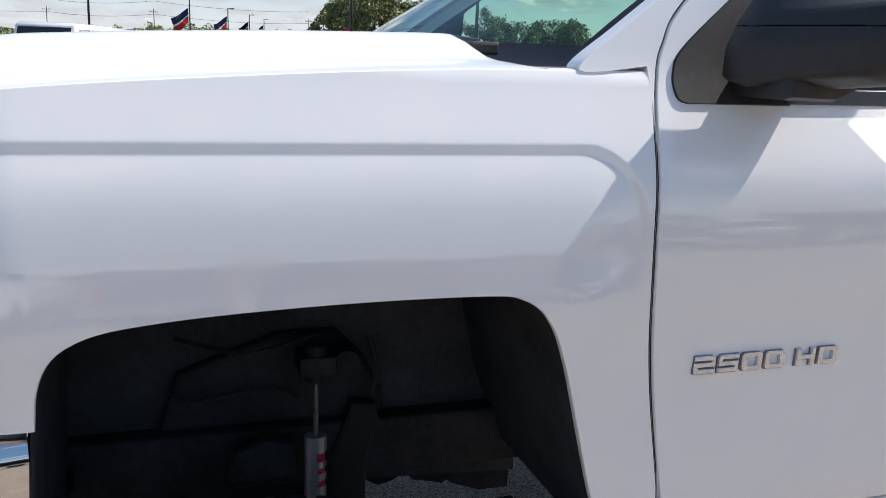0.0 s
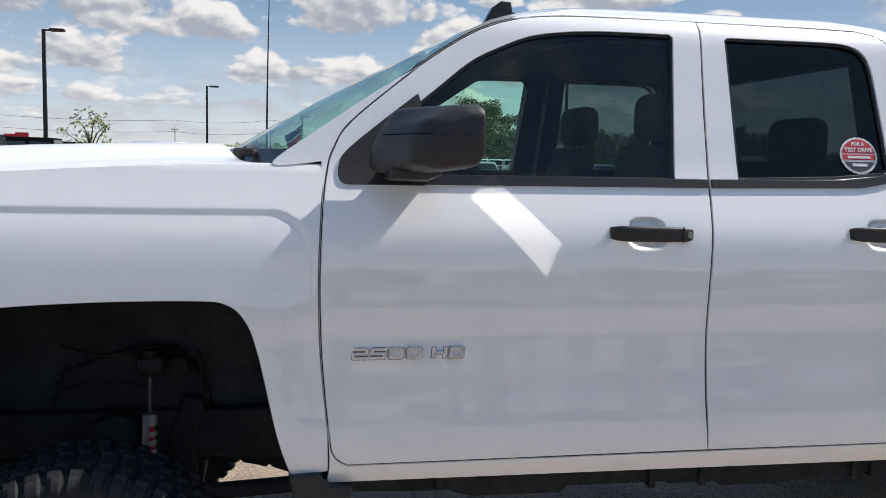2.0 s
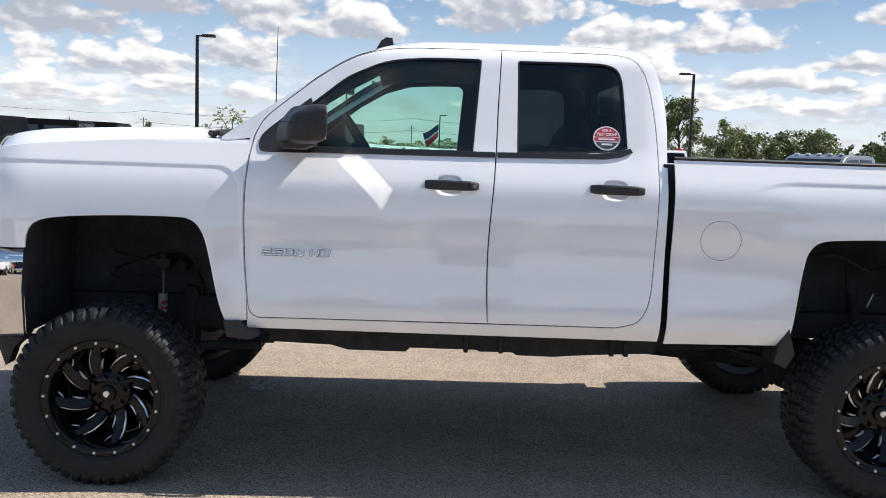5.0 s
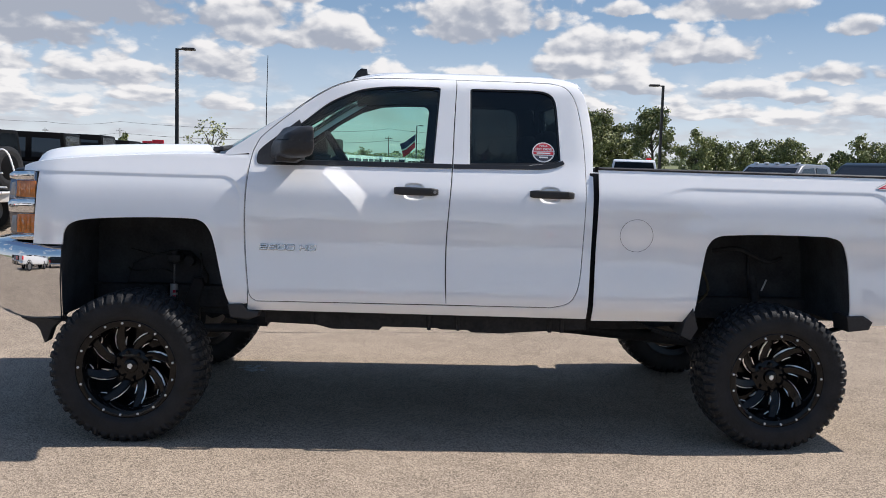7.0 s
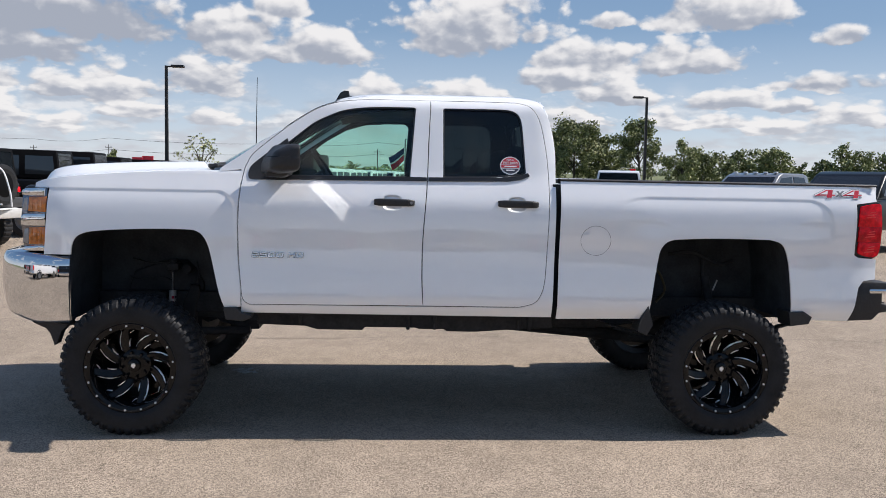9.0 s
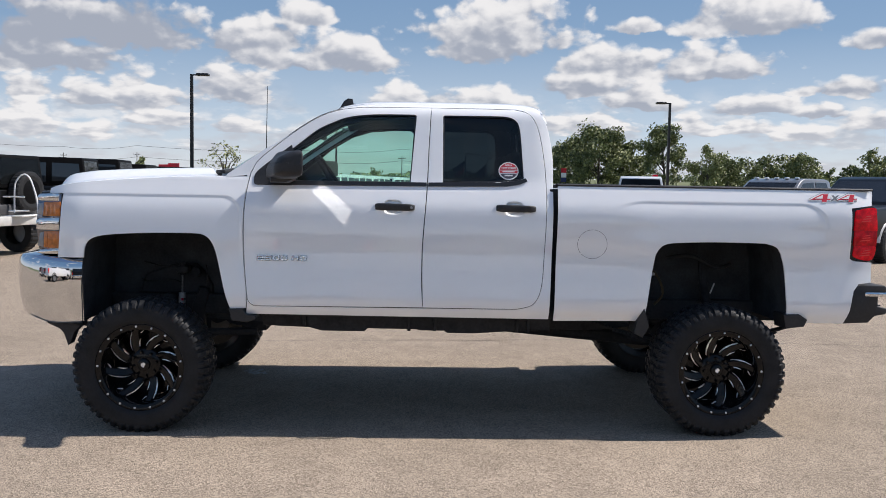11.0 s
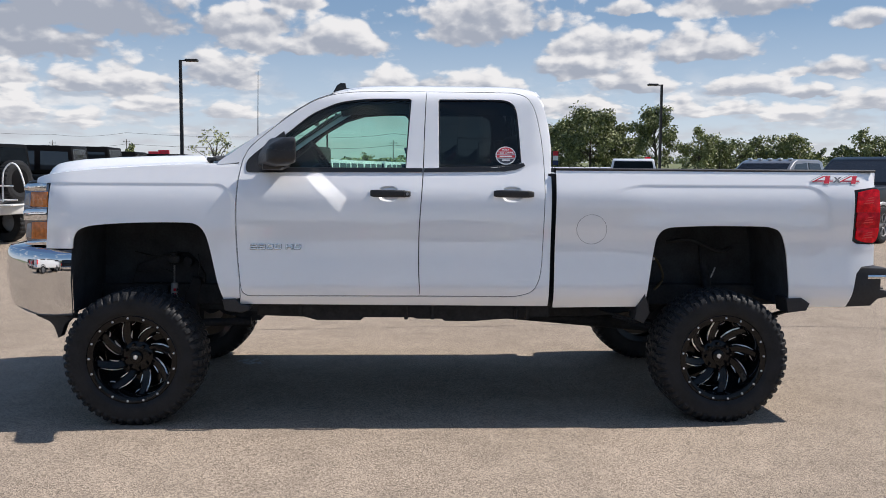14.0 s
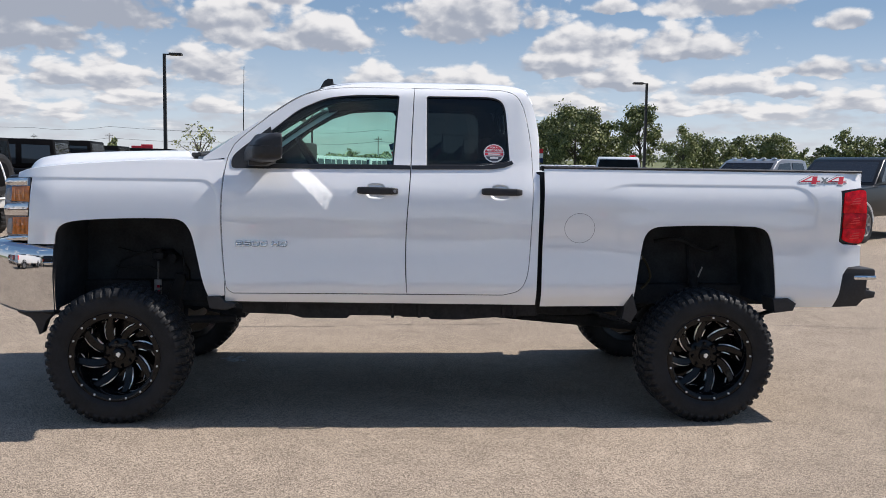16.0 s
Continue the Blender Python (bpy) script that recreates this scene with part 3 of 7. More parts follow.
for far in (False, True):
    part("front_fender", skin(FENDER, [], fender_surf, 0.022, 0.016, mirrored=far, fine=(-0.6, 0.63, 1.32, 1.51)), PAINT, truck)
    part("cab_side", skin(CABSIDE, [grown(DOOR_F[:85] + DOOR_R[31:], 0.0022)], cab_surf, 0.03, 0.05, mirrored=far, shift=0.0), PAINT, truck)
    part("bed_side", skin(BED, [], bed_surf, 0.024, 0.014, mirrored=far, fine=(2.95, 4.52, 1.38, 1.51)), PAINT, truck)
    front = part("front_door", skin(grown(DOOR_F, -0.0042), [WIN_F], cab_surf, 0.024, 0.03, mirrored=far, shift=-0.002, fine=(1.48, 1.64, 1.37, 1.50)), PAINT, truck)
    rear = part("rear_door", skin(grown(DOOR_R, -0.0042), [WIN_R], cab_surf, 0.024, 0.03, mirrored=far, shift=-0.002, fine=(2.25, 2.41, 1.37, 1.50)), PAINT, truck)
    for d, w, g in ((front, WIN_F, PANE), (rear, WIN_R, PRIVACY)):
        pane = part("window_glass", skin(grown(w, 0.004), [], cab_surf, 0.06, 0, mirrored=far, shift=0.012), g, d, "tinted door window")
        pane.visible_shadow = g is PRIVACY
        part("window_seal", skin(grown(w, 0.001), [grown(w, -0.010)], cab_surf, 0.05, 0.012, mirrored=far, shift=0.004), TRIM, d)
    for d, o, w in ((front, DOOR_F, WIN_F), (rear, DOOR_R, WIN_R)):
        part("door_trim", skin(grown(o, -0.012), [rounded(dense(grown(w, -0.006), 0.02), 0.075) if far else grown(w, -0.006)], lambda x, z: side(z) + 0.012, 0.06, 0.0, mirrored=far, shift=0.055), CABIN, d, "dark inner door lining")
    # black strips behind the door edges, shade of the gaps put in as colour
    for d, o in ((front, DOOR_F), (rear, DOOR_R)):
        part("door_gap_shade", skin(grown(o, 0.006), [grown(o, -0.012)], cab_surf, 0.2, 0.0, mirrored=far, shift=0.005), TRIM, d)
    # sail plate under the mirror
    part("mirror_sail", skin(curve([(0.700, 1.562), (0.682, 1.572), (0.680, 1.612), (0.715, 1.665), (0.905, 1.818)]) + [(0.912, 1.79), (0.915, 1.562)], [], cab_surf, 0.04, 0.014, mirrored=far, shift=-0.007), PLASTIC, front)
    part("belt_moulding", skin([(0.905, 1.565), (1.770, 1.570), (1.770, 1.592), (0.905, 1.590)], [], cab_surf, 0.05, 0.02, mirrored=far, shift=-0.010), TRIM, front)
    part("belt_moulding", skin([(1.782, 1.570), (2.28, 1.578)] + curve([(2.36, 1.590), (2.415, 1.612)]) + [(2.405, 1.630)] + curve([(2.35, 1.612), (2.22, 1.598)]) + [(1.782, 1.592)], [], cab_surf, 0.05, 0.02, mirrored=far, shift=-0.010), TRIM, rear)


def door_handle(x0, x1, z, parent, lock, far):
    """A black pull handle over a cupped recess."""
    bm = bmesh.new()
    y = float(side(z))
    rows = []
    for k in range(21):
        t = 0.5 - 0.5 * math.cos(math.pi * k / 20)
        x = x0 + (x1 - x0) * t
        bow = (1 - abs(2 * t - 1) ** 5) ** 0.5
        yo = y - 0.012 - 0.026 * bow
        hh = (0.0235 - 0.002 * t) * (0.60 + 0.40 * bow)
        rows.append([(x, yo + 0.011 * (1 - math.copysign(abs(math.cos(a)) ** 0.6, math.cos(a))), z + hh * math.copysign(abs(math.sin(a)) ** 0.6, math.sin(a)) + 0.003 * (1 - t)) for a in [j * math.tau / 20 for j in range(20)]])
    vs = loft(bm, rows, True)
    bm.faces.new(vs[0]), bm.faces.new(vs[-1][::-1])
    bmesh.ops.recalc_face_normals(bm, faces=bm.faces[:])
    h = part("door_handle", mirror_bm(bm) if far else bm, PLASTIC, parent, "black pull handle", smooth=50)
    bm = bmesh.new()
    tube(bm, [(x1 - 0.040, y - 0.036, z - 0.021), (x1 - 0.040, y - 0.040, z - 0.012), (x1 - 0.040, y - 0.040, z + 0.014), (x1 - 0.040, y - 0.034, z + 0.022)], 0.0022, 6)
    part("handle_seam", mirror_bm(bm) if far else bm, TRIM, h)
    if lock:
        bm = bmesh.new()
        rod(bm, (x1 - 0.021, y - 0.040, z), (x1 - 0.021, y - 0.020, z), 0.009)
        part("lock", mirror_bm(bm) if far else bm, STEEL, h)


for far in (False, True):
    doors = [o for o in truck.children if o.name.split(".")[0] in ("front_door", "rear_door")]
    f, r = (doors[2], doors[3]) if far else (doors[0], doors[1])
    door_handle(1.447, 1.697, 1.434, f, True, far)
    door_handle(2.213, 2.466, 1.436, r, False, far)

# roof
ROOF_F = lambda x: float(np.interp(x, [1.10, 1.18, 1.25, 1.33, 1.42, 1.55, 1.75, 2.30, 2.42, 2.49, 2.54, 2.56], [-0.085, -0.050, -0.030, -0.015, -0.006, -0.002, 0, 0, -0.008, -0.022, -0.05, -0.10]))
bm = bmesh.new()
rows = []
for x in np.linspace(1.13, 2.56, 44):
    half = [(0.292, 2.092), (0.300, 2.103), (0.325, 2.116), (0.37, 2.127), (0.45, 2.134), (0.6, 2.138), (0.8, 2.141), (1.02, 2.142)]
    sec = half + [(2 * MID - y, z) for y, z in half[-2::-1]]
    rows.append([(q, y, z + ROOF_F(q)) for q, y, z in [(x + (0.0 if x > 1.6 else (0.165 * abs((y - MID) / 0.78) ** 2.2 - 0.03) * (1.6 - x) / 0.47), y, z) for y, z in sec]])
loft(bm, rows)
bmesh.ops.recalc_face_normals(bm, faces=bm.faces[:])
bmesh.ops.solidify(bm, geom=bm.faces[:], thickness=0.02)
part("roof", bm, PAINT, truck, smooth=60)
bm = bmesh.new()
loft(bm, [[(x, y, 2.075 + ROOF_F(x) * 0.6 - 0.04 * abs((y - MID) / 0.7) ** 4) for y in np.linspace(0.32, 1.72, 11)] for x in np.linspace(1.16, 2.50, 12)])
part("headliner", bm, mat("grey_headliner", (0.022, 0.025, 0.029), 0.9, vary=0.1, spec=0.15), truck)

# dark inner trim along the windscreen pillars
for far in (False, True):
    bm = bmesh.new()
    loft(bm, [[(x - 0.02 + dx, float(side(z)) + 0.035 + dy, z + dz) for dx, dy, dz in (((-0.03, 0.0, 0.03), (-0.01, 0.030, 0.025), (0.045, 0.030, -0.015), (0.055, 0.0, -0.025)) if far else ((0.0, 0.0, 0.02), (0.03, 0.035, 0.015), (0.09, 0.035, -0.030), (0.10, 0.0, -0.040)))]
              for x, z in ((0.62, 1.60), (0.72, 1.70), (0.85, 1.80), (1.0, 1.90), (1.15, 1.985), (1.30, 2.03), (1.50, 2.045), (1.80, 2.05))])
    bmesh.ops.recalc_face_normals(bm, faces=bm.faces[:])
    bmesh.ops.solidify(bm, geom=bm.faces[:], thickness=0.008)
    part("pillar_trim", mirror_bm(bm) if far else bm, CABIN, truck, smooth=50)

bm = bmesh.new()
tube(bm, curve([(1.10, 1.775, 2.030), (1.13, 1.735, 2.010), (1.22, 1.725, 2.026), (1.31, 1.735, 2.052), (1.34, 1.770, 2.075)], 5), 0.011, 8)
part("grab_handle", bm, mat("grey_grab_handle", (0.06, 0.065, 0.07), 0.5, spec=0.3), truck, smooth=60)

# roof fin aerial
bm = bmesh.new()
slab(bm, [(1.165, 2.060), (1.318, 2.100), (1.310, 2.116), (1.270, 2.122), (1.264, 2.153), (1.232, 2.155), (1.206, 2.137), (1.186, 2.100)], 0.50, 0.545, 0.006)
part("roof_aerial", bm, TRIM, truck, "black shark-fin roof aerial")

# windscreen and cowl
def screen(t, y):
    """A point of the windscreen: t from base to header."""
    u = (y - MID) / 0.78
    x = 0.30 + 0.86 * t + (0.30 - 0.14 * t) * abs(u) ** 2.2
    return (x - 0.02 + 0.055 * t * (1 - t) * -1, y, 1.605 + 0.485 * max(t, 0.0) ** 0.93 - 0.03 * abs(u) ** 2 * t)


bm = bmesh.new()
loft(bm, [[screen(t, MID + (0.80 - 0.10 * t) * u) for u in np.linspace(-1, 1, 25)] for t in np.linspace(-0.03, 1.02, 14)])
pane = part("windscreen", bm, PANE, truck, "raked tinted windscreen", smooth=60)
pane.visible_shadow = False
for far in (False, True):
    bm = bmesh.new()
    rows = []
    for t in np.linspace(-0.02, 1.0, 16):
        y = MID - (0.795 - 0.10 * t)
        x, _, z = screen(t, y)
        z0 = 1.612 + (2.094 - 1.612) * t
        xe = float(np.interp(z0, [p[1] for p in APIL[6:]], [p[0] for p in APIL[6:]]))
        ye = float(side(z0))
        w = float(smooth01((t - 0.55) / 0.3))
        rows.append([(xe + 0.03, ye + 0.002, z0 - 0.01), (xe + 0.002 - 0.006 * w, ye + 0.012, z0 + 0.004 + 0.008 * w), ((xe + x) / 2 - 0.002 - 0.008 * w, (ye + y) / 2, (z0 + z) / 2 + 0.008 + 0.010 * w), (x - 0.003 - 0.002 * w, y + 0.02, z + 0.005 + 0.003 * w), (x + 0.02, y + 0.03, z - 0.02)])
    loft(bm, rows)
    bmesh.ops.recalc_face_normals(bm, faces=bm.faces[:])
    part("windscreen_pillar", mirror_bm(bm) if far else bm, PAINT, truck, smooth=50)
bm = bmesh.new()
rows = []
for y in np.linspace(0.16, 2 * MID - 0.16, 31):
    x, _, z = screen(0.0, y)
    u = abs((y - MID) / 0.8)
    rows.append([(x - 0.16 + 0.04 * u, y, 1.575), (x - 0.12 + 0.03 * u, y, 1.600), (x - 0.04, y, 1.603), (x + 0.03, y, 1.615)])
loft(bm, rows)
bmesh.ops.recalc_face_normals(bm, faces=bm.faces[:])
part("cowl", bm, PLASTIC, truck, "black plastic cowl under the windscreen", smooth=60)
for y0 in (0.34, 1.14):
    bm = bmesh.new()
    tube(bm, [(0.40, y0, 1.612), (0.42, y0 + 0.03, 1.650), (0.44, y0 + 0.30, 1.662), (0.40, y0 + 0.58, 1.66)], 0.011)
    tube(bm, [(0.43, y0 + 0.02, 1.640), (0.455, y0 + 0.25, 1.650), (0.42, y0 + 0.60, 1.648)], 0.008)
    rod(bm, (0.40, y0, 1.58), (0.40, y0, 1.640), 0.020)
    box(bm, 0.385, 0.445, y0 - 0.02, y0 + 0.05, 1.630, 1.655, 0.006)
    part("wiper", bm, PLASTIC, truck)

# corner between bonnet, pillar and door, and the black border of the screen
for far in (False, True):
    bm = bmesh.new()
    rows = []
    for x in np.linspace(0.45, 0.640, 12):
        z = float(np.interp(x, [0.31, 0.64], [1.607, 1.612]))
        rows.append([(x, 0.094, z - 0.014), (x, 0.096, z - 0.002), (x, 0.110, z + 0.003), (x, 0.15, z + 0.004), (x, 0.24, z + 0.004)])
    loft(bm, rows)
    bmesh.ops.recalc_face_normals(bm, faces=bm.faces[:])
    part("cowl_corner", mirror_bm(bm) if far else bm, PAINT, truck, smooth=60)
    bm = bmesh.new()
    loft(bm, [[Vector(screen(t, MID - (0.80 - 0.10 * t) * u)) + Vector((-0.003, 0, 0.003)) for u in (1.0, 0.965, 0.93)] for t in np.linspace(-0.03, 1.0, 16)])
    bmesh.ops.recalc_face_normals(bm, faces=bm.faces[:])
    part("screen_border", mirror_bm(bm) if far else bm, TRIM, truck, smooth=60)
bm = bmesh.new()
loft(bm, [[Vector(screen(t, MID + (0.80 - 0.10 * t) * u)) + Vector((-0.003, 0, 0.003)) for u in np.linspace(-0.93, 0.93, 31)] for t in (-0.03, 0.03, 0.085)])
bmesh.ops.recalc_face_normals(bm, faces=bm.faces[:])
part("screen_border", bm, TRIM, truck, smooth=60)

# bonnet with its raised centre
CREASE = curve([(-0.60, 1.515), (-0.52, 1.540), (-0.319, 1.566), (0.03, 1.592), (0.31, 1.607), (0.46, 1.612)])
DOME_X, DOME_Z = (-0.75, -0.65, -0.50, -0.40, -0.20, 0.03, 0.29, 0.50), (1.550, 1.598, 1.625, 1.638, 1.651, 1.662, 1.669, 1.672)
bm = bmesh.new()
rows = []
for k in range(60):
    t = 1 - (1 - k / 59) ** 1.3
    row = []
    for v in np.linspace(-1, 1, 61):
        a = abs(v)
        nose = 0.12 * (1 - a ** 2.5)
        xr = 0.475 - 0.175 * (1 - a ** 2)
        x = (-0.60 - nose) + (xr + 0.60 + nose) * t
        zc = float(np.interp(x, [p[0] for p in CREASE], [p[1] for p in CREASE])) - 0.09 * max(0, -0.6 - x) / 0.12
        yl = 0.096 + 0.9 * max(0, -0.36 - x) ** 2
        y = MID + v * (MID - yl)
        s = (1 - a) * (MID - yl)
        rise = min(0.095, float(np.interp(x, DOME_X, DOME_Z)) - zc - 0.008)
        dome = (rise - 0.010) * smooth01((s - 0.12) / 0.14) + 0.010 * smooth01(s / 0.14)
        end = smooth01((xr + 0.004 - x) / 0.045) * smooth01((x + 0.72 + nose) / 0.24)
        row.append((x, y, zc + float(dome) * float(0.12 + 0.88 * end) + 0.012 * (1 - a * a) - (0.004 if a > 0.995 else 0.0)))
    rows.append(row)
loft(bm, rows)
bmesh.ops.recalc_face_normals(bm, faces=bm.faces[:])
part("bonnet", bm, PAINT, truck, smooth=60)
bm = bmesh.new()
tube(bm, [(0.466, 1.800, 1.60), (0.470, 1.795, 2.0), (0.477, 1.787, 2.366)], [0.006, 0.0035, 0.002], 8)
rod(bm, (0.466, 1.800, 1.585), (0.466, 1.800, 1.64), 0.013, 0.008)
part("mast_aerial", bm, TRIM, truck, "thin black whip aerial on the far fender")

# side mirrors
for far in (False, True):
    bm = bmesh.new()
    rows = []
    # straight shell, then a softly domed outer end
    stations = [(0.06 - 0.225 * k / 10, 1.0) for k in range(11)]
    stations += [(-0.165 - 0.049 * math.sin(f), 0.56 + 0.44 * math.cos(f)) for f in [radians(10 * k) for k in range(1, 10)]] + [(-0.2155, 0.36), (-0.2165, 0.16), (-0.217, 0.03)]
    for y, dome in stations:
        t = min(1.0, (0.06 - y) / 0.27)
        g = min(1.0, 0.90 + 0.9 * t) * dome
        xr, zb, zt = 0.984 - 0.40 * (y + 0.10), 1.584 + 0.030 * t, 1.773
        flat = 0.105 - 0.045 * t
        sec = [(xr, zb + 0.006), (xr, zt - 0.004), (xr - 0.02, zt), (xr - flat, zt - 0.003), (xr - 0.150, zb + 0.120), (xr - 0.172, zb + 0.070), (xr - 0.174, zb + 0.012), (xr - 0.10, zb - 0.004)]
        for _ in range(3):
            sec = [(a[0] * f + b[0] * (1 - f), a[1] * f + b[1] * (1 - f)) for a, b in zip(sec, sec[1:] + sec[:1]) for f in (0.87, 0.13)]
        cap, split = [], 1.694
        for a, b in zip(sec, sec[1:] + sec[:1]):
            up = a[1] > split
            cap.append((*a, 0 if up else 2))
            if up != (b[1] > split):
                q = (a[0] + (b[0] - a[0]) * (split - a[1]) / (b[1] - a[1]), split)
                cap += [(q[0], split + (0.003, 0.0015, 0.0)[i], i) for i in ((0, 1, 2) if up else (2, 1, 0))]
        mx = xr - 0.034
        rows.append([(mx + (px - mx) * g * (0.975, 0.93, 1.0)[i], y + (0.003, 0.011, 0.0)[i], split + (pz - split) * (g if pz < split or dome < 1 else min(1.0, g))) for px, pz, i in cap])
    vs = loft(bm, rows, True)
    bm.faces.new(vs[0]), bm.faces.new(vs[-1][::-1])
    slab(bm, [(0.800, 1.576), (0.900, 1.574), (0.940, 1.592), (0.945, 1.640), (0.880, 1.660), (0.822, 1.640), (0.800, 1.610)], -0.075, 0.11, 0.020)
    bmesh.ops.recalc_face_normals(bm, faces=bm.faces[:])
    house = part("side_mirror", mirror_bm(bm) if far else bm, PLASTIC, truck, "black textured door mirror", smooth=40)
    bm = bmesh.new()
    loft(bm, [[(0.983 - 0.40 * (y + 0.10), y, z) for y in np.linspace(0.00, -0.175, 8)] for z in np.linspace(1.622, 1.752, 6)])
    bmesh.ops.recalc_face_normals(bm, faces=bm.faces[:])
    bmesh.ops.solidify(bm, geom=bm.faces[:], thickness=0.003)
    part("mirror_glass", mirror_bm(bm) if far else bm, MIRROR, house)
# lettering on the doors and the bed
doors = [o for o in truck.children if o.name.split(".")[0] == "front_door"]


def ring_slab(bm, outer, inner, y0, y1):
    """A closed band between two outlines of as many points, with thickness."""
    rows = [[(x, y, z) for x, z in loop] for loop, y in ((inner, y1), (inner, y0), (outer, y0), (outer, y1), (inner, y1))]
    loft(bm, rows, True)
    bmesh.ops.remove_doubles(bm, verts=bm.verts[:], dist=1e-6)
    bmesh.ops.recalc_face_normals(bm, faces=bm.faces[:])
    return bm


def badge_letter(ch, w, h, t, y0, y1, grow=0.0):
    """A squared raised letter, w wide and h high, of strokes t thick."""
    bm = bmesh.new()
    c = 0.005
    if ch in "25":
        a, b = h / 2 - t / 2, h / 2 + t / 2
        p = [(0, h), (w - c, h), (w, h - c), (w, a), (t, a), (t, t), (w, t), (w, 0), (c * 0.4, 0), (0, c * 0.4), (0, b), (w - t, b), (w - t, h - t), (0, h - t)]
        p = [(w - x, z) for x, z in p][::-1] if ch == "5" else p
        slab(bm, grown(p, grow) if grow else p, y0, y1, 0 if grow else 0.0016)
    elif ch == "H":
        a, b = h / 2 - t / 2, h / 2 + t / 2
        p = [(0, 0), (t * 1.2, 0), (t * 1.2, a), (w - t * 1.2, a), (w - t * 1.2, 0), (w, 0), (w, h), (w - t * 1.2, h), (w - t * 1.2, b), (t * 1.2, b), (t * 1.2, h), (0, h)]
        slab(bm, grown(p, grow) if grow else p, y0, y1, 0 if grow else 0.0016)
    else:
        k = 0.0012 if ch == "D" else c
        g = grow
        o = [(k - g, -g), (w - c + g, -g), (w + g, c - g), (w + g, h - c + g), (w - c + g, h + g), (k - g, h + g), (-g, h - k + g), (-g, k - g)]
        n = t * 1.15
        i = [(n + 0.002, t - 0.001), (w - n - 0.002, t - 0.001), (w - n, t + 0.001), (w - n, h - t - 0.001), (w - n - 0.002, h - t + 0.001), (n + 0.002, h - t + 0.001), (n, h - t - 0.001), (n, t + 0.001)]
        ring_slab(bm, o, i, y0, y1)
    bmesh.ops.transform(bm, matrix=Matrix(((1, 0, 0.12, 0), (0, 1, 0, 0), (0, 0, 1, 0), (0, 0, 0, 1))), verts=bm.verts[:])
    return bm


x = 0.711
for ch in "2500 HD":
    if ch == " ":
        x += 0.020
        continue
    badge = part("badge_letter", badge_letter(ch, 0.0425, 0.032, 0.0085, -0.004, 0.003), BADGE, doors[0], "chrome raised letter", m=pose(x, float(side(1.1)) - 0.007, 1.090, -5))
    part("badge_outline", badge_letter(ch, 0.0425, 0.032, 0.0085, -0.0005, 0.003, 0.0014), DECALGREY, badge, m=pose(0, 0.0012, -0.0006))
    x += 0.0495
beds = [o for o in truck.children if o.name.split(".")[0] == "bed_side"]
FOUR = [(0.0, 0.26), (0.50, 1.0), (0.84, 1.0), (0.84, 0.44), (1.0, 0.44), (1.0, 0.24), (0.84, 0.24), (0.84, 0.0), (0.60, 0.0), (0.60, 0.24), (0.04, 0.24)]
EYE = [(0.24, 0.42), (0.60, 0.42), (0.60, 0.90)]
CROSS = [(0.0, 0.0), (0.28, 0.0), (0.5, 0.33), (0.72, 0.0), (1.0, 0.0), (0.66, 0.5), (1.0, 1.0), (0.72, 1.0), (0.5, 0.67), (0.28, 1.0), (0.0, 1.0), (0.34, 0.5)]


def decal(shape, x, z, w, h, grow, material, lift, name):
    """A flat slanted sign on the bed's side."""
    p = [(x + a * w + b * h * 0.35, z + b * h) for a, b in shape]
    bm = bmesh.new()
    slab(bm, dense(grown(p, grow) if grow else p, 0.02), -0.0008, 0.0)
    for v in bm.verts:
        v.co.y += float(bed_surf(np.array([v.co.x]), np.array([v.co.z]))[0]) - 0.0022 - lift
    part(name, bm, material, beds[0])


for x in (4.224, 4.398):
    decal(FOUR, x, 1.512, 0.138, 0.052, 0.0062, DECALGREY, 0.0, "decal_edge")
    decal(FOUR, x, 1.512, 0.138, 0.052, 0.0040, WHITE, 0.0012, "decal_ground")
    decal(FOUR, x, 1.512, 0.138, 0.052, -0.0022, DECALRED, 0.0024, "decal_digit")
    decal(EYE, x, 1.512, 0.138, 0.052, 0.0, WHITE, 0.0036, "decal_eye")
decal(CROSS, 4.364, 1.520, 0.052, 0.036, 0.0, DECALGREY, 0.0038, "decal_cross")

# fuel flap
bm = bmesh.new()
n = 40
for r in (0.0955,):
    vs = []
    for k in range(n):
        a = k * math.tau / n
        x, z = 2.827 + r * math.cos(a), 1.220 + r * 0.97 * math.sin(a)
        y = float(bed_surf(np.array([x]), np.array([z]))[0])
        x2, z2 = 2.827 + (r - 0.0018) * math.cos(a), 1.220 + (r - 0.0018) * 0.97 * math.sin(a)
        vs.append((bm.verts.new((x, y - 0.0008, z)), bm.verts.new((x2, y - 0.0008, z2))))
    for k in range(n):
        a, b = vs[k], vs[(k + 1) % n]
        bm.faces.new((a[0], b[0], b[1], a[1]))
bmesh.ops.recalc_face_normals(bm, faces=bm.faces[:])
bmesh.ops.solidify(bm, geom=bm.faces[:], thickness=0.0015)
part("fuel_flap_gap", bm, TRIM, beds[0], "thin round gap of the fuel flap")

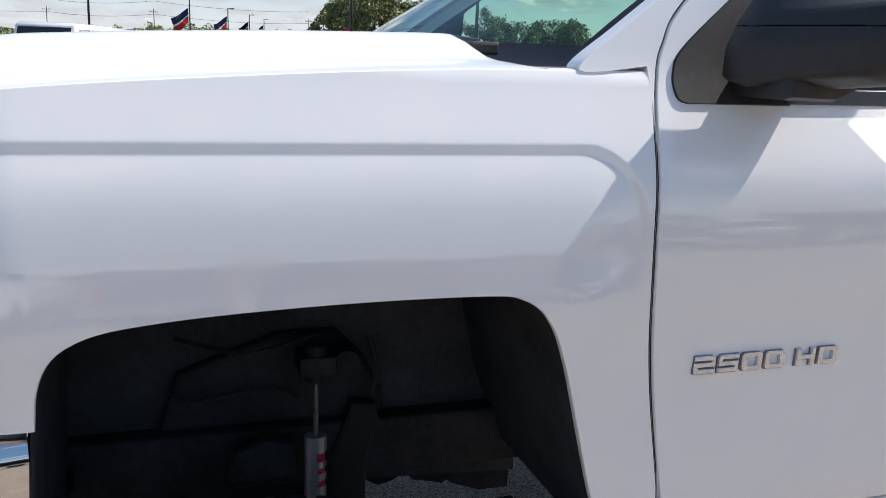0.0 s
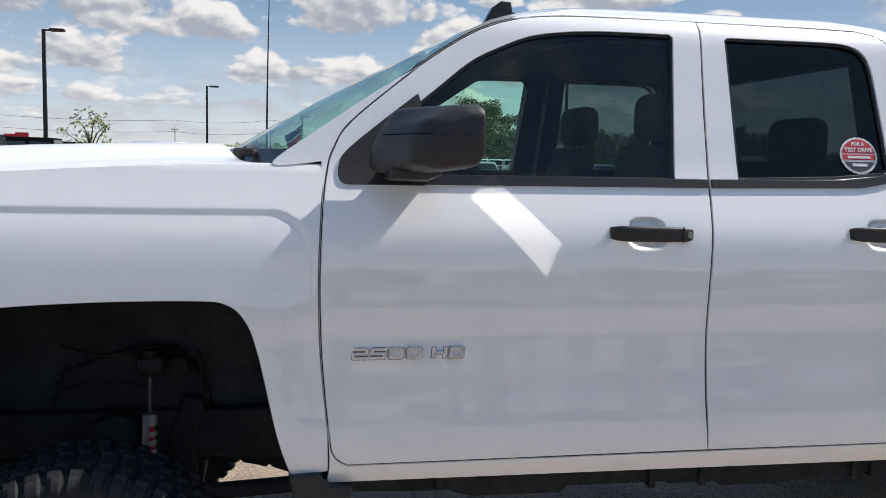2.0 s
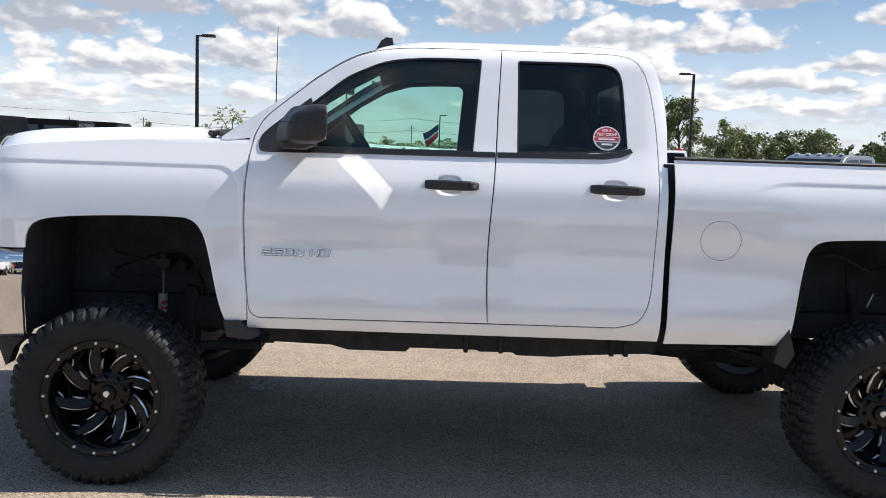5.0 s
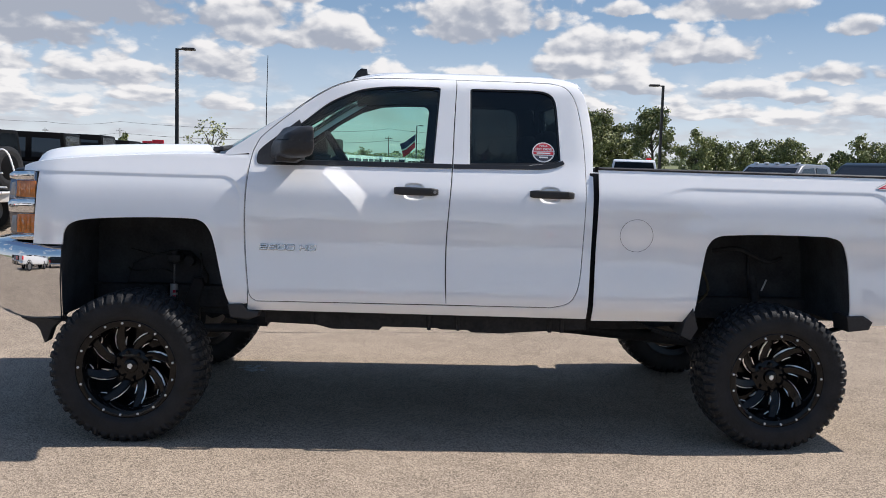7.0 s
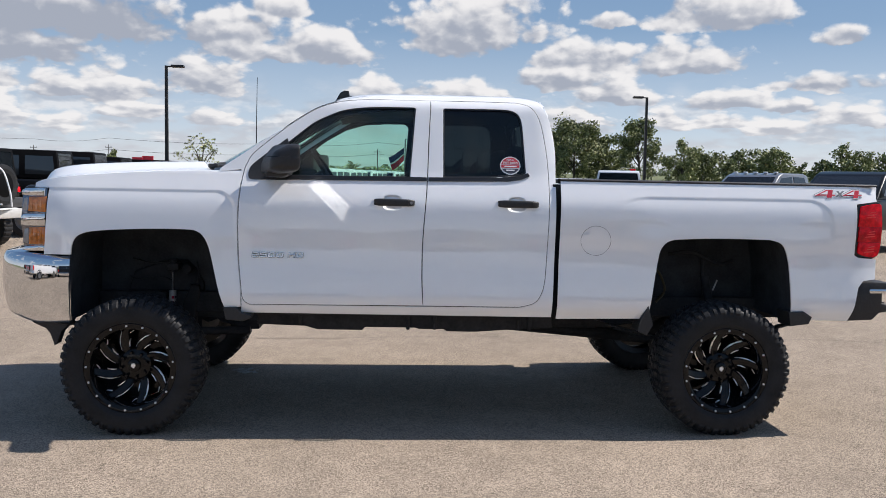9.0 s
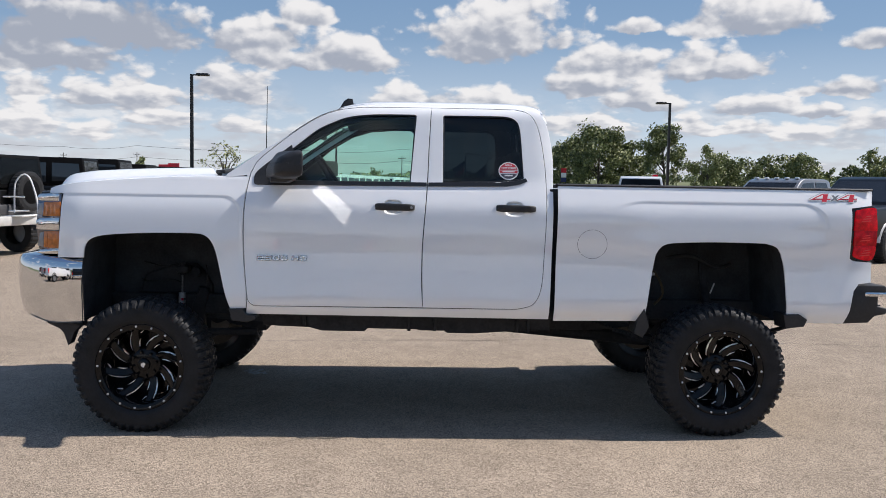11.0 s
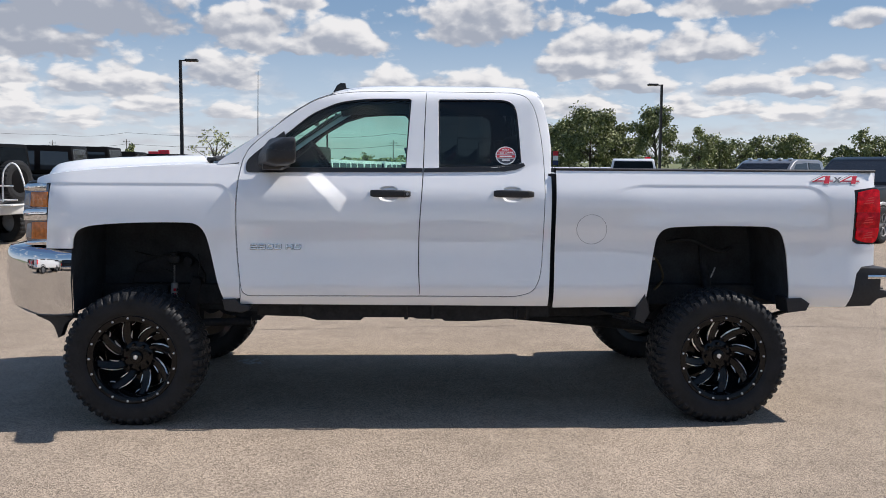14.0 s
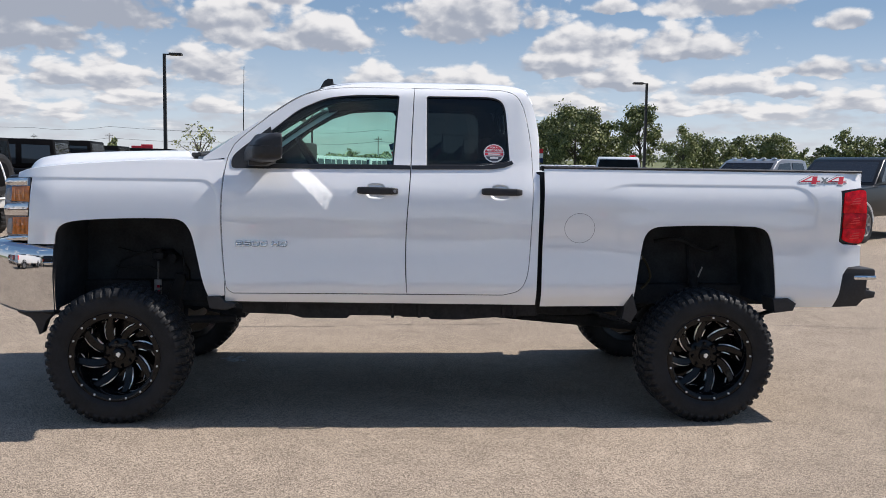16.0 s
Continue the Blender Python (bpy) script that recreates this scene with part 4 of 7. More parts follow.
# bed: floor, walls, rail caps, tailgate
bm = bmesh.new()
box(bm, 2.64, 4.62, 0.16, 1.88, 1.30, 1.33)
box(bm, 2.64, 4.62, 0.12, 0.16, 1.30, 1.57)
box(bm, 2.64, 4.62, 1.88, 1.92, 1.30, 1.57)
part("bed_box", bm, PAINT, truck)
# black filler added so the gap between cab and bed looks shaded
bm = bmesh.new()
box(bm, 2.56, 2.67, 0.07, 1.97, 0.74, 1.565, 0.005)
part("gap_shade_panel", bm, UNDER, truck, "added black filler that stands for shade between cab and bed")
for far in (False, True):
    bm = bmesh.new()
    loft(bm, [[(x, y0, z0) for y0, z0 in ((0.060, 1.584), (0.057, 1.594), (0.066, 1.601), (0.15, 1.602), (0.155, 1.57))] for x in np.linspace(2.608, 4.655, 9)])
    bmesh.ops.recalc_face_normals(bm, faces=bm.faces[:])
    part("bed_rail_cap", mirror_bm(bm) if far else bm, PLASTIC, truck, smooth=40)
bm = bmesh.new()
box(bm, 4.625, 4.70, 0.14, 1.90, 1.00, 1.59, 0.012)
box(bm, 4.695, 4.715, 0.3, 1.74, 1.50, 1.57, 0.01)
part("tailgate", bm, PAINT, truck, smooth=40)
for far in (False, True):
    loop = curve([(4.503, 1.468), (4.58, 1.484), (4.640, 1.491), (4.662, 1.478)]) + curve([(4.674, 1.38), (4.676, 1.30), (4.668, 1.19), (4.650, 1.140)]) + curve([(4.625, 1.128), (4.56, 1.134), (4.508, 1.150), (4.494, 1.168)])
    bm = bmesh.new()
    slab(bm, loop, 0.022, 0.16, 0.008)
    tl = part("tail_light", mirror_bm(bm) if far else bm, TRIM, truck, "red tail light in a black surround", smooth=40)
    inner = [(4.521 + (x - 4.494) * 0.845, 1.310 + (z - 1.310) * 0.945) for x, z in loop]
    for z0, z1, mt, nm in ((1.14, 1.2335, RED, "red_lens"), (1.2345, 1.3315, REDDARK, "dark_lens"), (1.3325, 1.480, RED, "red_lens")):
        q = [(x, min(max(z, z0), z1)) for x, z in inner]
        out = []
        for p in q:
            if not out or math.dist(p, out[-1]) > 1e-4:
                out.append(p)
        if math.dist(out[0], out[-1]) < 1e-4:
            out.pop()
        bm = bmesh.new()
        slab(bm, out, 0.012, 0.05, 0.004)
        ln = part(nm, mirror_bm(bm) if far else bm, mt, tl, smooth=40)
        zc = (z0 + z1) / 2
        for k in range(3):
            bm = bmesh.new()
            slab(bm, [(4.560 + 0.012 * k, zc - 0.020 + 0.016 * k), (4.628, zc - 0.014 + 0.016 * k), (4.632, zc - 0.007 + 0.016 * k), (4.575 + 0.012 * k, zc - 0.012 + 0.016 * k)], 0.0100, 0.02, 0.001)
            part("lens_facet", mirror_bm(bm) if far else bm, FACET, ln, "brighter red facet")

# front: headlights, grille, bumper, valance
for far in (False, True):
    bm = bmesh.new()
    slab(bm, curve([(-0.512, 1.482), (-0.60, 1.484), (-0.655, 1.470)]) + [(-0.672, 1.30), (-0.660, 1.14)] + [(-0.60, 1.108), (-0.530, 1.105), (-0.520, 1.25)], 0.045, 0.40, 0.012)
    hl = part("headlight", mirror_bm(bm) if far else bm, DARKCHROME, truck, "stacked headlight with amber side reflectors and chrome trim", smooth=40)
    for z0, z1 in ((1.340, 1.434), (1.142, 1.250)):
        bm = bmesh.new()
        slab(bm, [(-0.521, z0), (-0.517, z1), (-0.618, z1 - 0.002), (-0.624, z0 + 0.004)], 0.034, 0.06, 0.005)
        lens = part("amber_reflector", mirror_bm(bm) if far else bm, AMBER, hl, smooth=40)
        for x in (-0.603, -0.575, -0.550):
            bm = bmesh.new()
            box(bm, x - 0.006, x + 0.006, 0.0315, 0.036, z0 + 0.012, z1 - 0.012, 0.002)
            part("lens_rib", mirror_bm(bm) if far else bm, AMBER, lens)
        bm = bmesh.new()
        slab(bm, [(-0.628, z0 + 0.004), (-0.624, z1 - 0.004), (-0.652, z1 - 0.010), (-0.664, z0 + 0.012)], 0.044, 0.09, 0.006)
        part("clear_lens", mirror_bm(bm) if far else bm, STEEL, hl, "clear lamp lens with a dark reflector", smooth=40)
    for z0, z1, x0 in ((1.438, 1.486, -0.658), (1.256, 1.334, -0.668), (1.106, 1.138, -0.662)):
        bm = bmesh.new()
        slab(bm, [(-0.524, z0), (-0.521, z1), (x0 + 0.02, z1 - 0.004), (x0, z1 - 0.02), (x0 + 0.002, z0 + 0.006), (x0 + 0.03, z0)], 0.030, 0.10, 0.008)
        part("chrome_lamp_trim", mirror_bm(bm) if far else bm, CHROME, hl, "chrome trim", smooth=40)
bm = bmesh.new()
box(bm, -0.70, -0.60, 0.16, 1.88, 1.08, 1.50, 0.03)
part("grille", bm, TRIM, truck, "black front grille with chrome bars")
for z in (1.16, 1.29, 1.43):
    bm = bmesh.new()
    box(bm, -0.725, -0.68, 0.30, 1.74, z - 0.03, z + 0.03, 0.012)
    part("grille_bar", bm, CHROME, truck)
plan = curve([(-0.372, 0.012), (-0.48, -0.004), (-0.62, 0.008), (-0.745, 0.065), (-0.822, 0.18), (-0.862, 0.40), (-0.885, 0.75), (-0.89, 1.02)], 6)
plan = plan + [(x, 2 * MID - y) for x, y in plan[-2::-1]]
bm = bmesh.new()
rows = []
for i, (x, y) in enumerate(plan):
    a, b = plan[max(i - 1, 0)], plan[min(i + 1, len(plan) - 1)]
    n = Vector((b[1] - a[1], -(b[0] - a[0]), 0)).normalized() * -1
    n = -n if n.x * (x + 0.3) + n.y * (y - MID) < 0 else n
    u = smooth01((-x - 0.42) / 0.25)
    v = 0.055 * smooth01((-x - 0.55) / 0.28)
    rows.append([(x + n.x * o, y + n.y * o, z + v * max(0.0, (0.85 - z) / 0.17)) for o, z in ((-0.15, 1.098 + 0.020 * u), (-0.04, 1.085 + 0.016 * u), (-0.006, 1.078 + 0.018 * u), (0.006, 1.060 + 0.014 * u), (0.0125, 1.044 + 0.008 * u), (0.0150, 1.020), (0.0170, 0.985), (0.0185, 0.950), (0.0178, 0.90), (0.011, 0.82), (0.001, 0.745), (-0.008, 0.690), (-0.014, 0.676), (-0.03, 0.670))])
loft(bm, rows)
bmesh.ops.recalc_face_normals(bm, faces=bm.faces[:])
part("front_bumper", bm, CHROME, truck, "chrome wrap-around front bumper", smooth=60)
bm = bmesh.new()
rows = []
for i, (x, y) in enumerate(plan):
    u = float(smooth01((-x - 0.42) / 0.25))
    rows.append([(x * 0.985, MID + (y - MID) * 0.985, 0.690 + 0.065 * u), (x * 0.96, MID + (y - MID) * 0.97, 0.668 + 0.045 * u), (x * 0.88, MID + (y - MID) * 0.94, 0.650 + 0.02 * u), (x * 0.80, MID + (y - MID) * 0.90, 0.66)])
loft(bm, rows)
bmesh.ops.recalc_face_normals(bm, faces=bm.faces[:])
bmesh.ops.solidify(bm, geom=bm.faces[:], thickness=0.012)
part("front_valance", bm, PLASTIC, truck, smooth=50)
for far in (False, True):
    bm = bmesh.new()
    slab(bm, [(-0.372, 0.70), (-0.55, 0.700), (-0.64, 0.690), (-0.61, 0.662), (-0.54, 0.630), (-0.515, 0.600), (-0.490, 0.525), (-0.472, 0.535), (-0.445, 0.61), (-0.40, 0.655)], 0.055, 0.12, 0.006)
    part("air_dam_tip", mirror_bm(bm) if far else bm, PLASTIC, truck)
    # rocker ends and mud guards
    bm = bmesh.new()
    slab(bm, [(0.545, 0.785), (0.625, 0.788), (0.655, 0.752), (0.715, 0.742), (0.712, 0.720), (0.660, 0.700), (0.560, 0.712)], -0.052, 0.10, 0.006)
    part("rocker_cap", mirror_bm(bm) if far else bm, PLASTIC, truck)
    bm = bmesh.new()
    slab(bm, [(4.060, 0.790), (4.16, 0.795), (4.215, 0.760), (4.195, 0.715), (4.075, 0.700)], -0.055, 0.12, 0.006)
    part("mud_guard", mirror_bm(bm) if far else bm, PLASTIC, truck)
    bm = bmesh.new()
    slab(bm, [(3.165, 0.82), (3.12, 0.74), (3.10, 0.66), (3.16, 0.63), (3.20, 0.70)], -0.045, 0.10, 0.006)
    part("mud_guard", mirror_bm(bm) if far else bm, PLASTIC, truck)
# rear bumper
bm = bmesh.new()
slab(bm, [(4.435, 0.725), (4.645, 0.735), (4.690, 0.780), (4.760, 0.792), (4.765, 0.830), (4.705, 0.842), (4.705, 0.905), (4.755, 0.915), (4.757, 0.965), (4.745, 0.978), (4.585, 0.982), (4.525, 0.965), (4.490, 0.88)], 0.012, 2.028, 0.01)
rb = part("rear_bumper", bm, PLASTIC, truck, "black rear step bumper with chrome edge", smooth=40)
bm = bmesh.new()
box(bm, 4.610, 4.763, 0.002, 2.038, 0.905, 0.938, 0.012)
part("bumper_trim", bm, CHROME, rb, smooth=40)
for k in range(5):
    bm = bmesh.new()
    box(bm, 4.645 + 0.022 * k, 4.657 + 0.022 * k, 0.055, 0.35, 0.838, 0.846, 0.002)
    part("step_tread", bm, TRIM, rb)

# wheel housings
for loop, name in ((ARCH_F, "front"), (ARCH_R, "rear")):
    for far in (False, True):
        bm = bmesh.new()
        loop = ([(-0.372, 0.66)] if name == "front" else [(3.14, 0.66)]) + list(loop) + ([(0.575, 0.70)] if name == "front" else [(4.08, 0.70)])
        pts = [(x + (0.006 if x > sum(p[0] for p in loop) / len(loop) else -0.006), z + 0.004) for x, z in loop]
        ys = (-0.040, 0.02, 0.10, 0.45, 0.62)
        rim_y = fender_surf if name == "front" else bed_surf
        cx = sum(p[0] for p in loop) / len(loop)
        rows = [[(cx + (x - cx) * (1.0 if y < 0.05 else 1.02), max(y, float(rim_y(np.array([x]), np.array([z]))[0]) + (0.005 if y < 0 else 0.03)), z + (0.02 if y > 0.05 else 0)) for x, z in pts] for y in ys]
        loft(bm, rows)
        bmesh.ops.recalc_face_normals(bm, faces=bm.faces[:])
        v = [bm.verts.new((x, 0.62, z)) for x, z in ((cx - 0.50, 0.66), (cx + 0.56, 0.600 if name == "front" else 0.66), (cx + 0.50, 1.27), (cx - 0.46, 1.27))]
        bm.faces.new(v)
        part("wheel_housing", mirror_bm(bm) if far else bm, LINER, truck, smooth=50)

# underbody
bm = bmesh.new()
for y in (0.56, 1.40):
    box(bm, -0.62, 4.60, y, y + 0.08, 0.66, 0.80, 0.01)
for x in (-0.45, 0.62, 1.72, 2.62, 3.2, 4.3):
    box(bm, x, x + 0.09, 0.56, 1.48, 0.69, 0.77, 0.01)
part("ladder_frame", bm, UNDER, truck)
for far in (False, True):
    bm = bmesh.new()
    slab(bm, [(2.50, 0.70), (2.50, 0.585), (2.95, 0.578), (3.10, 0.592), (3.36, 0.63), (3.36, 0.70)], 0.545, 0.63, 0.01)
    part("spring_hanger", mirror_bm(bm) if far else bm, UNDER, truck)
bm = bmesh.new()
box(bm, 0.66, 2.60, 0.06, 1.98, 0.725, 0.80, 0.02)
part("cab_floor", bm, UNDER, truck)
bm = bmesh.new()
slab(bm, [(0.72, 0.74), (0.72, 0.650), (1.02, 0.640), (1.10, 0.618), (1.38, 0.616), (1.40, 0.636), (1.72, 0.634), (1.74, 0.626), (1.90, 0.626), (1.92, 0.612), (2.10, 0.610), (2.30, 0.625), (2.60, 0.640), (2.60, 0.74)], 0.16, 0.50, 0.01)
part("fuel_tank_guard", bm, UNDER, truck)
for x in (0.98, 1.66, 1.83, 2.37, 2.44):
    bm = bmesh.new()
    box(bm, x, x + 0.022, 0.14, 0.18, 0.625 if x > 1.5 else 0.65, 0.73, 0.004)
    part("body_bracket", bm, UNDER, truck)
bm = bmesh.new()
tube(bm, curve([(0.7, 1.22, 0.58), (1.4, 1.25, 0.60), (2.4, 1.28, 0.60), (3.1, 1.35, 0.66), (4.1, 1.62, 0.70)], 5), 0.04, 12)
part("exhaust_pipe", bm, STEEL, truck)
bm = bmesh.new()
rod(bm, (0.9, 1.02, 0.66), (3.5, 1.02, 0.43), 0.045)
part("drive_shaft", bm, UNDER, truck)
bm = bmesh.new()
box(bm, -0.2, 0.9, 0.72, 1.32, 0.60, 1.1, 0.06)
part("gearbox", bm, UNDER, truck)
bm = bmesh.new()
slab(bm, [(-0.50, 0.70), (-0.47, 0.46), (-0.38, 0.40), (0.16, 0.40), (0.25, 0.44), (0.268, 0.50), (0.274, 0.600), (0.290, 0.590), (0.312, 0.578), (0.345, 0.586), (0.379, 0.603), (0.390, 0.594), (0.402, 0.582), (0.440, 0.574), (0.479, 0.563), (0.490, 0.571), (0.505, 0.560), (0.581, 0.532), (0.66, 0.532), (0.66, 0.70)], 0.66, 1.36)
part("front_cross_member", bm, UNDER, truck)
for x in (0.0, 3.663):
    bm = bmesh.new()
    rod(bm, (x, 0.25, 0.417), (x, 1.79, 0.417), 0.055 if x else 0.04)
    bmesh.ops.create_icosphere(bm, subdivisions=3, radius=0.17, matrix=Matrix.Translation((x, 1.02, 0.425)))
    part("axle", bm, UNDER, truck, smooth=50)
for far in (False, True):
    bm = bmesh.new()
    rows = []
    for k in range(15):
        t = k / 14
        rows.append((2.85 + 1.62 * t, 0.50, 0.68 - 0.16 * math.sin(math.pi * t)))
    for k in range(4):
        part_rows = [p for p in rows if abs(p[0] - 3.66) < 0.85 - 0.18 * k]
        loft(bm, [[(x, 0.46, z - 0.014 * k), (x, 0.53, z - 0.014 * k), (x, 0.53, z - 0.014 * k - 0.011), (x, 0.46, z - 0.014 * k - 0.011)] for x, _, z in part_rows], True)
    part("leaf_spring", mirror_bm(bm) if far else bm, UNDER, truck)
    bm = bmesh.new()
    tube(bm, [(0.08, 0.38, 0.52), (0.30, 0.50, 0.545), (0.62, 0.53, 0.549)], 0.027, 10)
    tube(bm, [(-0.05, 0.30, 0.44), (-0.35, 0.52, 0.56), (-0.45, 0.58, 0.62)], 0.035, 10)
    part("control_arm", mirror_bm(bm) if far else bm, UNDER, truck)
    bm = bmesh.new()
    slab(bm, [(0.15, 0.56), (0.255, 0.56), (0.258, 0.70), (0.285, 0.80), (0.275, 0.842), (0.22, 0.85), (0.20, 0.80), (0.165, 0.72)], 0.55, 0.60, 0.012)
    part("suspension_bracket", mirror_bm(bm) if far else bm, mat("cast_grey", (0.024, 0.024, 0.026), 0.6, spec=0.15, vary=0.3, bump=0.4) if not far else UNDER, truck)
    bm = bmesh.new()
    rod(bm, (0.120, 0.455, 0.58), (0.123, 0.47, 0.818), 0.024, None, 20)
    sh = part("shock_absorber", mirror_bm(bm) if far else bm, mat("silver_paint", (0.32, 0.32, 0.33), 0.35, metal=0.3, vary=0.15) if not far else STEEL, truck, "silver shock absorber with a red printed side", smooth=40)
    bm = bmesh.new()
    rod(bm, (0.123, 0.47, 0.818), (0.124, 0.478, 0.96), 0.006)
    part("piston_rod", mirror_bm(bm) if far else bm, ROD, sh)
    if not far:
        for k, (zz, hh) in enumerate(((0.775, 0.020), (0.745, 0.016), (0.715, 0.020))):
            bm = bmesh.new()
            tube(bm, [(0.122 + 0.020 * math.sin(a), 0.466 - 0.020 * math.cos(a), zz) for a in (0.0, 0.35, 0.7)], hh / 2, 6)
            part("printed_bar", bm, DECALRED, sh)
            bm = bmesh.new()
            tube(bm, [(0.122 + 0.0205 * math.sin(a), 0.466 - 0.0205 * math.cos(a), zz) for a in (0.85, 1.05, 1.25)], hh / 2, 6)
            part("printed_bar", bm, TRIM, sh)
    bm = bmesh.new()
    rod(bm, (3.80, 0.42, 0.42), (3.72, 0.52, 0.95), 0.03)
    rod(bm, (3.72, 0.52, 0.80), (3.70, 0.54, 1.10), 0.012)
    part("shock_absorber", mirror_bm(bm) if far else bm, UNDER, truck, "dark rear shock absorber", smooth=40)


# hoses, mounts and pipes in the front housing
CAST = mat("dark_cast_iron", (0.026, 0.027, 0.029), 0.6, spec=0.15, vary=0.6, scale=14, bump=0.6, bscale=60)
bm = bmesh.new()
box(bm, 0.085, 0.165, 0.45, 0.54, 0.955, 1.000, 0.010)
rod(bm, (0.124, 0.478, 0.94), (0.124, 0.478, 1.02), 0.022)
part("shock_mount", bm, CAST, truck, smooth=40)
bm = bmesh.new()
slab(bm, [(-0.20, 0.80), (-0.16, 0.93), (-0.05, 0.97), (0.06, 1.01), (0.19, 1.01), (0.25, 0.95), (0.30, 0.86), (0.30, 0.80)], 0.59, 0.63, 0.012)
part("spring_tower", bm, UNDER, truck)
bm = bmesh.new()
rod(bm, (0.20, 0.52, 0.955), (0.20, 0.57, 0.955), 0.030, 0.036, 20)
part("bushing", bm, UNDER, truck, smooth=40)
for pts, r in (([(-0.16, 0.57, 1.02), (-0.10, 0.54, 1.01), (-0.02, 0.52, 0.995), (0.06, 0.53, 1.005), (0.14, 0.55, 1.02)], 0.005),
               ([(-0.18, 0.57, 0.90), (-0.12, 0.55, 0.885), (0.03, 0.55, 0.90), (0.10, 0.57, 0.87)], 0.004),
               ([(0.26, 0.57, 1.00), (0.275, 0.55, 0.93), (0.265, 0.56, 0.86)], 0.006)):
    bm = bmesh.new()
    tube(bm, curve(pts, 5), r, 8)
    part("hose", bm, CAST, truck, smooth=60)
bm = bmesh.new()
slab(bm, [(-0.06, 0.72), (0.085, 0.72), (0.080, 0.80), (0.02, 0.815), (-0.05, 0.79)], 0.47, 0.52, 0.012)
part("knuckle_bracket", bm, CAST, truck)

# hoses and brackets in the rear housing
bm = bmesh.new()
tube(bm, curve([(3.30, 0.50, 1.05), (3.38, 0.46, 0.98), (3.42, 0.44, 0.86), (3.36, 0.44, 0.78)], 5), 0.009, 8)
part("hose", bm, mat("ochre_hose", (0.06, 0.042, 0.015), 0.6, vary=0.2), truck, smooth=60)
bm = bmesh.new()
tube(bm, curve([(3.46, 0.52, 1.10), (3.62, 0.48, 1.12), (3.80, 0.50, 1.04), (3.92, 0.54, 1.06)], 5), 0.014, 8)
part("hose", bm, UNDER, truck, smooth=60)
bm = bmesh.new()
box(bm, 3.27, 3.35, 0.40, 0.43, 0.985, 1.005, 0.004)
part("bracket", bm, STEEL, truck)
bm = bmesh.new()
rod(bm, (3.70, 0.30, 0.88), (3.728, 0.30, 0.95), 0.005)
part("brake_line", bm, STEEL, truck)


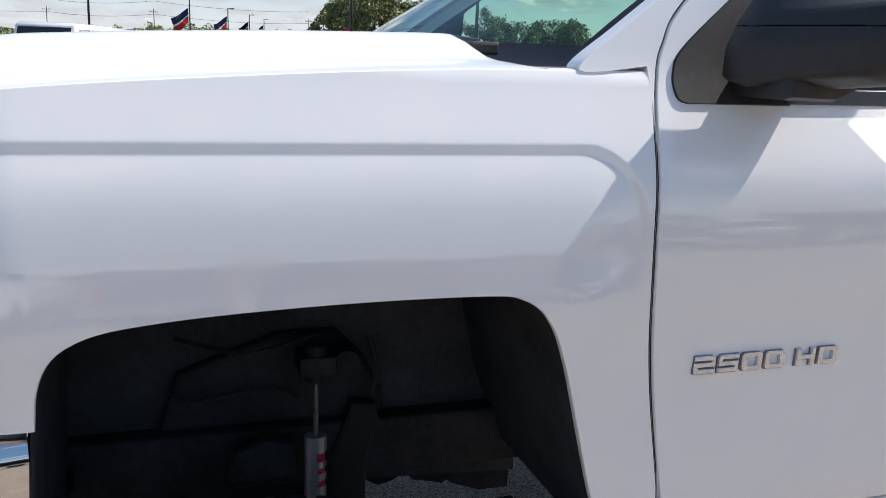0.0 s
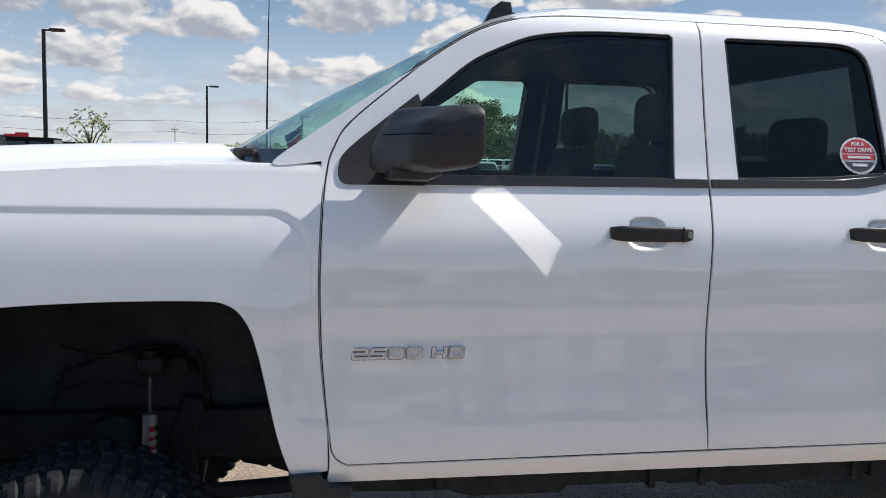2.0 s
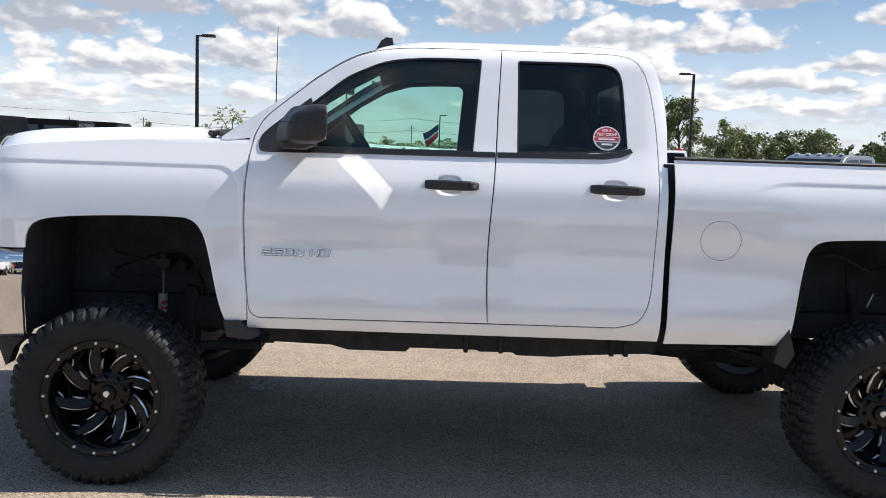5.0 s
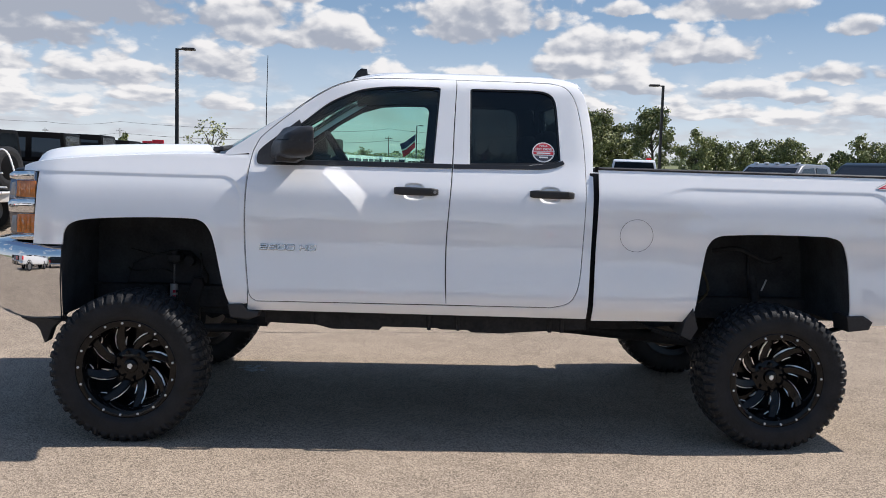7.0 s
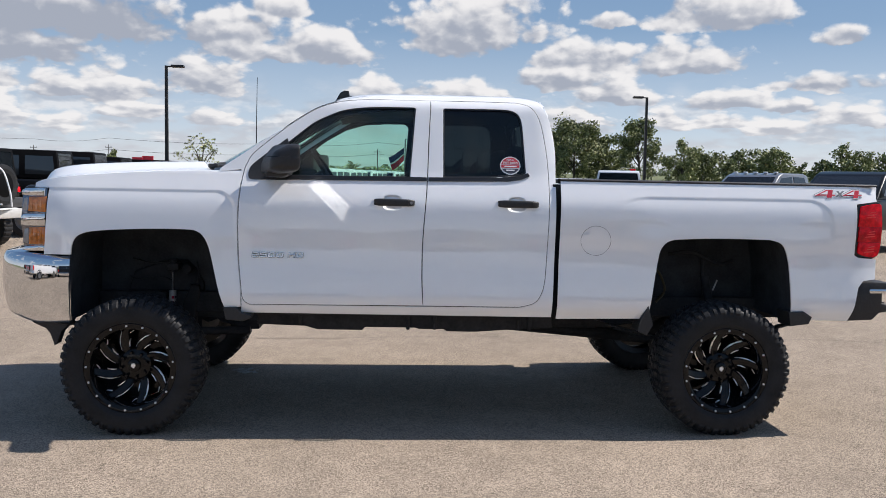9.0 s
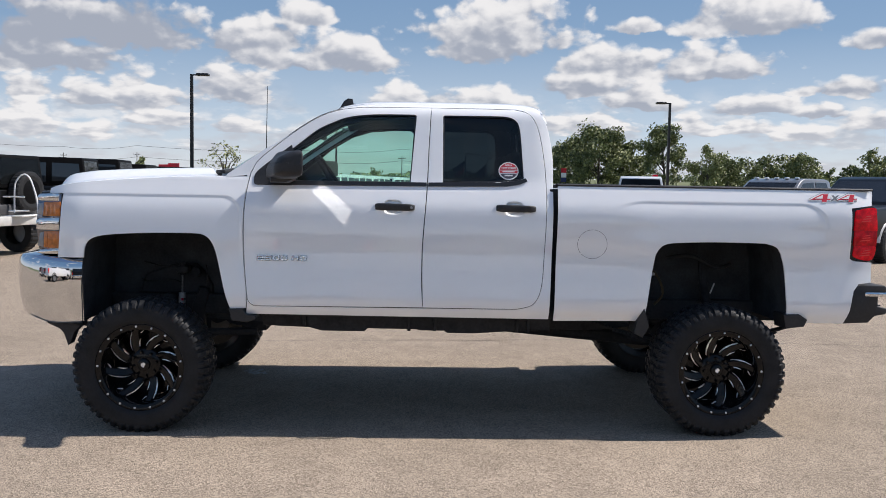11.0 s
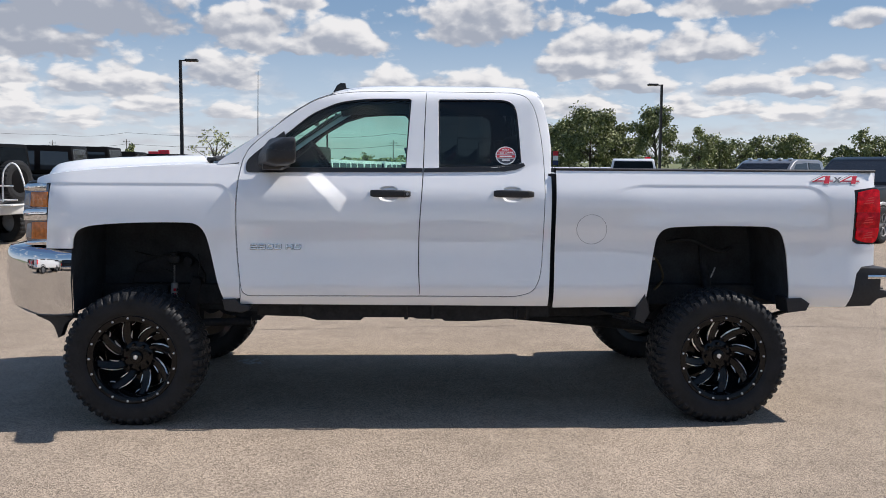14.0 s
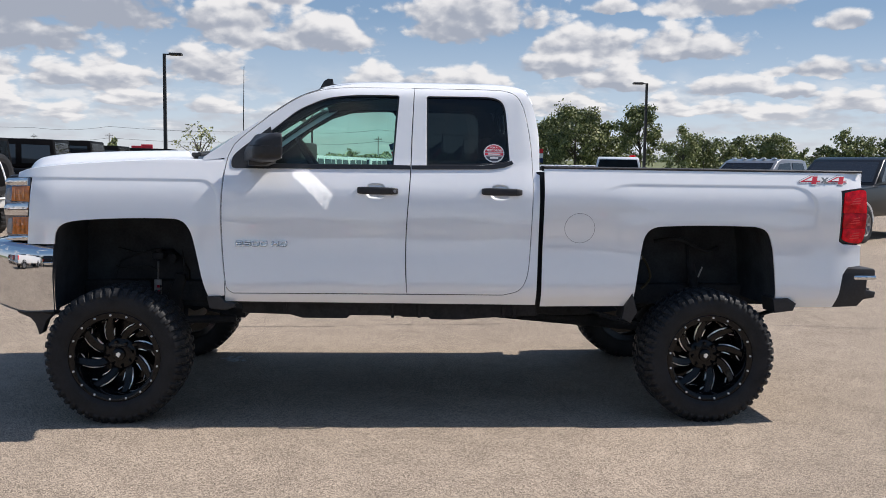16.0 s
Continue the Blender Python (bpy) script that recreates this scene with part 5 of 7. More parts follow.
# wheels
def wheel_parts():
    """The meshes of one wheel, turned round y, its outer face towards -y."""
    sec = curve([(0.268, -0.092), (0.274, -0.110), (0.290, -0.121), (0.318, -0.128), (0.348, -0.129), (0.370, -0.124), (0.386, -0.114), (0.395, -0.098)], 3)
    sec += [(0.4045 + 0.003 * math.cos(y * 11), y) for y in np.linspace(-0.088, 0.166, 34).tolist()]
    sec += curve([(0.395, 0.176), (0.382, 0.192), (0.35, 0.205), (0.29, 0.195), (0.268, 0.175)], 2)
    nseg, count = 432, 48

    def lug(a, r, y):
        """How far the tread stands proud here."""
        f = a / math.tau * count
        if r < 0.370 or y > 0.195:
            ring = 0.0022 if 0.296 < r < 0.304 or 0.330 < r < 0.336 else 0.0
            return ring if y < 0 else 0.0
        yc = y - 0.039
        if abs(yc) > 0.100:
            q = (f + (0.5 if yc > 0 else 0.0)) % 1.0
            keep = q < (0.64 if abs(yc) < 0.145 else (0.58 if int(f) % 2 else 0.40))
            return 0.014 if keep else 0.0
        if abs(abs(yc) - 0.094) < 0.006 or abs(yc) < 0.005:
            return 0.0
        q = (f + (0.35 if yc < 0 else 0.85) + yc * 6 + (0.25 if abs(yc) > 0.05 else 0.0)) % 1.0
        return 0.013 if q < 0.66 else 0.0

    bm = bmesh.new()
    rings = []
    for i, (r, y) in enumerate(sec):
        a, b = sec[max(i - 1, 0)], sec[min(i + 1, len(sec) - 1)]
        n = Vector((b[1] - a[1], a[0] - b[0])).normalized()
        row = []
        for k in range(nseg):
            t = k * math.tau / nseg
            h = lug(t, r, y)
            rr, yy = r + n.x * h, y + n.y * h * (0.5 if r > 0.36 else 1.0)
            row.append(bm.verts.new((rr * math.cos(t), yy, rr * math.sin(t))))
        rings.append(row)
    for a, b in zip(rings, rings[1:]):
        for k in range(nseg):
            bm.faces.new((a[k], b[k], b[(k + 1) % nseg], a[(k + 1) % nseg]))
    bmesh.ops.recalc_face_normals(bm, faces=bm.faces[:])
    tyre = bpy.data.meshes.new("tyre")
    bm.to_mesh(tyre)
    bm.free()
    tyre.polygons.foreach_set("use_smooth", [True] * len(tyre.polygons))
    tyre.set_sharp_from_angle(angle=radians(35))
    bm = bmesh.new()
    lathe(bm, [(0.272, -0.100), (0.276, -0.108), (0.270, -0.112), (0.248, -0.110), (0.238, -0.104), (0.234, -0.090), (0.226, -0.02), (0.222, 0.10), (0.225, 0.175), (0.268, 0.185)], 96)
    lathe(bm, [(0.222, 0.09), (0.06, 0.08), (0.02, 0.08)], 48)
    bmesh.ops.recalc_face_normals(bm, faces=bm.faces[:])
    rim = bpy.data.meshes.new("rim")
    bm.to_mesh(rim)
    bm.free()
    rim.polygons.foreach_set("use_smooth", [True] * len(rim.polygons))
    rim.set_sharp_from_angle(angle=radians(35))

    def arc(r, off, sweep):
        """A point of a swept spoke: at radius r, off to one side."""
        u = max(0.0, (r - 0.06) / 0.18)
        a = -sweep * u ** 1.3
        y = 0.012 - 0.060 * u ** 1.3
        return Vector((r * math.cos(a) - off * math.sin(a), y, r * math.sin(a) + off * math.cos(a)))

    bm = bmesh.new()
    rows = []
    for k in range(12):
        r = 0.055 + 0.182 * k / 11
        w = 0.016 + 0.010 * math.sin(math.pi * k / 11) + 0.006 * k / 11
        c = [arc(r, w, 0.45), arc(r, w * 0.55, 0.45), arc(r, -w * 0.75, 0.45), arc(r, -w, 0.45)]
        rows.append([c[0] + Vector((0, 0.03, 0)), c[0], c[1] - Vector((0, 0.010, 0)), c[2] - Vector((0, 0.004, 0)), c[3], c[3] + Vector((0, 0.03, 0))])
    loft(bm, rows)
    bmesh.ops.recalc_face_normals(bm, faces=bm.faces[:])
    if sum(f.normal.y for f in bm.faces) > 0:
        bmesh.ops.reverse_faces(bm, faces=bm.faces[:])
    spoke = bpy.data.meshes.new("spoke")
    bm.to_mesh(spoke)
    bm.free()
    bm = bmesh.new()
    rows = []
    for k in range(12):
        t = k / 11
        r = 0.112 + 0.108 * t
        kk = (r - 0.055) / 0.182 * 11
        w = 0.016 + 0.010 * math.sin(math.pi * kk / 11) + 0.006 * kk / 11
        g = 0.0005 + 0.0044 * math.sin(math.pi * (0.04 + 0.86 * t ** 1.5)) ** 1.2
        p = arc(r, w, 0.45)
        q = arc(r, w - 2 * g, 0.45)
        rows.append([p + Vector((0, 0.008, 0)), p + Vector((0, -0.002, 0)), q + Vector((0, -0.0065, 0)), q + Vector((0, 0.004, 0))])
    loft(bm, rows)
    rows = []
    for k in range(8):
        t = k / 7
        r = 0.112 + 0.048 * t
        kk = (r - 0.055) / 0.182 * 11
        w = 0.016 + 0.010 * math.sin(math.pi * kk / 11) + 0.006 * kk / 11
        g = 0.0006 + 0.0026 * math.sin(math.pi * t)
        p, q = arc(r, -w - 0.010 * t * t + g, 0.45), arc(r, -w - 0.010 * t * t - g, 0.45)
        rows.append([p + Vector((0, -0.002, 0)), q + Vector((0, -0.004, 0)), q + Vector((0, 0.01, 0))])
    loft(bm, rows)
    rows = []
    for k in range(6):
        t = k / 5
        g = 0.0005 + 0.0016 * math.sin(math.pi * t)
        p, q = arc(0.200 + 0.014 * t * t + g, -0.030 - 0.022 * t, 0.45), arc(0.200 + 0.014 * t * t - g, -0.030 - 0.022 * t, 0.45)
        rows.append([p + Vector((0, -0.003, 0)), q + Vector((0, -0.003, 0)), q + Vector((0, 0.008, 0))])
    loft(bm, rows)
    bmesh.ops.recalc_face_normals(bm, faces=bm.faces[:])
    edge = bpy.data.meshes.new("milled_edge")
    bm.to_mesh(edge)
    bm.free()
    bm = bmesh.new()
    lathe(bm, [(0.0, -0.034), (0.028, -0.034), (0.036, -0.029), (0.040, -0.012), (0.062, -0.010), (0.092, -0.004), (0.103, 0.006), (0.108, 0.05)], 40)
    bmesh.ops.recalc_face_normals(bm, faces=bm.faces[:])
    cap = bpy.data.meshes.new("hub_cap")
    bm.to_mesh(cap)
    bm.free()
    cap.polygons.foreach_set("use_smooth", [True] * len(cap.polygons))
    cap.set_sharp_from_angle(angle=radians(35))
    bm = bmesh.new()
    bmesh.ops.create_cone(bm, cap_ends=True, segments=10, radius1=0.0072, radius2=0.006, depth=0.010, matrix=pose(0, 0, 0, 90))
    bolt = bpy.data.meshes.new("bolt")
    bm.to_mesh(bolt)
    bm.free()
    bm = bmesh.new()
    bmesh.ops.create_cone(bm, cap_ends=True, segments=6, radius1=0.011, radius2=0.009, depth=0.035, matrix=pose(0, 0, 0, 90))
    nut = bpy.data.meshes.new("lug_nut")
    bm.to_mesh(nut)
    bm.free()
    bm = bmesh.new()
    slab(bm, [(-0.014, -0.006), (0.002, -0.017), (0.015, 0.004), (0.004, 0.016), (-0.012, 0.010)], -0.0375, -0.0335)
    emblem = bpy.data.meshes.new("emblem")
    bm.to_mesh(emblem)
    bm.free()
    return tyre, rim, spoke, edge, cap, bolt, nut, emblem


BOLTM = mat("bright_bolt", (0.72, 0.72, 0.72), 0.35, metal=0.2)
TYRE, RIMME, SPOKE, EDGE, CAP, BOLT, NUT, EMBLEM = wheel_parts()
for me, mt in ((TYRE, RUBBER), (RIMME, RIM), (SPOKE, RIM), (EDGE, MILLED), (CAP, RIM), (BOLT, BOLTM), (NUT, RIM), (EMBLEM, MILLED)):
    me.materials.append(mt)
for x, far, turn in ((0.0, False, 12), (3.663, False, 18), (0.0, True, 40), (3.663, True, 5)):
    m = pose(x, 2 * MID - 0.03 if far else 0.03, 0.415, 0, 0, 180 if far else 0) @ pose(0, 0, 0, 0, turn, 0)
    wheel = part("wheel", RIMME, None, truck, "gloss black alloy wheel with milled spokes and a chunky mud tyre", m=m)
    part("tyre", TYRE, None, wheel, "knobbly black mud-terrain tyre")
    part("hub_cap", CAP, None, wheel)
    part("emblem", EMBLEM, None, wheel, m=pose(0, 0, 0, 0, -turn, 0))
    for k in range(8):
        part("spoke", SPOKE, None, wheel, m=pose(0, 0, 0, 0, 45 * k, 0))
        part("milled_edge", EDGE, None, wheel, m=pose(0, 0, 0, 0, 45 * k, 0))
    for k in range(17):
        a = k * math.tau / 17
        part("bolt", BOLT, None, wheel, m=pose(0.2575 * math.cos(a), -0.112, 0.2575 * math.sin(a)))
    for k in range(8):
        a = (k + 0.5) * math.tau / 8
        part("lug_nut", NUT, None, wheel, m=pose(0.078 * math.cos(a), -0.016, 0.078 * math.sin(a)))

# cabin
bm = bmesh.new()
rows = []
for y in np.linspace(0.12, 1.92, 20):
    hump = 0.035 if 0.38 < y < 0.90 else 0.0
    rows.append([(0.34, y, 1.575), (0.55, y, 1.565), (0.74, y, 1.55 + hump), (0.82, y, 1.52 + hump * 0.6), (0.83, y, 1.40), (0.80, y, 1.25), (0.70, y, 0.95)])
loft(bm, rows)
bmesh.ops.recalc_face_normals(bm, faces=bm.faces[:])
part("dashboard", bm, CABIN, truck, "dark dashboard", smooth=45)
bm = bmesh.new()
ring = [Vector((0.0, 0.19 * math.cos(a), 0.19 * math.sin(a))) for a in [k * math.tau / 32 for k in range(33)]]
m = pose(1.133, 0.58, 1.597, 0, -32.7, 0)
tube(bm, [m @ p for p in ring], 0.017, 10)
for a in (-0.3, math.pi + 0.3, 1.5 * math.pi):
    tube(bm, [m @ Vector((-0.03, 0, 0)), m @ Vector((0, 0.185 * math.cos(a), 0.185 * math.sin(a)))], 0.016, 8)
rod(bm, m @ Vector((-0.01, 0, 0)), m @ Vector((-0.25, 0, 0.02)), 0.055, 0.04)
part("steering_wheel", bm, CABIN, truck, smooth=50)


def seat(x, y, w, parent, name="front_seat", dz=0.0):
    bm = bmesh.new()
    box(bm, x, x + 0.50, y - w, y + w, 0.90 + dz, 1.07 + dz, 0.05, seg=3)
    s = part(name, bm, CLOTH, parent, "dark cloth seat", smooth=60)
    bm = bmesh.new()
    rows = []
    for k in range(9):
        t = k / 8
        ww = w * (0.95 - 0.18 * t ** 3)
        c = x + 0.46 + 0.13 * t
        z = 1.03 + dz + 0.60 * t
        th = 0.075 * (1 - 0.35 * t)
        rows.append([(c + th * math.copysign(abs(math.cos(a)) ** 0.5, math.cos(a)), y + ww * math.copysign(abs(math.sin(a)) ** 0.5, math.sin(a)), z) for a in [j * math.tau / 20 for j in range(20)]])
    vs = loft(bm, rows, True)
    bm.faces.new(vs[-1])
    bmesh.ops.recalc_face_normals(bm, faces=bm.faces[:])
    part("backrest", bm, CLOTH, s, smooth=50)
    for off in ((0,) if w < 0.4 else (-0.42, 0.42)):
        bm = bmesh.new()
        box(bm, x + 0.555, x + 0.665, y + off - 0.135, y + off + 0.135, 1.645 + dz, 1.815 + dz, 0.045, seg=3)
        for d in (-0.05, 0.05):
            rod(bm, (x + 0.61, y + off + d, 1.56 + dz), (x + 0.61, y + off + d, 1.66 + dz), 0.008)
        part("headrest", bm, CLOTH, s, smooth=60)


seat(1.22, 0.56, 0.26, truck, dz=0.07)
seat(1.25, 1.48, 0.26, truck, dz=0.07)
seat(1.78, MID, 0.72, truck, "rear_bench")
# back wall of the cab with its window
hole = [(0.42, 1.66), (0.47, 2.00), (1.57, 2.00), (1.62, 1.66)]
for x0, mt in ((2.585, PAINT), (2.545, CABIN)):
    bm = bmesh.new()
    for loop in (((0.14, 0.80), (1.90, 0.80), (1.90, 1.55), (1.62, 1.66), (0.42, 1.66), (0.14, 1.55)), ((0.14, 1.55), (0.42, 1.66), (0.47, 2.0), (0.40, 2.10), (0.28, 2.06)),
                 ((0.40, 2.10), (0.47, 2.0), (1.57, 2.0), (1.64, 2.10)), ((1.64, 2.10), (1.57, 2.0), (1.62, 1.66), (1.90, 1.55), (1.76, 2.06))):
        bm.faces.new([bm.verts.new((x0 - 0.06 * max(0, z - 1.6) / 0.5, y, z)) for y, z in loop])
    bmesh.ops.remove_doubles(bm, verts=bm.verts[:], dist=0.001)
    bmesh.ops.recalc_face_normals(bm, faces=bm.faces[:])
    bmesh.ops.solidify(bm, geom=bm.faces[:], thickness=0.012)
    part("cab_back_wall", bm, mt, truck)
bm = bmesh.new()
bm.faces.new([bm.verts.new((2.565 - 0.06 * max(0, z - 1.6) / 0.5, y, z)) for y, z in hole])
part("rear_window", bm, REARGLASS, truck)
bm = bmesh.new()
box(bm, 0.99, 1.03, 0.90, 1.14, 1.90, 1.965, 0.012)
rod(bm, (1.01, 1.02, 1.95), (1.05, 1.02, 2.0), 0.012)
part("rear_view_mirror", bm, TRIM, truck, smooth=40)
bm = bmesh.new()
box(bm, 1.02, 1.20, 0.44, 0.86, -0.008, 0.008, 0.006, Matrix.Translation((0, 0, 2.0)) @ pose(1.1, 0, 0, 0, -18, 0) @ pose(-1.1, 0, 0))
part("sun_visor", bm, mat("grey_visor", (0.10, 0.11, 0.12), 0.85, vary=0.1, spec=0.2), truck)

# test-drive sticker inside the rear door window
rears = [o for o in truck.children if o.name.split(".")[0] == "rear_door"]
sx, sz = 2.297, 1.676
sm = Matrix.Translation((sx, float(side(sz)) + 0.0075, sz)) @ pose(0, 0, 0, -16.5) @ Matrix.Scale(0.76, 4)


def disc(r0, r1, y, z0=-9, z1=9, n=48):
    """A flat disc of radius r1, cut to a band of heights."""
    bm = bmesh.new()
    pts = []
    for k in range(n):
        a = k * math.tau / n
        r = r1 * (1 + (r0 if k % 2 else 0))
        pts.append((r * 1.09 * math.cos(a), min(max(r * math.sin(a), z0), z1)))
    out = []
    for p in pts:
        if not out or math.dist(p, out[-1]) > 1e-5:
            out.append(p)
    slab(bm, out, y, y + 0.0006)
    return bm


STRED = mat("sticker_red", (0.55, 0.03, 0.05), 0.5)
STDARK = mat("sticker_dark", (0.05, 0.05, 0.07), 0.5)
st = part("window_sticker", disc(0.03, 0.077, 0), WHITE, rears[0], "round red and white test-drive sticker on the glass", m=sm)
part("red_field", disc(0, 0.070, -0.001, 0.010, 9), STRED, st)
part("red_band", disc(0, 0.070, -0.001, -0.018, 0.004), STRED, st)
part("dark_field", disc(0, 0.068, -0.001, -9, -0.026), STDARK, st)
for text, z, s in (("FOR A", 0.043, 0.021), ("TEST DRIVE", 0.016, 0.025)):
    me = lettering(text, s, 0.0003, 0.0006)
    w = max(v.co.x for v in me.vertices)
    part("printed_words", me, WHITE, st, m=pose(-w / 2, -0.0018, z))
for x0, x1, z, h, mt in ((-0.052, 0.052, -0.007, 0.010, WHITE), (-0.034, 0.034, -0.040, 0.012, WHITE)):
    bm = bmesh.new()
    box(bm, x0, x1, -0.002, -0.0012, z - h / 2, z + h / 2)
    part("printed_bar", bm, mt, st)


# ---- ground ----
def ground_material():
    m = bpy.data.materials.new("worn_asphalt")
    m.use_nodes = True
    t = m.node_tree
    b = t.nodes["Principled BSDF"]
    b.inputs["Roughness"].default_value = 0.85
    b.inputs["Specular IOR Level"].default_value = 0.12
    co = t.nodes.new("ShaderNodeTexCoord").outputs["Object"]
    big, mid, stone = t.nodes.new("ShaderNodeTexNoise"), t.nodes.new("ShaderNodeTexNoise"), t.nodes.new("ShaderNodeTexVoronoi")
    big.inputs["Scale"].default_value, big.inputs["Detail"].default_value = 0.45, 7
    mid.inputs["Scale"].default_value, mid.inputs["Detail"].default_value = 4.0, 8
    stone.inputs["Scale"].default_value = 205
    for n in (big, mid, stone):
        t.links.new(co, n.inputs["Vector"])
    ramp = t.nodes.new("ShaderNodeValToRGB")
    ramp.color_ramp.elements[0].position, ramp.color_ramp.elements[0].color = 0.0, (0.082, 0.066, 0.051, 1)
    ramp.color_ramp.elements[1].position, ramp.color_ramp.elements[1].color = 1.0, (0.465, 0.380, 0.296, 1)
    sep = t.nodes.new("ShaderNodeSeparateColor")
    t.links.new(stone.outputs["Color"], sep.inputs[0])
    t.links.new(sep.outputs[0], ramp.inputs["Fac"])
    f = t.nodes.new("ShaderNodeMapRange")
    f.inputs["From Min"].default_value, f.inputs["From Max"].default_value = 0.7, 1.3
    f.inputs["To Min"].default_value, f.inputs["To Max"].default_value = 0.84, 1.16
    ad = t.nodes.new("ShaderNodeMath")
    t.links.new(big.outputs["Fac"], ad.inputs[0])
    t.links.new(mid.outputs["Fac"], ad.inputs[1])
    t.links.new(ad.outputs[0], f.inputs["Value"])
    sc = t.nodes.new("ShaderNodeVectorMath")
    sc.operation = "SCALE"
    t.links.new(ramp.outputs[0], sc.inputs[0])
    t.links.new(f.outputs[0], sc.inputs["Scale"])
    t.links.new(sc.outputs[0], b.inputs["Base Color"])
    bp = t.nodes.new("ShaderNodeBump")
    bp.inputs["Strength"].default_value, bp.inputs["Distance"].default_value = 0.35, 0.004
    t.links.new(stone.outputs["Distance"], bp.inputs["Height"])
    t.links.new(bp.outputs[0], b.inputs["Normal"])
    return m


bm = bmesh.new()
bmesh.ops.create_grid(bm, x_segments=1, y_segments=1, size=1500)
tagged(part("ground", bm, mat("grass_field", (0.10, 0.12, 0.045), 0.9, vary=0.35, scale=0.05)), kind="structure")
bm = bmesh.new()
box(bm, -90, 90, -60, 58, -0.2, 0.004)
tagged(part("pavement", bm, ground_material()), "pale worn asphalt parking lot with fine stone grain", kind="structure")

# a pale splash and hairline cracks in the asphalt
rnd = random.Random(11)
bm = bmesh.new()
for k in range(26):
    a, r = rnd.uniform(0, math.tau), 0.10 * rnd.random() ** 0.7
    q = rnd.uniform(0.010, 0.030)
    cx, cy = 0.41 + r * math.cos(a), 1.72 + 1.2 * r * math.sin(a)
    bm.faces.new([bm.verts.new((cx + q * rnd.uniform(0.7, 1.2) * math.cos(b), cy + q * rnd.uniform(0.7, 1.3) * math.sin(b), 0.006 + 0.0002 * k)) for b in [j * math.tau / 9 for j in range(9)]])
tagged(part("paint_splash", bm, mat("dried_splash", (0.32, 0.31, 0.29), 0.85, vary=0.6, scale=40)), "small pale dried splash on the asphalt", kind="structure")
CRACK = mat("crack_filler", (0.035, 0.032, 0.03), 0.9, vary=0.3, scale=12)


def crack(a, b, width, n):
    """A thin wandering crack from a to b."""
    bm = bmesh.new()
    a, b = Vector(a), Vector(b)
    side_ = (b - a).normalized().cross(Vector((0, 0, 1)))
    off, rows = 0.0, []
    for k in range(n + 1):
        off += rnd.uniform(-0.025, 0.025)
        w = width * rnd.uniform(0.4, 1.2)
        p = a.lerp(b, k / n) + side_ * off
        rows.append([(p.x + side_.x * w, p.y + side_.y * w, 0.008), (p.x - side_.x * w, p.y - side_.y * w, 0.008)])
    loft(bm, rows)
    tagged(part("pavement_crack", bm, CRACK), kind="structure")


crack((-1.6, 3.05, 0), (3.4, 3.45, 0), 0.006, 60)
crack((3.4, 3.45, 0), (9.0, 3.2, 0), 0.006, 60)
crack((-9.0, 5.2, 0), (-1.0, 5.6, 0), 0.007, 80)


# ---- hills and planting ----
bm = bmesh.new()
rows = []
for k in range(14):
    y = 62 + 20 * k
    rows.append([(x, y, -0.3 + 4.2 * float(smooth01((y - 60) / 170)) * float(0.25 + 0.75 * smooth01((x + 60) / 120)) + 0.4 * noise.noise((x * 0.02, y * 0.02, 0))) for x in np.linspace(-260, 320, 40)])
loft(bm, rows)
tagged(part("field", bm, mat("meadow", (0.14, 0.155, 0.065), 0.95, vary=0.35, scale=0.12), smooth=60), "low green meadow rising behind the lot", kind="structure")


def leaf_material(name, a, b):
    m = bpy.data.materials.new(name)
    m.use_nodes = True
    t = m.node_tree
    p = t.nodes["Principled BSDF"]
    g = t.nodes.new("ShaderNodeNewGeometry")
    mix = t.nodes.new("ShaderNodeMix")
    mix.data_type = "RGBA"
    mix.inputs["A"].default_value, mix.inputs["B"].default_value = (*a, 1), (*b, 1)
    t.links.new(g.outputs["Random Per Island"], mix.inputs["Factor"])
    t.links.new(mix.outputs["Result"], p.inputs["Base Color"])
    p.inputs["Roughness"].default_value = 0.6
    p.inputs["Subsurface Weight"].default_value = 0.0
    return m


LEAF = leaf_material("dark_leaves", (0.062, 0.082, 0.028), (0.29, 0.31, 0.125))
LEAFPALE = leaf_material("pale_leaves", (0.10, 0.125, 0.040), (0.36, 0.37, 0.16))
BARK = mat("bark", (0.09, 0.075, 0.06), 0.9, vary=0.4, scale=3)


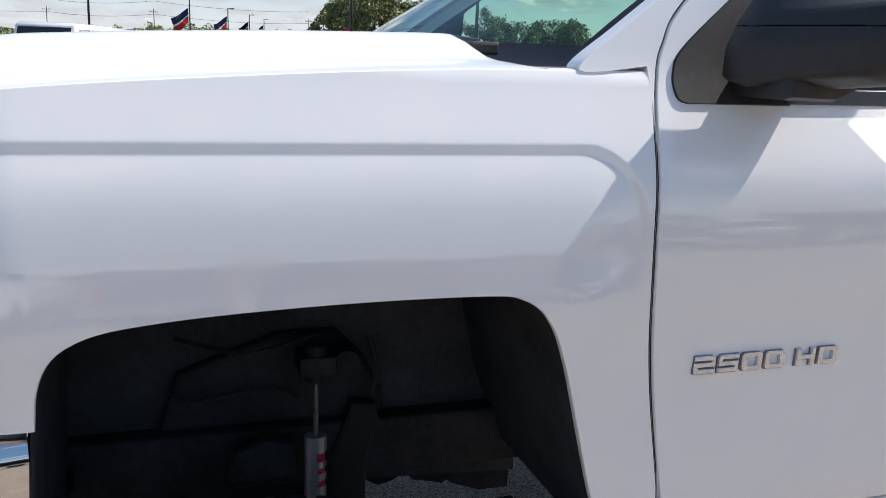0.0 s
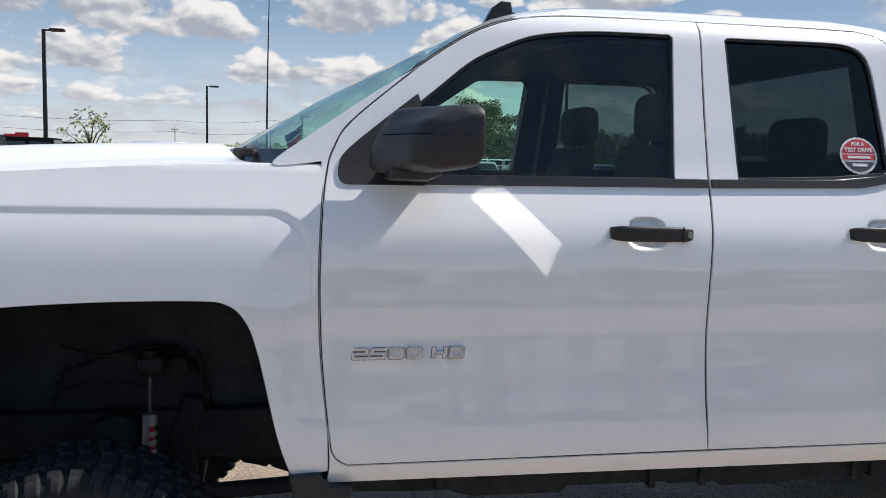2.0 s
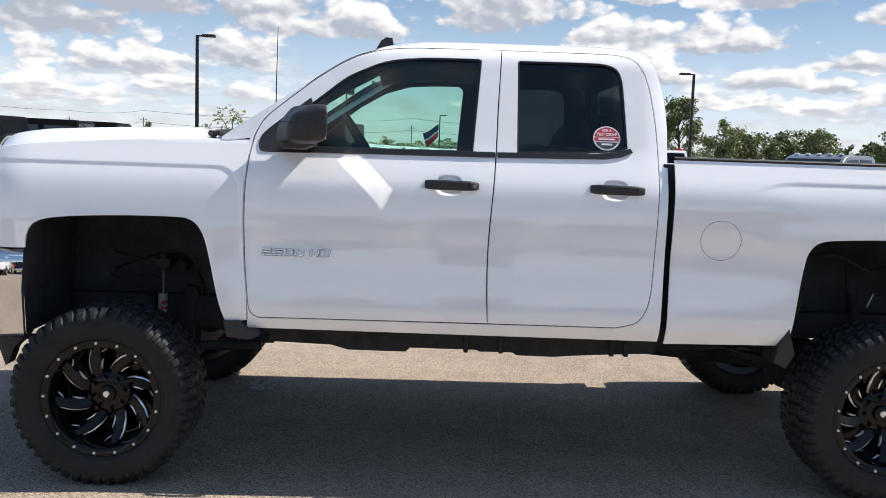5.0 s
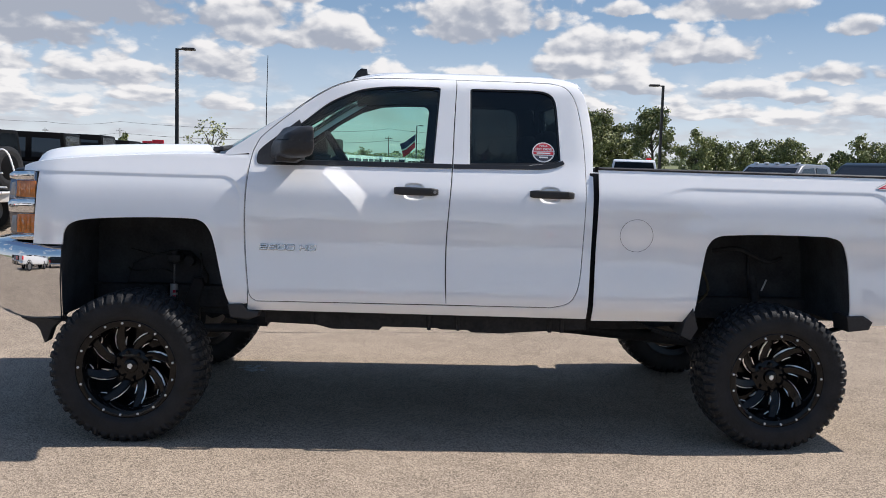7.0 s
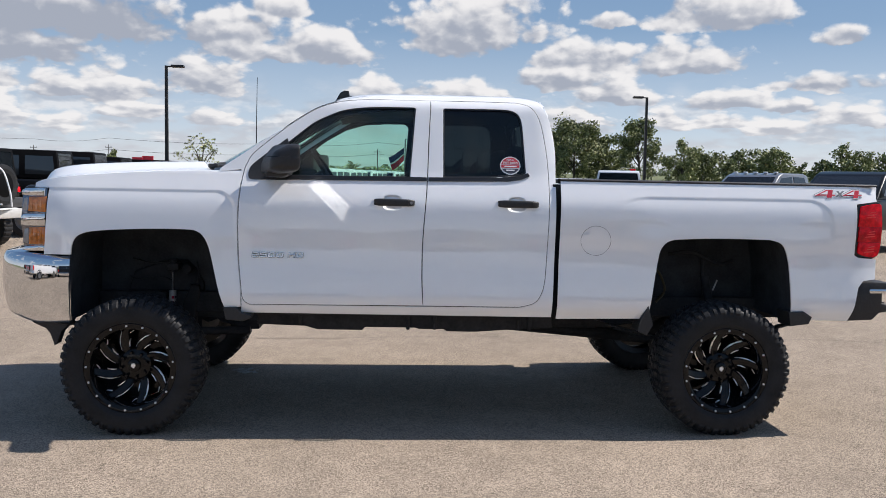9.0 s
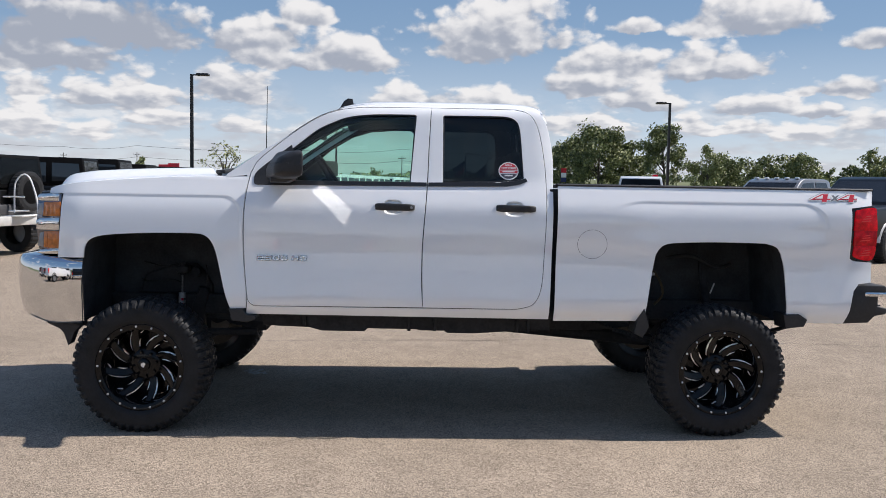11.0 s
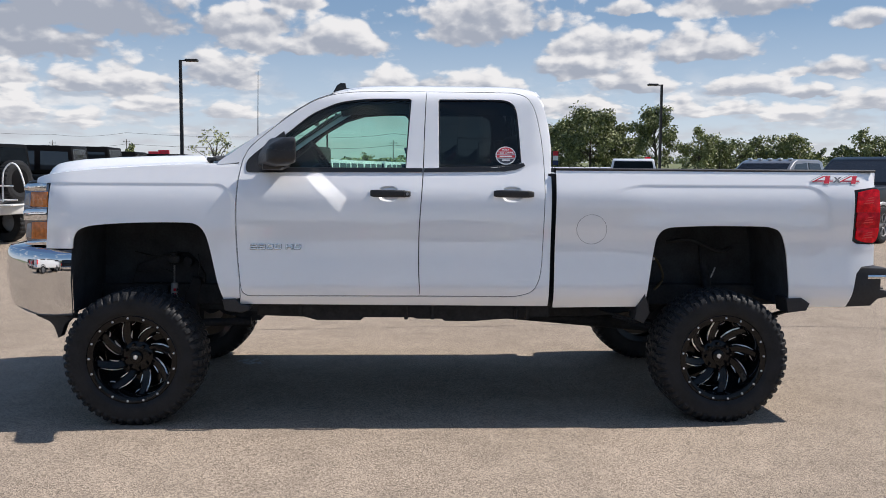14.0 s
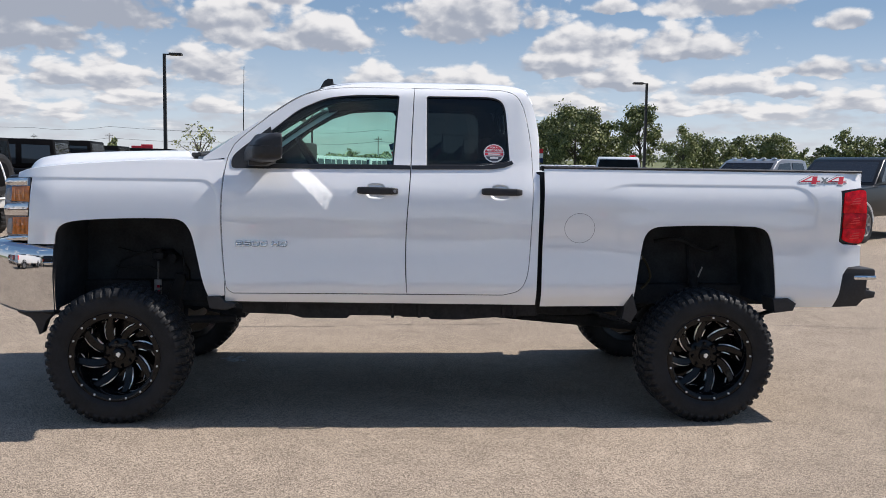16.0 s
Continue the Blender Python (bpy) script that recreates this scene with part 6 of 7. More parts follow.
def tree(x, y, z, h, w, leaves, seed, material=LEAF, leaf=0.30, bare=0.22, name="tree", label="leafy green tree at the edge of the meadow"):
    """A tapered trunk with limbs, and a crown of separate leaves round the limbs' ends."""
    rnd = random.Random(seed)
    t = tagged(new(name), label, "tree", "trees")
    t.matrix_basis = pose(x, y, z)
    bm = bmesh.new()
    tube(bm, [(0, 0, -0.3), (rnd.uniform(-1, 1) * 0.02 * h, 0, h * 0.35), (rnd.uniform(-1, 1) * 0.03 * h, 0, h * 0.75)], [h * 0.022, h * 0.016, h * 0.005], 8)
    tips = []
    for k in range(rnd.randint(11, 15)):
        a, f = rnd.uniform(0, math.tau), rnd.uniform(bare, 0.7)
        r = w / 2 * rnd.uniform(0.45, 1.0) * math.sin(math.pi * min(1, max(0.12, (f + 0.18)))) ** 0.6
        top = h * min(0.97, f + rnd.uniform(0.12, 0.30))
        p0, p2 = Vector((0, 0, h * f)), Vector((r * math.cos(a), r * math.sin(a), top))
        p1 = (p0 + p2) / 2 + Vector((0, 0, h * 0.04))
        tube(bm, [p0, p1, p2], [h * 0.008, h * 0.005, h * 0.002], 5)
        tips += [p2, p1.lerp(p2, 0.5), p2 + Vector((rnd.uniform(-1, 1), rnd.uniform(-1, 1), rnd.uniform(-0.2, 1))) * h * 0.08]
    # clumps fill an uneven, rounded crown
    lo = max(bare * 0.75, 0.04) * h
    for _ in range(46):
        f = rnd.random() ** 0.85
        belly = (math.sin(math.pi * (0.10 + 0.84 * f)) ** 0.65) * (1.0 + 0.28 * rnd.uniform(-1, 1))
        a, q = rnd.uniform(0, math.tau), rnd.random() ** 0.45
        tips.append(Vector((w * 0.44 * belly * q * math.cos(a), w * 0.44 * belly * q * math.sin(a), lo + (h * 0.95 - lo) * f)))
    part("trunk", bm, BARK, t, smooth=60)
    vs, fs = [], []
    size = [rnd.uniform(0.06, 0.13) * w for _ in tips]
    leaf *= 0.52
    for _ in range(int(leaves * 3.4)):
        k = rnd.randrange(len(tips))
        d = Vector((rnd.gauss(0, 1), rnd.gauss(0, 1), rnd.gauss(0, 0.75)))
        d = d.normalized() * size[k] * (rnd.random() ** 0.5 * 1.2)
        c = tips[k] + d
        n = Vector((rnd.uniform(-1, 1), rnd.uniform(-1, 1), rnd.uniform(-0.2, 1.2))).normalized()
        u = n.orthogonal().normalized() * leaf * rnd.uniform(0.5, 1.0)
        v = n.cross(u) * rnd.uniform(0.5, 0.9)
        i = len(vs)
        vs += [tuple(c - u), tuple(c + v * 0.9), tuple(c + u), tuple(c - v * 0.9)]
        fs.append((i, i + 1, i + 2, i + 3))
    me = bpy.data.meshes.new("crown")
    me.from_pydata(vs, [], fs)
    part("crown", me, material, t)
    return t


def at(az, dist):
    """A place by its direction from the end of the walk, degrees to the right of the truck's cross axis."""
    return 1.7 + dist * math.sin(radians(az)), -5.45 + dist * math.cos(radians(az))


def plant(rows, seed):
    """Trees by direction, distance, height, width, leaves, leaf colour, leaf size and bare share of the trunk."""
    for k, (az, dist, h, w, n, mt, lf, bare) in enumerate(rows):
        x, y = at(az, dist)
        tree(x, y, max(0, -0.3 + 4.2 * float(smooth01((y - 60) / 170)) * 0.7) - 0.2, h, w, n, seed + k, mt, lf, bare)


plant((
        (10.4, 118, 8.4, 7.5, 2600, LEAF, 0.42, 0.08), (12.0, 112, 9.3, 8.5, 3200, LEAF, 0.42, 0.08), (13.5, 116, 7.8, 6.5, 2400, LEAF, 0.42, 0.06), (9.3, 124, 6.6, 5, 1500, LEAF, 0.42, 0.05),
        (16.0, 108, 9.5, 6.0, 2200, LEAF, 0.38, 0.34), (18.7, 104, 6.9, 5.2, 1500, LEAFPALE, 0.34, 0.12), (19.9, 107, 5.6, 4.2, 1200, LEAF, 0.34, 0.05), (20.9, 110, 5.4, 4.6, 1100, LEAF, 0.34, 0.03),
        ), 50)
plant((
        (22.2, 114, 6.0, 4.6, 1500, LEAF, 0.36, 0.03), (23.3, 116, 6.2, 5.0, 1500, LEAFPALE, 0.36, 0.03), (24.5, 115, 6.0, 5.0, 1500, LEAFPALE, 0.36, 0.03), (25.3, 118, 4.4, 3.6, 900, LEAF, 0.36, 0.03),
        (26.8, 100, 4.7, 3.0, 900, LEAF, 0.32, 0.06), (27.9, 98, 6.0, 3.4, 1000, LEAFPALE, 0.32, 0.1), (28.9, 99, 5.6, 3.6, 1000, LEAFPALE, 0.32, 0.1), (30.5, 104, 5.6, 4.5, 1100, LEAF, 0.36, 0.05),
        (1.5, 165, 1.9, 6.5, 900, LEAF, 0.5, 0.03), (4.0, 160, 2.1, 6.5, 1000, LEAF, 0.5, 0.03), (6.6, 158, 2.0, 6.0, 900, LEAF, 0.5, 0.03), (-1.2, 170, 1.8, 6.0, 800, LEAF, 0.55, 0.03), (-17.2, 150, 4.5, 2.8, 700, LEAF, 0.4, 0.02)), 58)
x, y = at(-12.1, 31)
tree(x, y, 0, 2.95, 1.8, 300, 7, LEAFPALE, 0.11, 0.3, "young_tree", "thin young tree with sparse pale leaves")
x, y = at(-2.6, 44)
tree(x, y, 0, 2.5, 1.1, 200, 9, LEAFPALE, 0.12, 0.3, "young_tree", "thin young tree with sparse pale leaves")
# wood behind the camera, which the glass reflects
for k, (x, y, h, w) in enumerate(((-30, -78, 5, 11), (-16, -84, 6, 12), (-4, -80, 5, 11), (8, -86, 6.5, 13), (22, -80, 5.5, 12), (36, -84, 6, 13), (50, -78, 5, 12))):
    tree(x, y, -0.2, h, w, 1500, 120 + k, LEAF, 0.6, 0.05)

# far hedge line
rnd = random.Random(4)
vs, fs = [], []
for _ in range(30000):
    a = rnd.uniform(-40, 40)
    x, y = at(a, rnd.uniform(215, 235))
    hh = 5.4 + 1.7 * noise.noise((a * 0.35, 3.3, 0)) + 1.0 * noise.noise((a * 1.7, 8.1, 0))
    c = Vector((x, y, 1.2 + rnd.uniform(0, 1) ** 0.8 * max(0.3, hh - 1.2 - 2.2 * float(smooth01((2 - a) / 8)))))
    n = Vector((rnd.uniform(-1, 1), rnd.uniform(-1, 0.2), rnd.uniform(-0.2, 1))).normalized()
    u = n.orthogonal().normalized() * rnd.uniform(0.16, 0.42)
    v = n.cross(u) * 0.8
    i = len(vs)
    vs += [tuple(c - u), tuple(c + v), tuple(c + u), tuple(c - v)]
    fs.append((i, i + 1, i + 2, i + 3))
me = bpy.data.meshes.new("far_hedge")
me.from_pydata(vs, [], fs)
tagged(part("far_hedge", me, LEAF), "distant dark green hedge and woodland", "hedge", kind="stuff")

# ---- lamp posts, flags, utility poles ----
POST = mat("bronze_post_paint", (0.018, 0.017, 0.016), 0.45, vary=0.2, scale=4)
CONCRETE = mat("concrete", (0.4, 0.38, 0.35), 0.9, vary=0.2, scale=5, bump=0.4)


def lamp_post():
    t = tagged(new("lamp_post"), "tall dark square lamp post with one flat lamp head", "lamp post", "lamp posts")
    bm = bmesh.new()
    loft(bm, [[(s * math.copysign(1, c), s * math.copysign(1, d), z) for c, d in ((1, 1), (-1, 1), (-1, -1), (1, -1))] for s, z in ((0.075, 0.6), (0.06, 6.42))], True)
    part("pole", bm, POST, t)
    bm = bmesh.new()
    rod(bm, (0, 0, -0.1), (0, 0, 0.65), 0.28, 0.26, 24)
    part("footing", bm, CONCRETE, t)
    bm = bmesh.new()
    box(bm, 0.0, 0.30, -0.04, 0.04, 6.36, 6.42, 0.01)
    part("arm", bm, POST, t)
    bm = bmesh.new()
    box(bm, 0.22, 0.78, -0.17, 0.17, 6.35, 6.46, 0.03)
    part("lamp_head", bm, POST, t)
    return t


lp = lamp_post()
spots = [(-8.42, 34.8), (15.96, 43.4), (-4.15, 60.5), (3.5, 101), (9.3, 124), (14.3, 146), (18.9, 166)]
lp.matrix_basis = pose(*spots[0], 0)
for x, y in spots[1:]:
    copy_thing(lp, pose(x, y, 0, 0, 0, 180 if x == 15.96 else 0))
CLOTHS = (mat("navy_cloth", (0.02, 0.03, 0.10), 0.8, vary=0.1), mat("white_cloth", (0.7, 0.7, 0.7), 0.8, vary=0.1), mat("red_cloth", (0.5, 0.02, 0.03), 0.8, vary=0.1))


def flag():
    """A drooping flag of three bands on a lamp post's side."""
    t = tagged(new("flag"), "red, white and navy flag hanging from a lamp post", "flag", "flags")
    for i, mt in enumerate(CLOTHS):
        bm = bmesh.new()
        rows = []
        for j in range(4):
            v = (0.0, 0.45, 0.57, 1.0)[i] + ((0.45, 0.57, 1.0)[i] - (0.0, 0.45, 0.57)[i]) * j / 3
            rows.append([(-0.1 - 1.5 * u * (1 - 0.25 * v), 0.14 * math.sin(5 * u + 2 * v), 5.35 - 1.25 * v - 1.15 * u * (0.8 + 0.2 * math.sin(3 * u))) for u in np.linspace(0, 1, 9)])
        loft(bm, rows)
        bmesh.ops.solidify(bm, geom=bm.faces[:], thickness=0.01)
        part("cloth", bm, mt, t, smooth=60)
    return t


fl = flag()
for k, (x, y) in enumerate(((3.5, 101), (9.3, 124), (14.3, 146), (18.9, 166))):
    m = pose(x, y, 0, 0, 0, 10 * k) @ Matrix.Scale(1.25, 4)
    m.translation.z = -1.3
    if k == 0:
        fl.matrix_basis = m
    else:
        c = copy_thing(fl, m)
        c.matrix_basis = m
fp = tagged(new("flagpole"), "thin pole with a small red, white and blue flag", "flagpole")
fp.matrix_basis = pose(*at(9.55, 80), 0)
bm = bmesh.new()
rod(bm, (0, 0, 0), (0, 0, 3.4), 0.035)
part("pole", bm, POST, fp)
for k, mt in enumerate((CLOTHS[2], CLOTHS[1], CLOTHS[0])):
    bm = bmesh.new()
    box(bm, 0.04, 0.50, -0.02, 0.02, 2.95 - 0.42 * k, 3.36 - 0.42 * k, 0.01)
    part("cloth", bm, mt, fp)
WOOD = mat("weathered_wood", (0.12, 0.10, 0.085), 0.9, vary=0.3, scale=4)


def utility_pole():
    t = tagged(new("utility_pole"), "weathered wooden utility pole with a cross arm", "utility pole", "utility poles")
    bm = bmesh.new()
    rod(bm, (0, 0, -0.2), (0, 0, 9.2), 0.12, 0.08)
    part("pole", bm, WOOD, t)
    bm = bmesh.new()
    box(bm, -0.9, 0.9, -0.05, 0.05, 8.48, 8.58, 0.01)
    part("cross_arm", bm, WOOD, t)
    for x in (-0.8, -0.4, 0.4, 0.8):
        bm = bmesh.new()
        rod(bm, (x, 0, 8.6), (x, 0, 8.82), 0.05, 0.035, 8)
        part("insulator", bm, POST, t)
    return t


up = utility_pole()
tops = []
for k, (az, dist) in enumerate(((-29, 135), (-21.5, 165), (-17.35, 150), (-6.5, 150), (-0.8, 138), (8.3, 150))):
    x, y = at(az, dist)
    m = pose(x, y, 0, 0, 0, -12) @ Matrix.Scale(0.82, 4)
    tops.append(Vector((x, y, 7.13)))
    if k == 0:
        up.matrix_basis = m
    else:
        copy_thing(up, m)
for i, (a, b) in enumerate(zip(tops, tops[1:])):
    for dz, n in ((0.1, 1), (-1.7, 2)):
        bm = bmesh.new()
        tube(bm, [a.lerp(b, k / 14) + Vector((0, 0, dz - 1.3 * (1 - (2 * k / 14 - 1) ** 2) * 0.35)) for k in range(15)], 0.022, 4)
        tagged(part("overhead_wire", bm, POST), "thin dark overhead wire between utility poles", "wire", "overhead wires")


# ---- parked vehicles ----
VTYRE, VRIM = bpy.data.meshes.new("tyre"), bpy.data.meshes.new("rim")
bm = bmesh.new()
lathe(bm, [(0.22, -0.12), (0.30, -0.135), (0.355, -0.12), (0.372, -0.09), (0.372, 0.09), (0.355, 0.12), (0.22, 0.12)], 84)
for v in bm.verts:
    r = math.hypot(v.co.x, v.co.z)
    if r > 0.35 and round(math.atan2(v.co.z, v.co.x) / math.tau * 84) % 3:
        v.co.x, v.co.z = v.co.x * 1.03, v.co.z * 1.03
bmesh.ops.recalc_face_normals(bm, faces=bm.faces[:])
bm.to_mesh(VTYRE)
bm.free()
VTYRE.materials.append(RUBBER)
bm = bmesh.new()
lathe(bm, [(0.24, -0.128), (0.225, -0.128), (0.20, -0.08), (0.07, -0.10), (0.0, -0.105)], 24)
for k in range(6):
    box(bm, 0.06, 0.215, -0.122, -0.095, -0.025, 0.025, 0.006, pose(0, 0, 0, 0, k * 60, 0), 1)
bmesh.ops.recalc_face_normals(bm, faces=bm.faces[:])
bm.to_mesh(VRIM)
bm.free()
VRIM.materials.append(mat("alloy", (0.20, 0.20, 0.205), 0.35, metal=0.5, vary=0.1))
SCREEN = mat("dark_windscreen", (0.02, 0.023, 0.026), 0.04, spec=0.5, coat=0.1)
DARKPANE = mat("dark_window", (0.022, 0.026, 0.030), 0.05, spec=0.6, coat=0.25)
HARDTOP = mat("black_hardtop", (0.005, 0.005, 0.0055), 0.55, vary=0.2, scale=6, bump=0.3, bscale=200, spec=0.06)
LENS = mat("lamp_lens", (0.7, 0.72, 0.74), 0.1, coat=1.0)
FLARE = mat("grey_flare", (0.045, 0.045, 0.048), 0.5, vary=0.15)


def paint(name, c):
    return mat(name, c, 0.3, metal=0.0, spec=0.25 if max(c) < 0.05 else 0.5, coat=0.12 if max(c) < 0.05 else 1.0, vary=0.04, scale=2)


def vehicle(kind, colour, label, scale=1.0, top=None, arch=None):
    """A parked vehicle, its nose towards -x, centred on its base. kind: pickup, jeep or suv."""
    t = tagged(new("parked_" + ("pickup" if kind == "pickup" else "off_roader" if kind == "jeep" else "suv")), label, "pickup truck" if kind == "pickup" else "car", "parked vehicles")
    if kind == "jeep":
        L, W, wheels, r = 4.2, 0.88, (-1.30, 1.32), 0.44
        low = [(-1.95, 0.72), (2.02, 0.72), (2.04, 1.22), (-0.80, 1.30), (-0.95, 1.28), (-1.98, 1.18)]
        roof = [(-0.72, 1.28), (-0.48, 1.92), (-0.30, 1.98), (1.96, 1.95), (2.03, 1.25)]
        panes = [[(-0.42, 1.34), (-0.28, 1.80), (0.36, 1.82), (0.36, 1.34)], [(0.50, 1.34), (0.50, 1.82), (1.10, 1.82), (1.10, 1.34)], [(1.24, 1.36), (1.24, 1.82), (1.88, 1.80), (1.92, 1.36)]]
        taper = 0.05
    elif kind == "pickup":
        L, W, wheels, r = 5.8, 0.98, (-1.85, 1.75), 0.40
        low = [(-2.75, 0.55), (2.80, 0.58), (2.86, 0.75), (2.84, 1.36), (-1.15, 1.26), (-2.55, 1.20), (-2.80, 1.08), (-2.84, 0.70)]
        roof = [(-1.22, 1.25), (-0.42, 1.84), (-0.20, 1.90), (0.95, 1.90), (1.16, 1.84), (1.26, 1.34)]
        panes = [[(-0.82, 1.34), (-0.36, 1.76), (0.22, 1.80), (0.22, 1.36)], [(0.32, 1.36), (0.32, 1.80), (0.92, 1.79), (1.05, 1.38)]]
        taper = 0.13
    else:
        L, W, wheels, r = 4.7, 0.93, (-1.42, 1.38), 0.37
        low = [(-2.22, 0.45), (2.25, 0.48), (2.32, 0.85), (2.28, 1.12), (-0.95, 1.08), (-2.05, 0.98), (-2.28, 0.80), (-2.30, 0.55)]
        roof = [(-1.02, 1.06), (-0.25, 1.62), (0.05, 1.70), (1.55, 1.68), (2.02, 1.52), (2.22, 1.10)]
        panes = [[(-0.62, 1.14), (-0.10, 1.55), (0.38, 1.60), (0.38, 1.15)], [(0.48, 1.15), (0.48, 1.60), (1.20, 1.59), (1.28, 1.16)], [(1.38, 1.17), (1.30, 1.58), (1.70, 1.50), (1.90, 1.20)]]
        taper = 0.14
    lift = 0.18 if kind == "jeep" else 0.0
    up_ = Matrix.Translation((0, 0, lift))
    z0 = low[0][1]
    bm = bmesh.new()
    slab(bm, [(x, z + lift) for x, z in low], -W, W)
    bmesh.ops.bevel(bm, geom=bm.edges[:], offset=0.07 if kind != "jeep" else 0.035, segments=3, profile=0.5, affect="EDGES", clamp_overlap=True)
    part("body", bm, colour, t, smooth=40)

    def width(z):
        return W - 0.05 - taper * max(0, (z - roof[0][1]) / 0.65)

    bm = bmesh.new()
    a = [bm.verts.new((x, -width(z), z + lift)) for x, z in roof]
    b = [bm.verts.new((x, width(z), z + lift)) for x, z in roof]
    bm.faces.new(a), bm.faces.new(b[::-1])
    for k in range(len(a)):
        j = (k + 1) % len(a)
        bm.faces.new((a[k], b[k], b[j], a[j]))
    bmesh.ops.recalc_face_normals(bm, faces=bm.faces[:])
    bmesh.ops.bevel(bm, geom=bm.edges[:], offset=0.04, segments=2, profile=0.5, affect="EDGES", clamp_overlap=True)
    part("cabin", bm, top or colour, t, smooth=40)
    for q in panes:
        for s in (-1, 1):
            bm = bmesh.new()
            bm.faces.new([bm.verts.new((x, s * (width(z) + 0.006), z + lift)) for x, z in q])
            bmesh.ops.recalc_face_normals(bm, faces=bm.faces[:])
            bmesh.ops.solidify(bm, geom=bm.faces[:], thickness=0.008)
            part("window", bm, DARKPANE, t)
    for (x1, z1), (x2, z2), name in ((roof[0], roof[1], "windscreen"), (roof[-1], roof[-2], "rear_window")):
        bm = bmesh.new()
        n = Vector((z2 - z1, 0, -(x2 - x1))).normalized() * (-0.006 if name == "windscreen" else 0.006)
        if (n.x > 0) == (name == "windscreen"):
            n = -n
        ps = [(x1 + (x2 - x1) * f, s, z1 + (z2 - z1) * f) for f, s in ((0.12, -1), (0.9, -1), (0.9, 1), (0.12, 1))]
        bm.faces.new([bm.verts.new((x + n.x, s * (width(z) - 0.09), z + lift + n.z)) for x, s, z in ps])
        bmesh.ops.solidify(bm, geom=bm.faces[:], thickness=0.008)
        part(name, bm, SCREEN if name == "windscreen" else DARKPANE, t)
    for x in wheels:
        for s in (-1, 1):
            w = part("wheel", VTYRE, None, t, m=pose(x, s * (W - 0.09 + (0.10 if kind == "jeep" else 0)), r, 0, 0, 0 if s < 0 else 180) @ Matrix.Diagonal((r / 0.38, 1.1, r / 0.38, 1)))
            part("rim", VRIM, None, w)
            bm = bmesh.new()
            rows = []
            for k in range(11):
                a = math.pi * (0.04 + 0.92 * k / 10)
                rows.append([(x + (r + e) * math.cos(a), s * y, r + lift * 0.8 + (r + e) * math.sin(a) * 0.98) for e, y in ((0.05, W - 0.15), (0.05, W + 0.012), (0.10, W + 0.02 + (0.09 if kind == "jeep" else 0)), (0.14, W - 0.02))])
            loft(bm, rows)
            bmesh.ops.recalc_face_normals(bm, faces=bm.faces[:])
            part("wheel_arch", bm, arch or FLARE, t, smooth=40)
    nose, tail = min(p[0] for p in low), max(p[0] for p in low)
    for x, name, mt in ((nose, "front_bumper", FLARE), (tail, "rear_bumper", FLARE if kind != "pickup" else CHROME)):
        bm = bmesh.new()
        box(bm, x - 0.10, x + 0.10, -W + 0.02, W - 0.02, z0 + lift - 0.02, z0 + lift + 0.20, 0.03)
        part(name, bm, mt, t, smooth=40)
    for s in (-1, 1):
        bm = bmesh.new()
        box(bm, nose - 0.02, nose + 0.20, s * (W - 0.20) - 0.14, s * (W - 0.20) + 0.14, z0 + lift + 0.34, z0 + lift + 0.50, 0.02)
        part("headlight", bm, LENS, t, smooth=40)
        bm = bmesh.new()
        box(bm, tail - 0.15, tail + 0.025, s * (W - 0.06) - 0.07, s * (W - 0.06) + 0.05, z0 + lift + 0.30, z0 + lift + (0.42 if kind == "jeep" else 0.62), 0.015)
        part("tail_light", bm, RED, t, smooth=40)
        bm = bmesh.new()
        box(bm, panes[0][0][0] + 0.02, panes[0][0][0] + 0.18, s * (W + 0.10) - 0.10, s * (W + 0.10) + 0.10, panes[0][0][1] + lift, panes[0][0][1] + lift + 0.18, 0.03)
        part("door_mirror", bm, FLARE, t, smooth=40)
    bm = bmesh.new()
    box(bm, nose - 0.015, nose + 0.10, -W + 0.42, W - 0.42, z0 + lift + 0.26, z0 + lift + 0.54, 0.02)
    part("grille", bm, TRIM, t)
    if kind == "jeep":
        sp = part("spare_wheel", VTYRE, None, t, m=pose(2.16, 0.1, 1.18 + lift, 0, 0, 90) @ Matrix.Diagonal((1.12, 1.0, 1.12, 1)))
        bm = bmesh.new()
        lathe(bm, [(0.235, -0.120), (0.21, -0.130), (0.05, -0.135), (0.0, -0.135)], 24)
        part("wheel_cover", bm, HARDTOP, sp, smooth=40)
    if kind == "pickup":
        bm = bmesh.new()
        box(bm, 1.30, 2.78, -W + 0.10, W - 0.10, 1.352, 1.362)
        part("bed_cover", bm, TRIM, t)
    t.scale = (scale, scale, scale)
    return t


def place(t, x, y, heading):
    """Stands a vehicle at x, y; heading: degrees its nose is turned from -x, anticlockwise."""
    t.matrix_basis = pose(x, y, 0.004, 0, 0, heading) @ Matrix.Diagonal((*t.scale, 1))
    return t


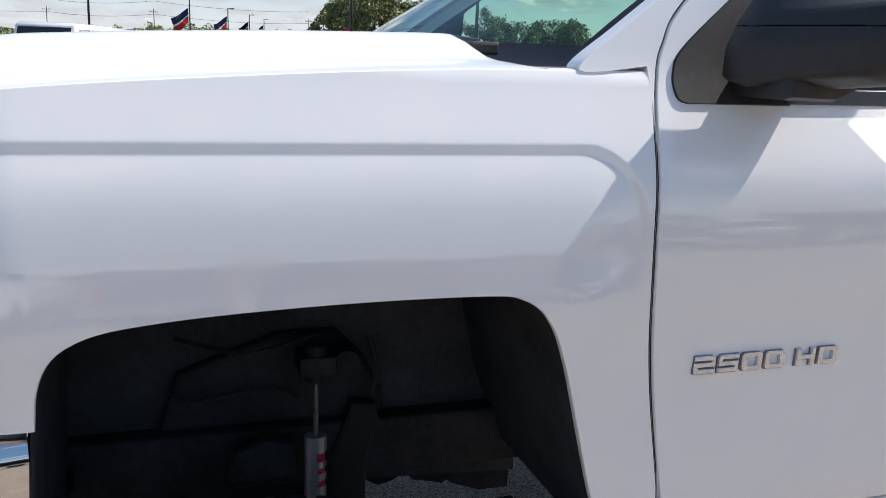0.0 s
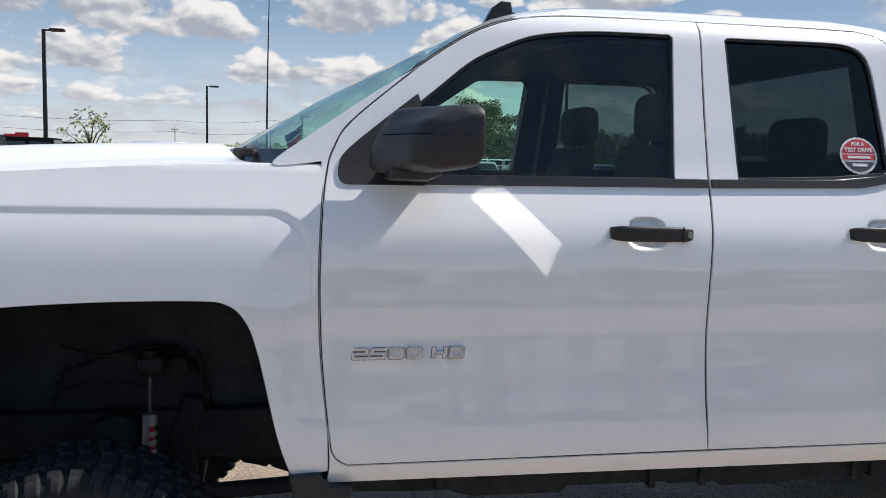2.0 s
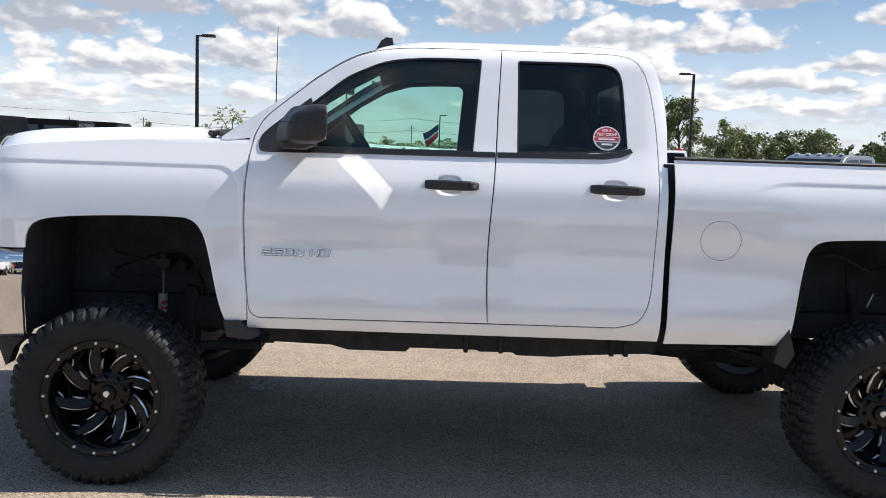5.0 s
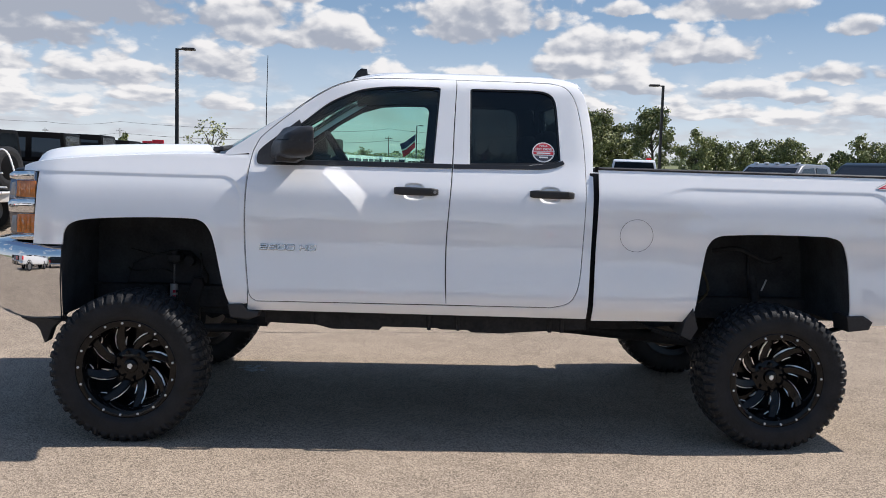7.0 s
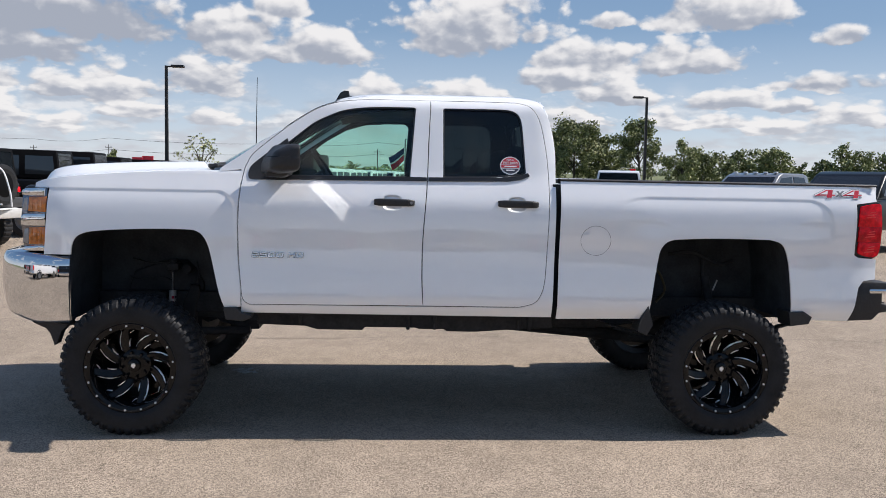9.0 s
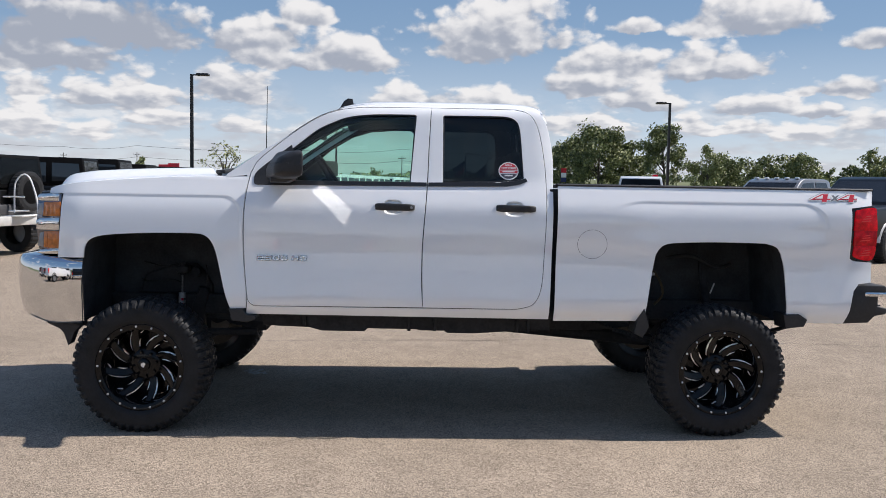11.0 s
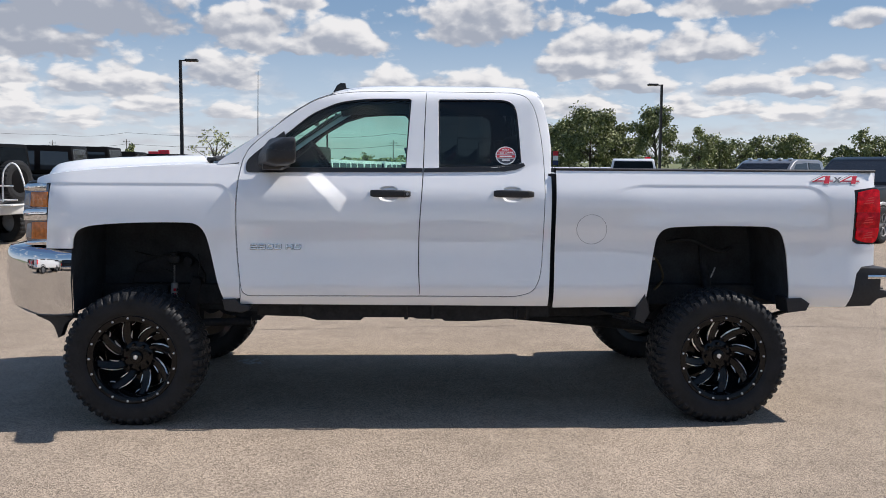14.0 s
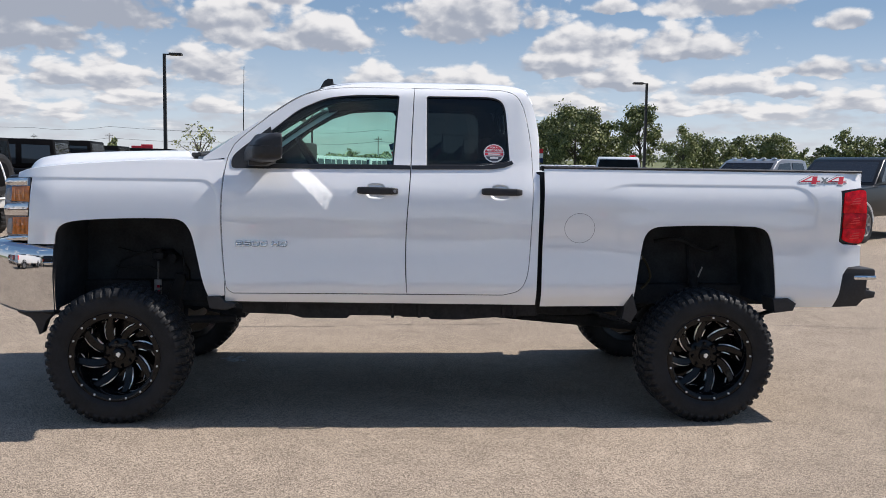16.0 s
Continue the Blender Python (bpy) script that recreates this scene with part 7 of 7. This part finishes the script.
BLACK, GREY, NAVY, SNOW, REDP = paint("black_paint", (0.005, 0.005, 0.0055)), paint("grey_paint", (0.14, 0.142, 0.15)), paint("navy_paint", (0.012, 0.016, 0.03)), paint("parked_white_paint", (0.72, 0.72, 0.72)), paint("red_paint", (0.35, 0.01, 0.012))
jeep = vehicle("jeep", BLACK, "black boxy off-road vehicle with a black hard top", 0.96, HARDTOP)
place(jeep, -8.2, 13.0, -15)
SILVER = mat("silver_bumper_paint", (0.55, 0.54, 0.52), 0.4, metal=0.2, vary=0.1)
for x, y, h, k in ((-8.5, 17.0, 6, 1.03), (-8.5, 19.6, 5, 1.05), (-9.1, 24.3, 3, 1.03), (-8.6, 29.0, 2, 1.03), (-8.4, 33.5, 0, 1.0)):
    copy_thing(jeep, pose(x, y, 0.004, 0, 0, h) @ Matrix.Scale(k, 4))
first_bumper = bmesh.new()
box(first_bumper, 1.98, 2.24, -0.86, 0.86, 0.66, 0.86, 0.03)
part("tow_bumper", first_bumper, SILVER, jeep, "pale steel rear bumper", smooth=40)
# white tubular rack behind the first
bm = bmesh.new()
WHITETUBE = mat("white_tube_paint", (0.75, 0.75, 0.75), 0.4, vary=0.05)
rack = tagged(new("tube_rack"), "white tubular carrier rack behind a black off-roader", "rack")
rack.matrix_basis = pose(-6.50, 12.3, 0.16) @ Matrix.Scale(0.78, 4)
for pts in (curve([(0.38, -0.3, 0.95), (0.40, -0.3, 1.6), (0.48, -0.28, 1.82), (0.62, -0.25, 1.92), (0.78, -0.25, 1.78), (0.92, -0.25, 1.3), (0.95, -0.25, 0.95)], 5), [(-0.3, -0.3, 1.35), (0.62, -0.25, 1.35)], [(-0.3, -0.3, 0.98), (0.72, -0.25, 1.0)]):
    bm = bmesh.new()
    tube(bm, pts, 0.022, 8)
    part("tube", bm, WHITETUBE, rack, smooth=60)
bm = bmesh.new()
box(bm, -0.2, 0.60, -0.35, 0.95, 0.84, 0.88, 0.015)
part("carrier", bm, WHITETUBE, rack)
dark = vehicle("pickup", BLACK, "black pickup truck with pale grey wheel-arch flares", 1.04, arch=mat("pale_flare", (0.45, 0.45, 0.46), 0.45, vary=0.1))
place(dark, 13.2, 15.8, 40)
gp = vehicle("pickup", GREY, "grey crew-cab pickup truck", 1.03)
place(gp, 12.55, 20.0, 37)
for k in range(5):
    bm = bmesh.new()
    box(bm, -0.34, -0.24, -0.62 + 0.31 * k - 0.06, -0.62 + 0.31 * k + 0.06, 1.885, 1.935, 0.02)
    part("roof_marker", bm, LENS, gp, smooth=40)
wp = vehicle("pickup", SNOW, "white work truck with a red beacon on its roof", 1.14)
place(wp, 12.4, 35.5, -105)
bm = bmesh.new()
box(bm, -0.10, 0.10, 0.45, 0.68, 1.895, 1.98, 0.03)
part("beacon", bm, RED, wp, smooth=40)
white = vehicle("jeep", SNOW, "white boxy off-road vehicle in a parked row", 0.92, SNOW)
place(white, *at(-8.6, 28), 70)
for k in range(1, 8):
    copy_thing(white, pose(*at(-8.6 + 1.15 * k * (1 + 0.03 * k), 28 + 3.2 * k), 0.004, 0, 0, 70))
for k in range(6):
    copy_thing(white, pose(*at(9.2 + 0.95 * k, 92), 0.004, 0, 0, 84))
sv = vehicle("suv", paint("silver_paint_b", (0.42, 0.43, 0.45)), "silver car in the distant parked row")
place(sv, 15.0, 58, 86)
for k, (x, y) in enumerate(((17.9, 58), (20.8, 58.5), (23.8, 58), (-3, 62), (0.4, 62), (3.6, 62), (7, 62))):
    copy_thing(sv, pose(x, y, 0.004, 0, 0, 86))
for k, (x, src) in enumerate(((-8.6, sv), (-5.6, gp), (-2.7, sv), (0.2, dark), (3.1, sv), (5.9, gp), (8.4, sv))):
    copy_thing(src, pose(x, 54.5, 0.004, 0, 0, 88 + k % 3))
rs = vehicle("suv", REDP, "red car far across the lot")
place(rs, -9.9, 47, 80)
# red signs on stands
for k, (az, w, h) in enumerate(((-15.8, 0.55, 0.50), (-15.2, 0.60, 0.58), (-14.6, 0.62, 0.34))):
    x, y = at(az, 50)
    s = tagged(new("red_sign"), "plain red sign board on a post", "sign", "red sign boards")
    s.matrix_basis = pose(x, y, 0)
    bm = bmesh.new()
    box(bm, -w / 2, w / 2, -0.03, 0.03, 1.98, 1.98 + h, 0.01)
    part("board", bm, DECALRED, s)
    bm = bmesh.new()
    rod(bm, (0, 0, 0), (0, 0, 2.0), 0.03)
    part("post", bm, POST, s)
# vehicles behind the camera, seen in paint and chrome
for k in range(15):
    src = (jeep, gp, dark, sv, jeep, wp, dark)[k % 7]
    copy_thing(src, pose(-18 + 2.95 * k, -15.6 - 0.3 * (k % 3), 0.004, 0, 0, (92, 88, 91, 90, 94)[k % 5]))
copy_thing(wp, pose(-4.4, -9.6, 0.004, 0, 0, 118))
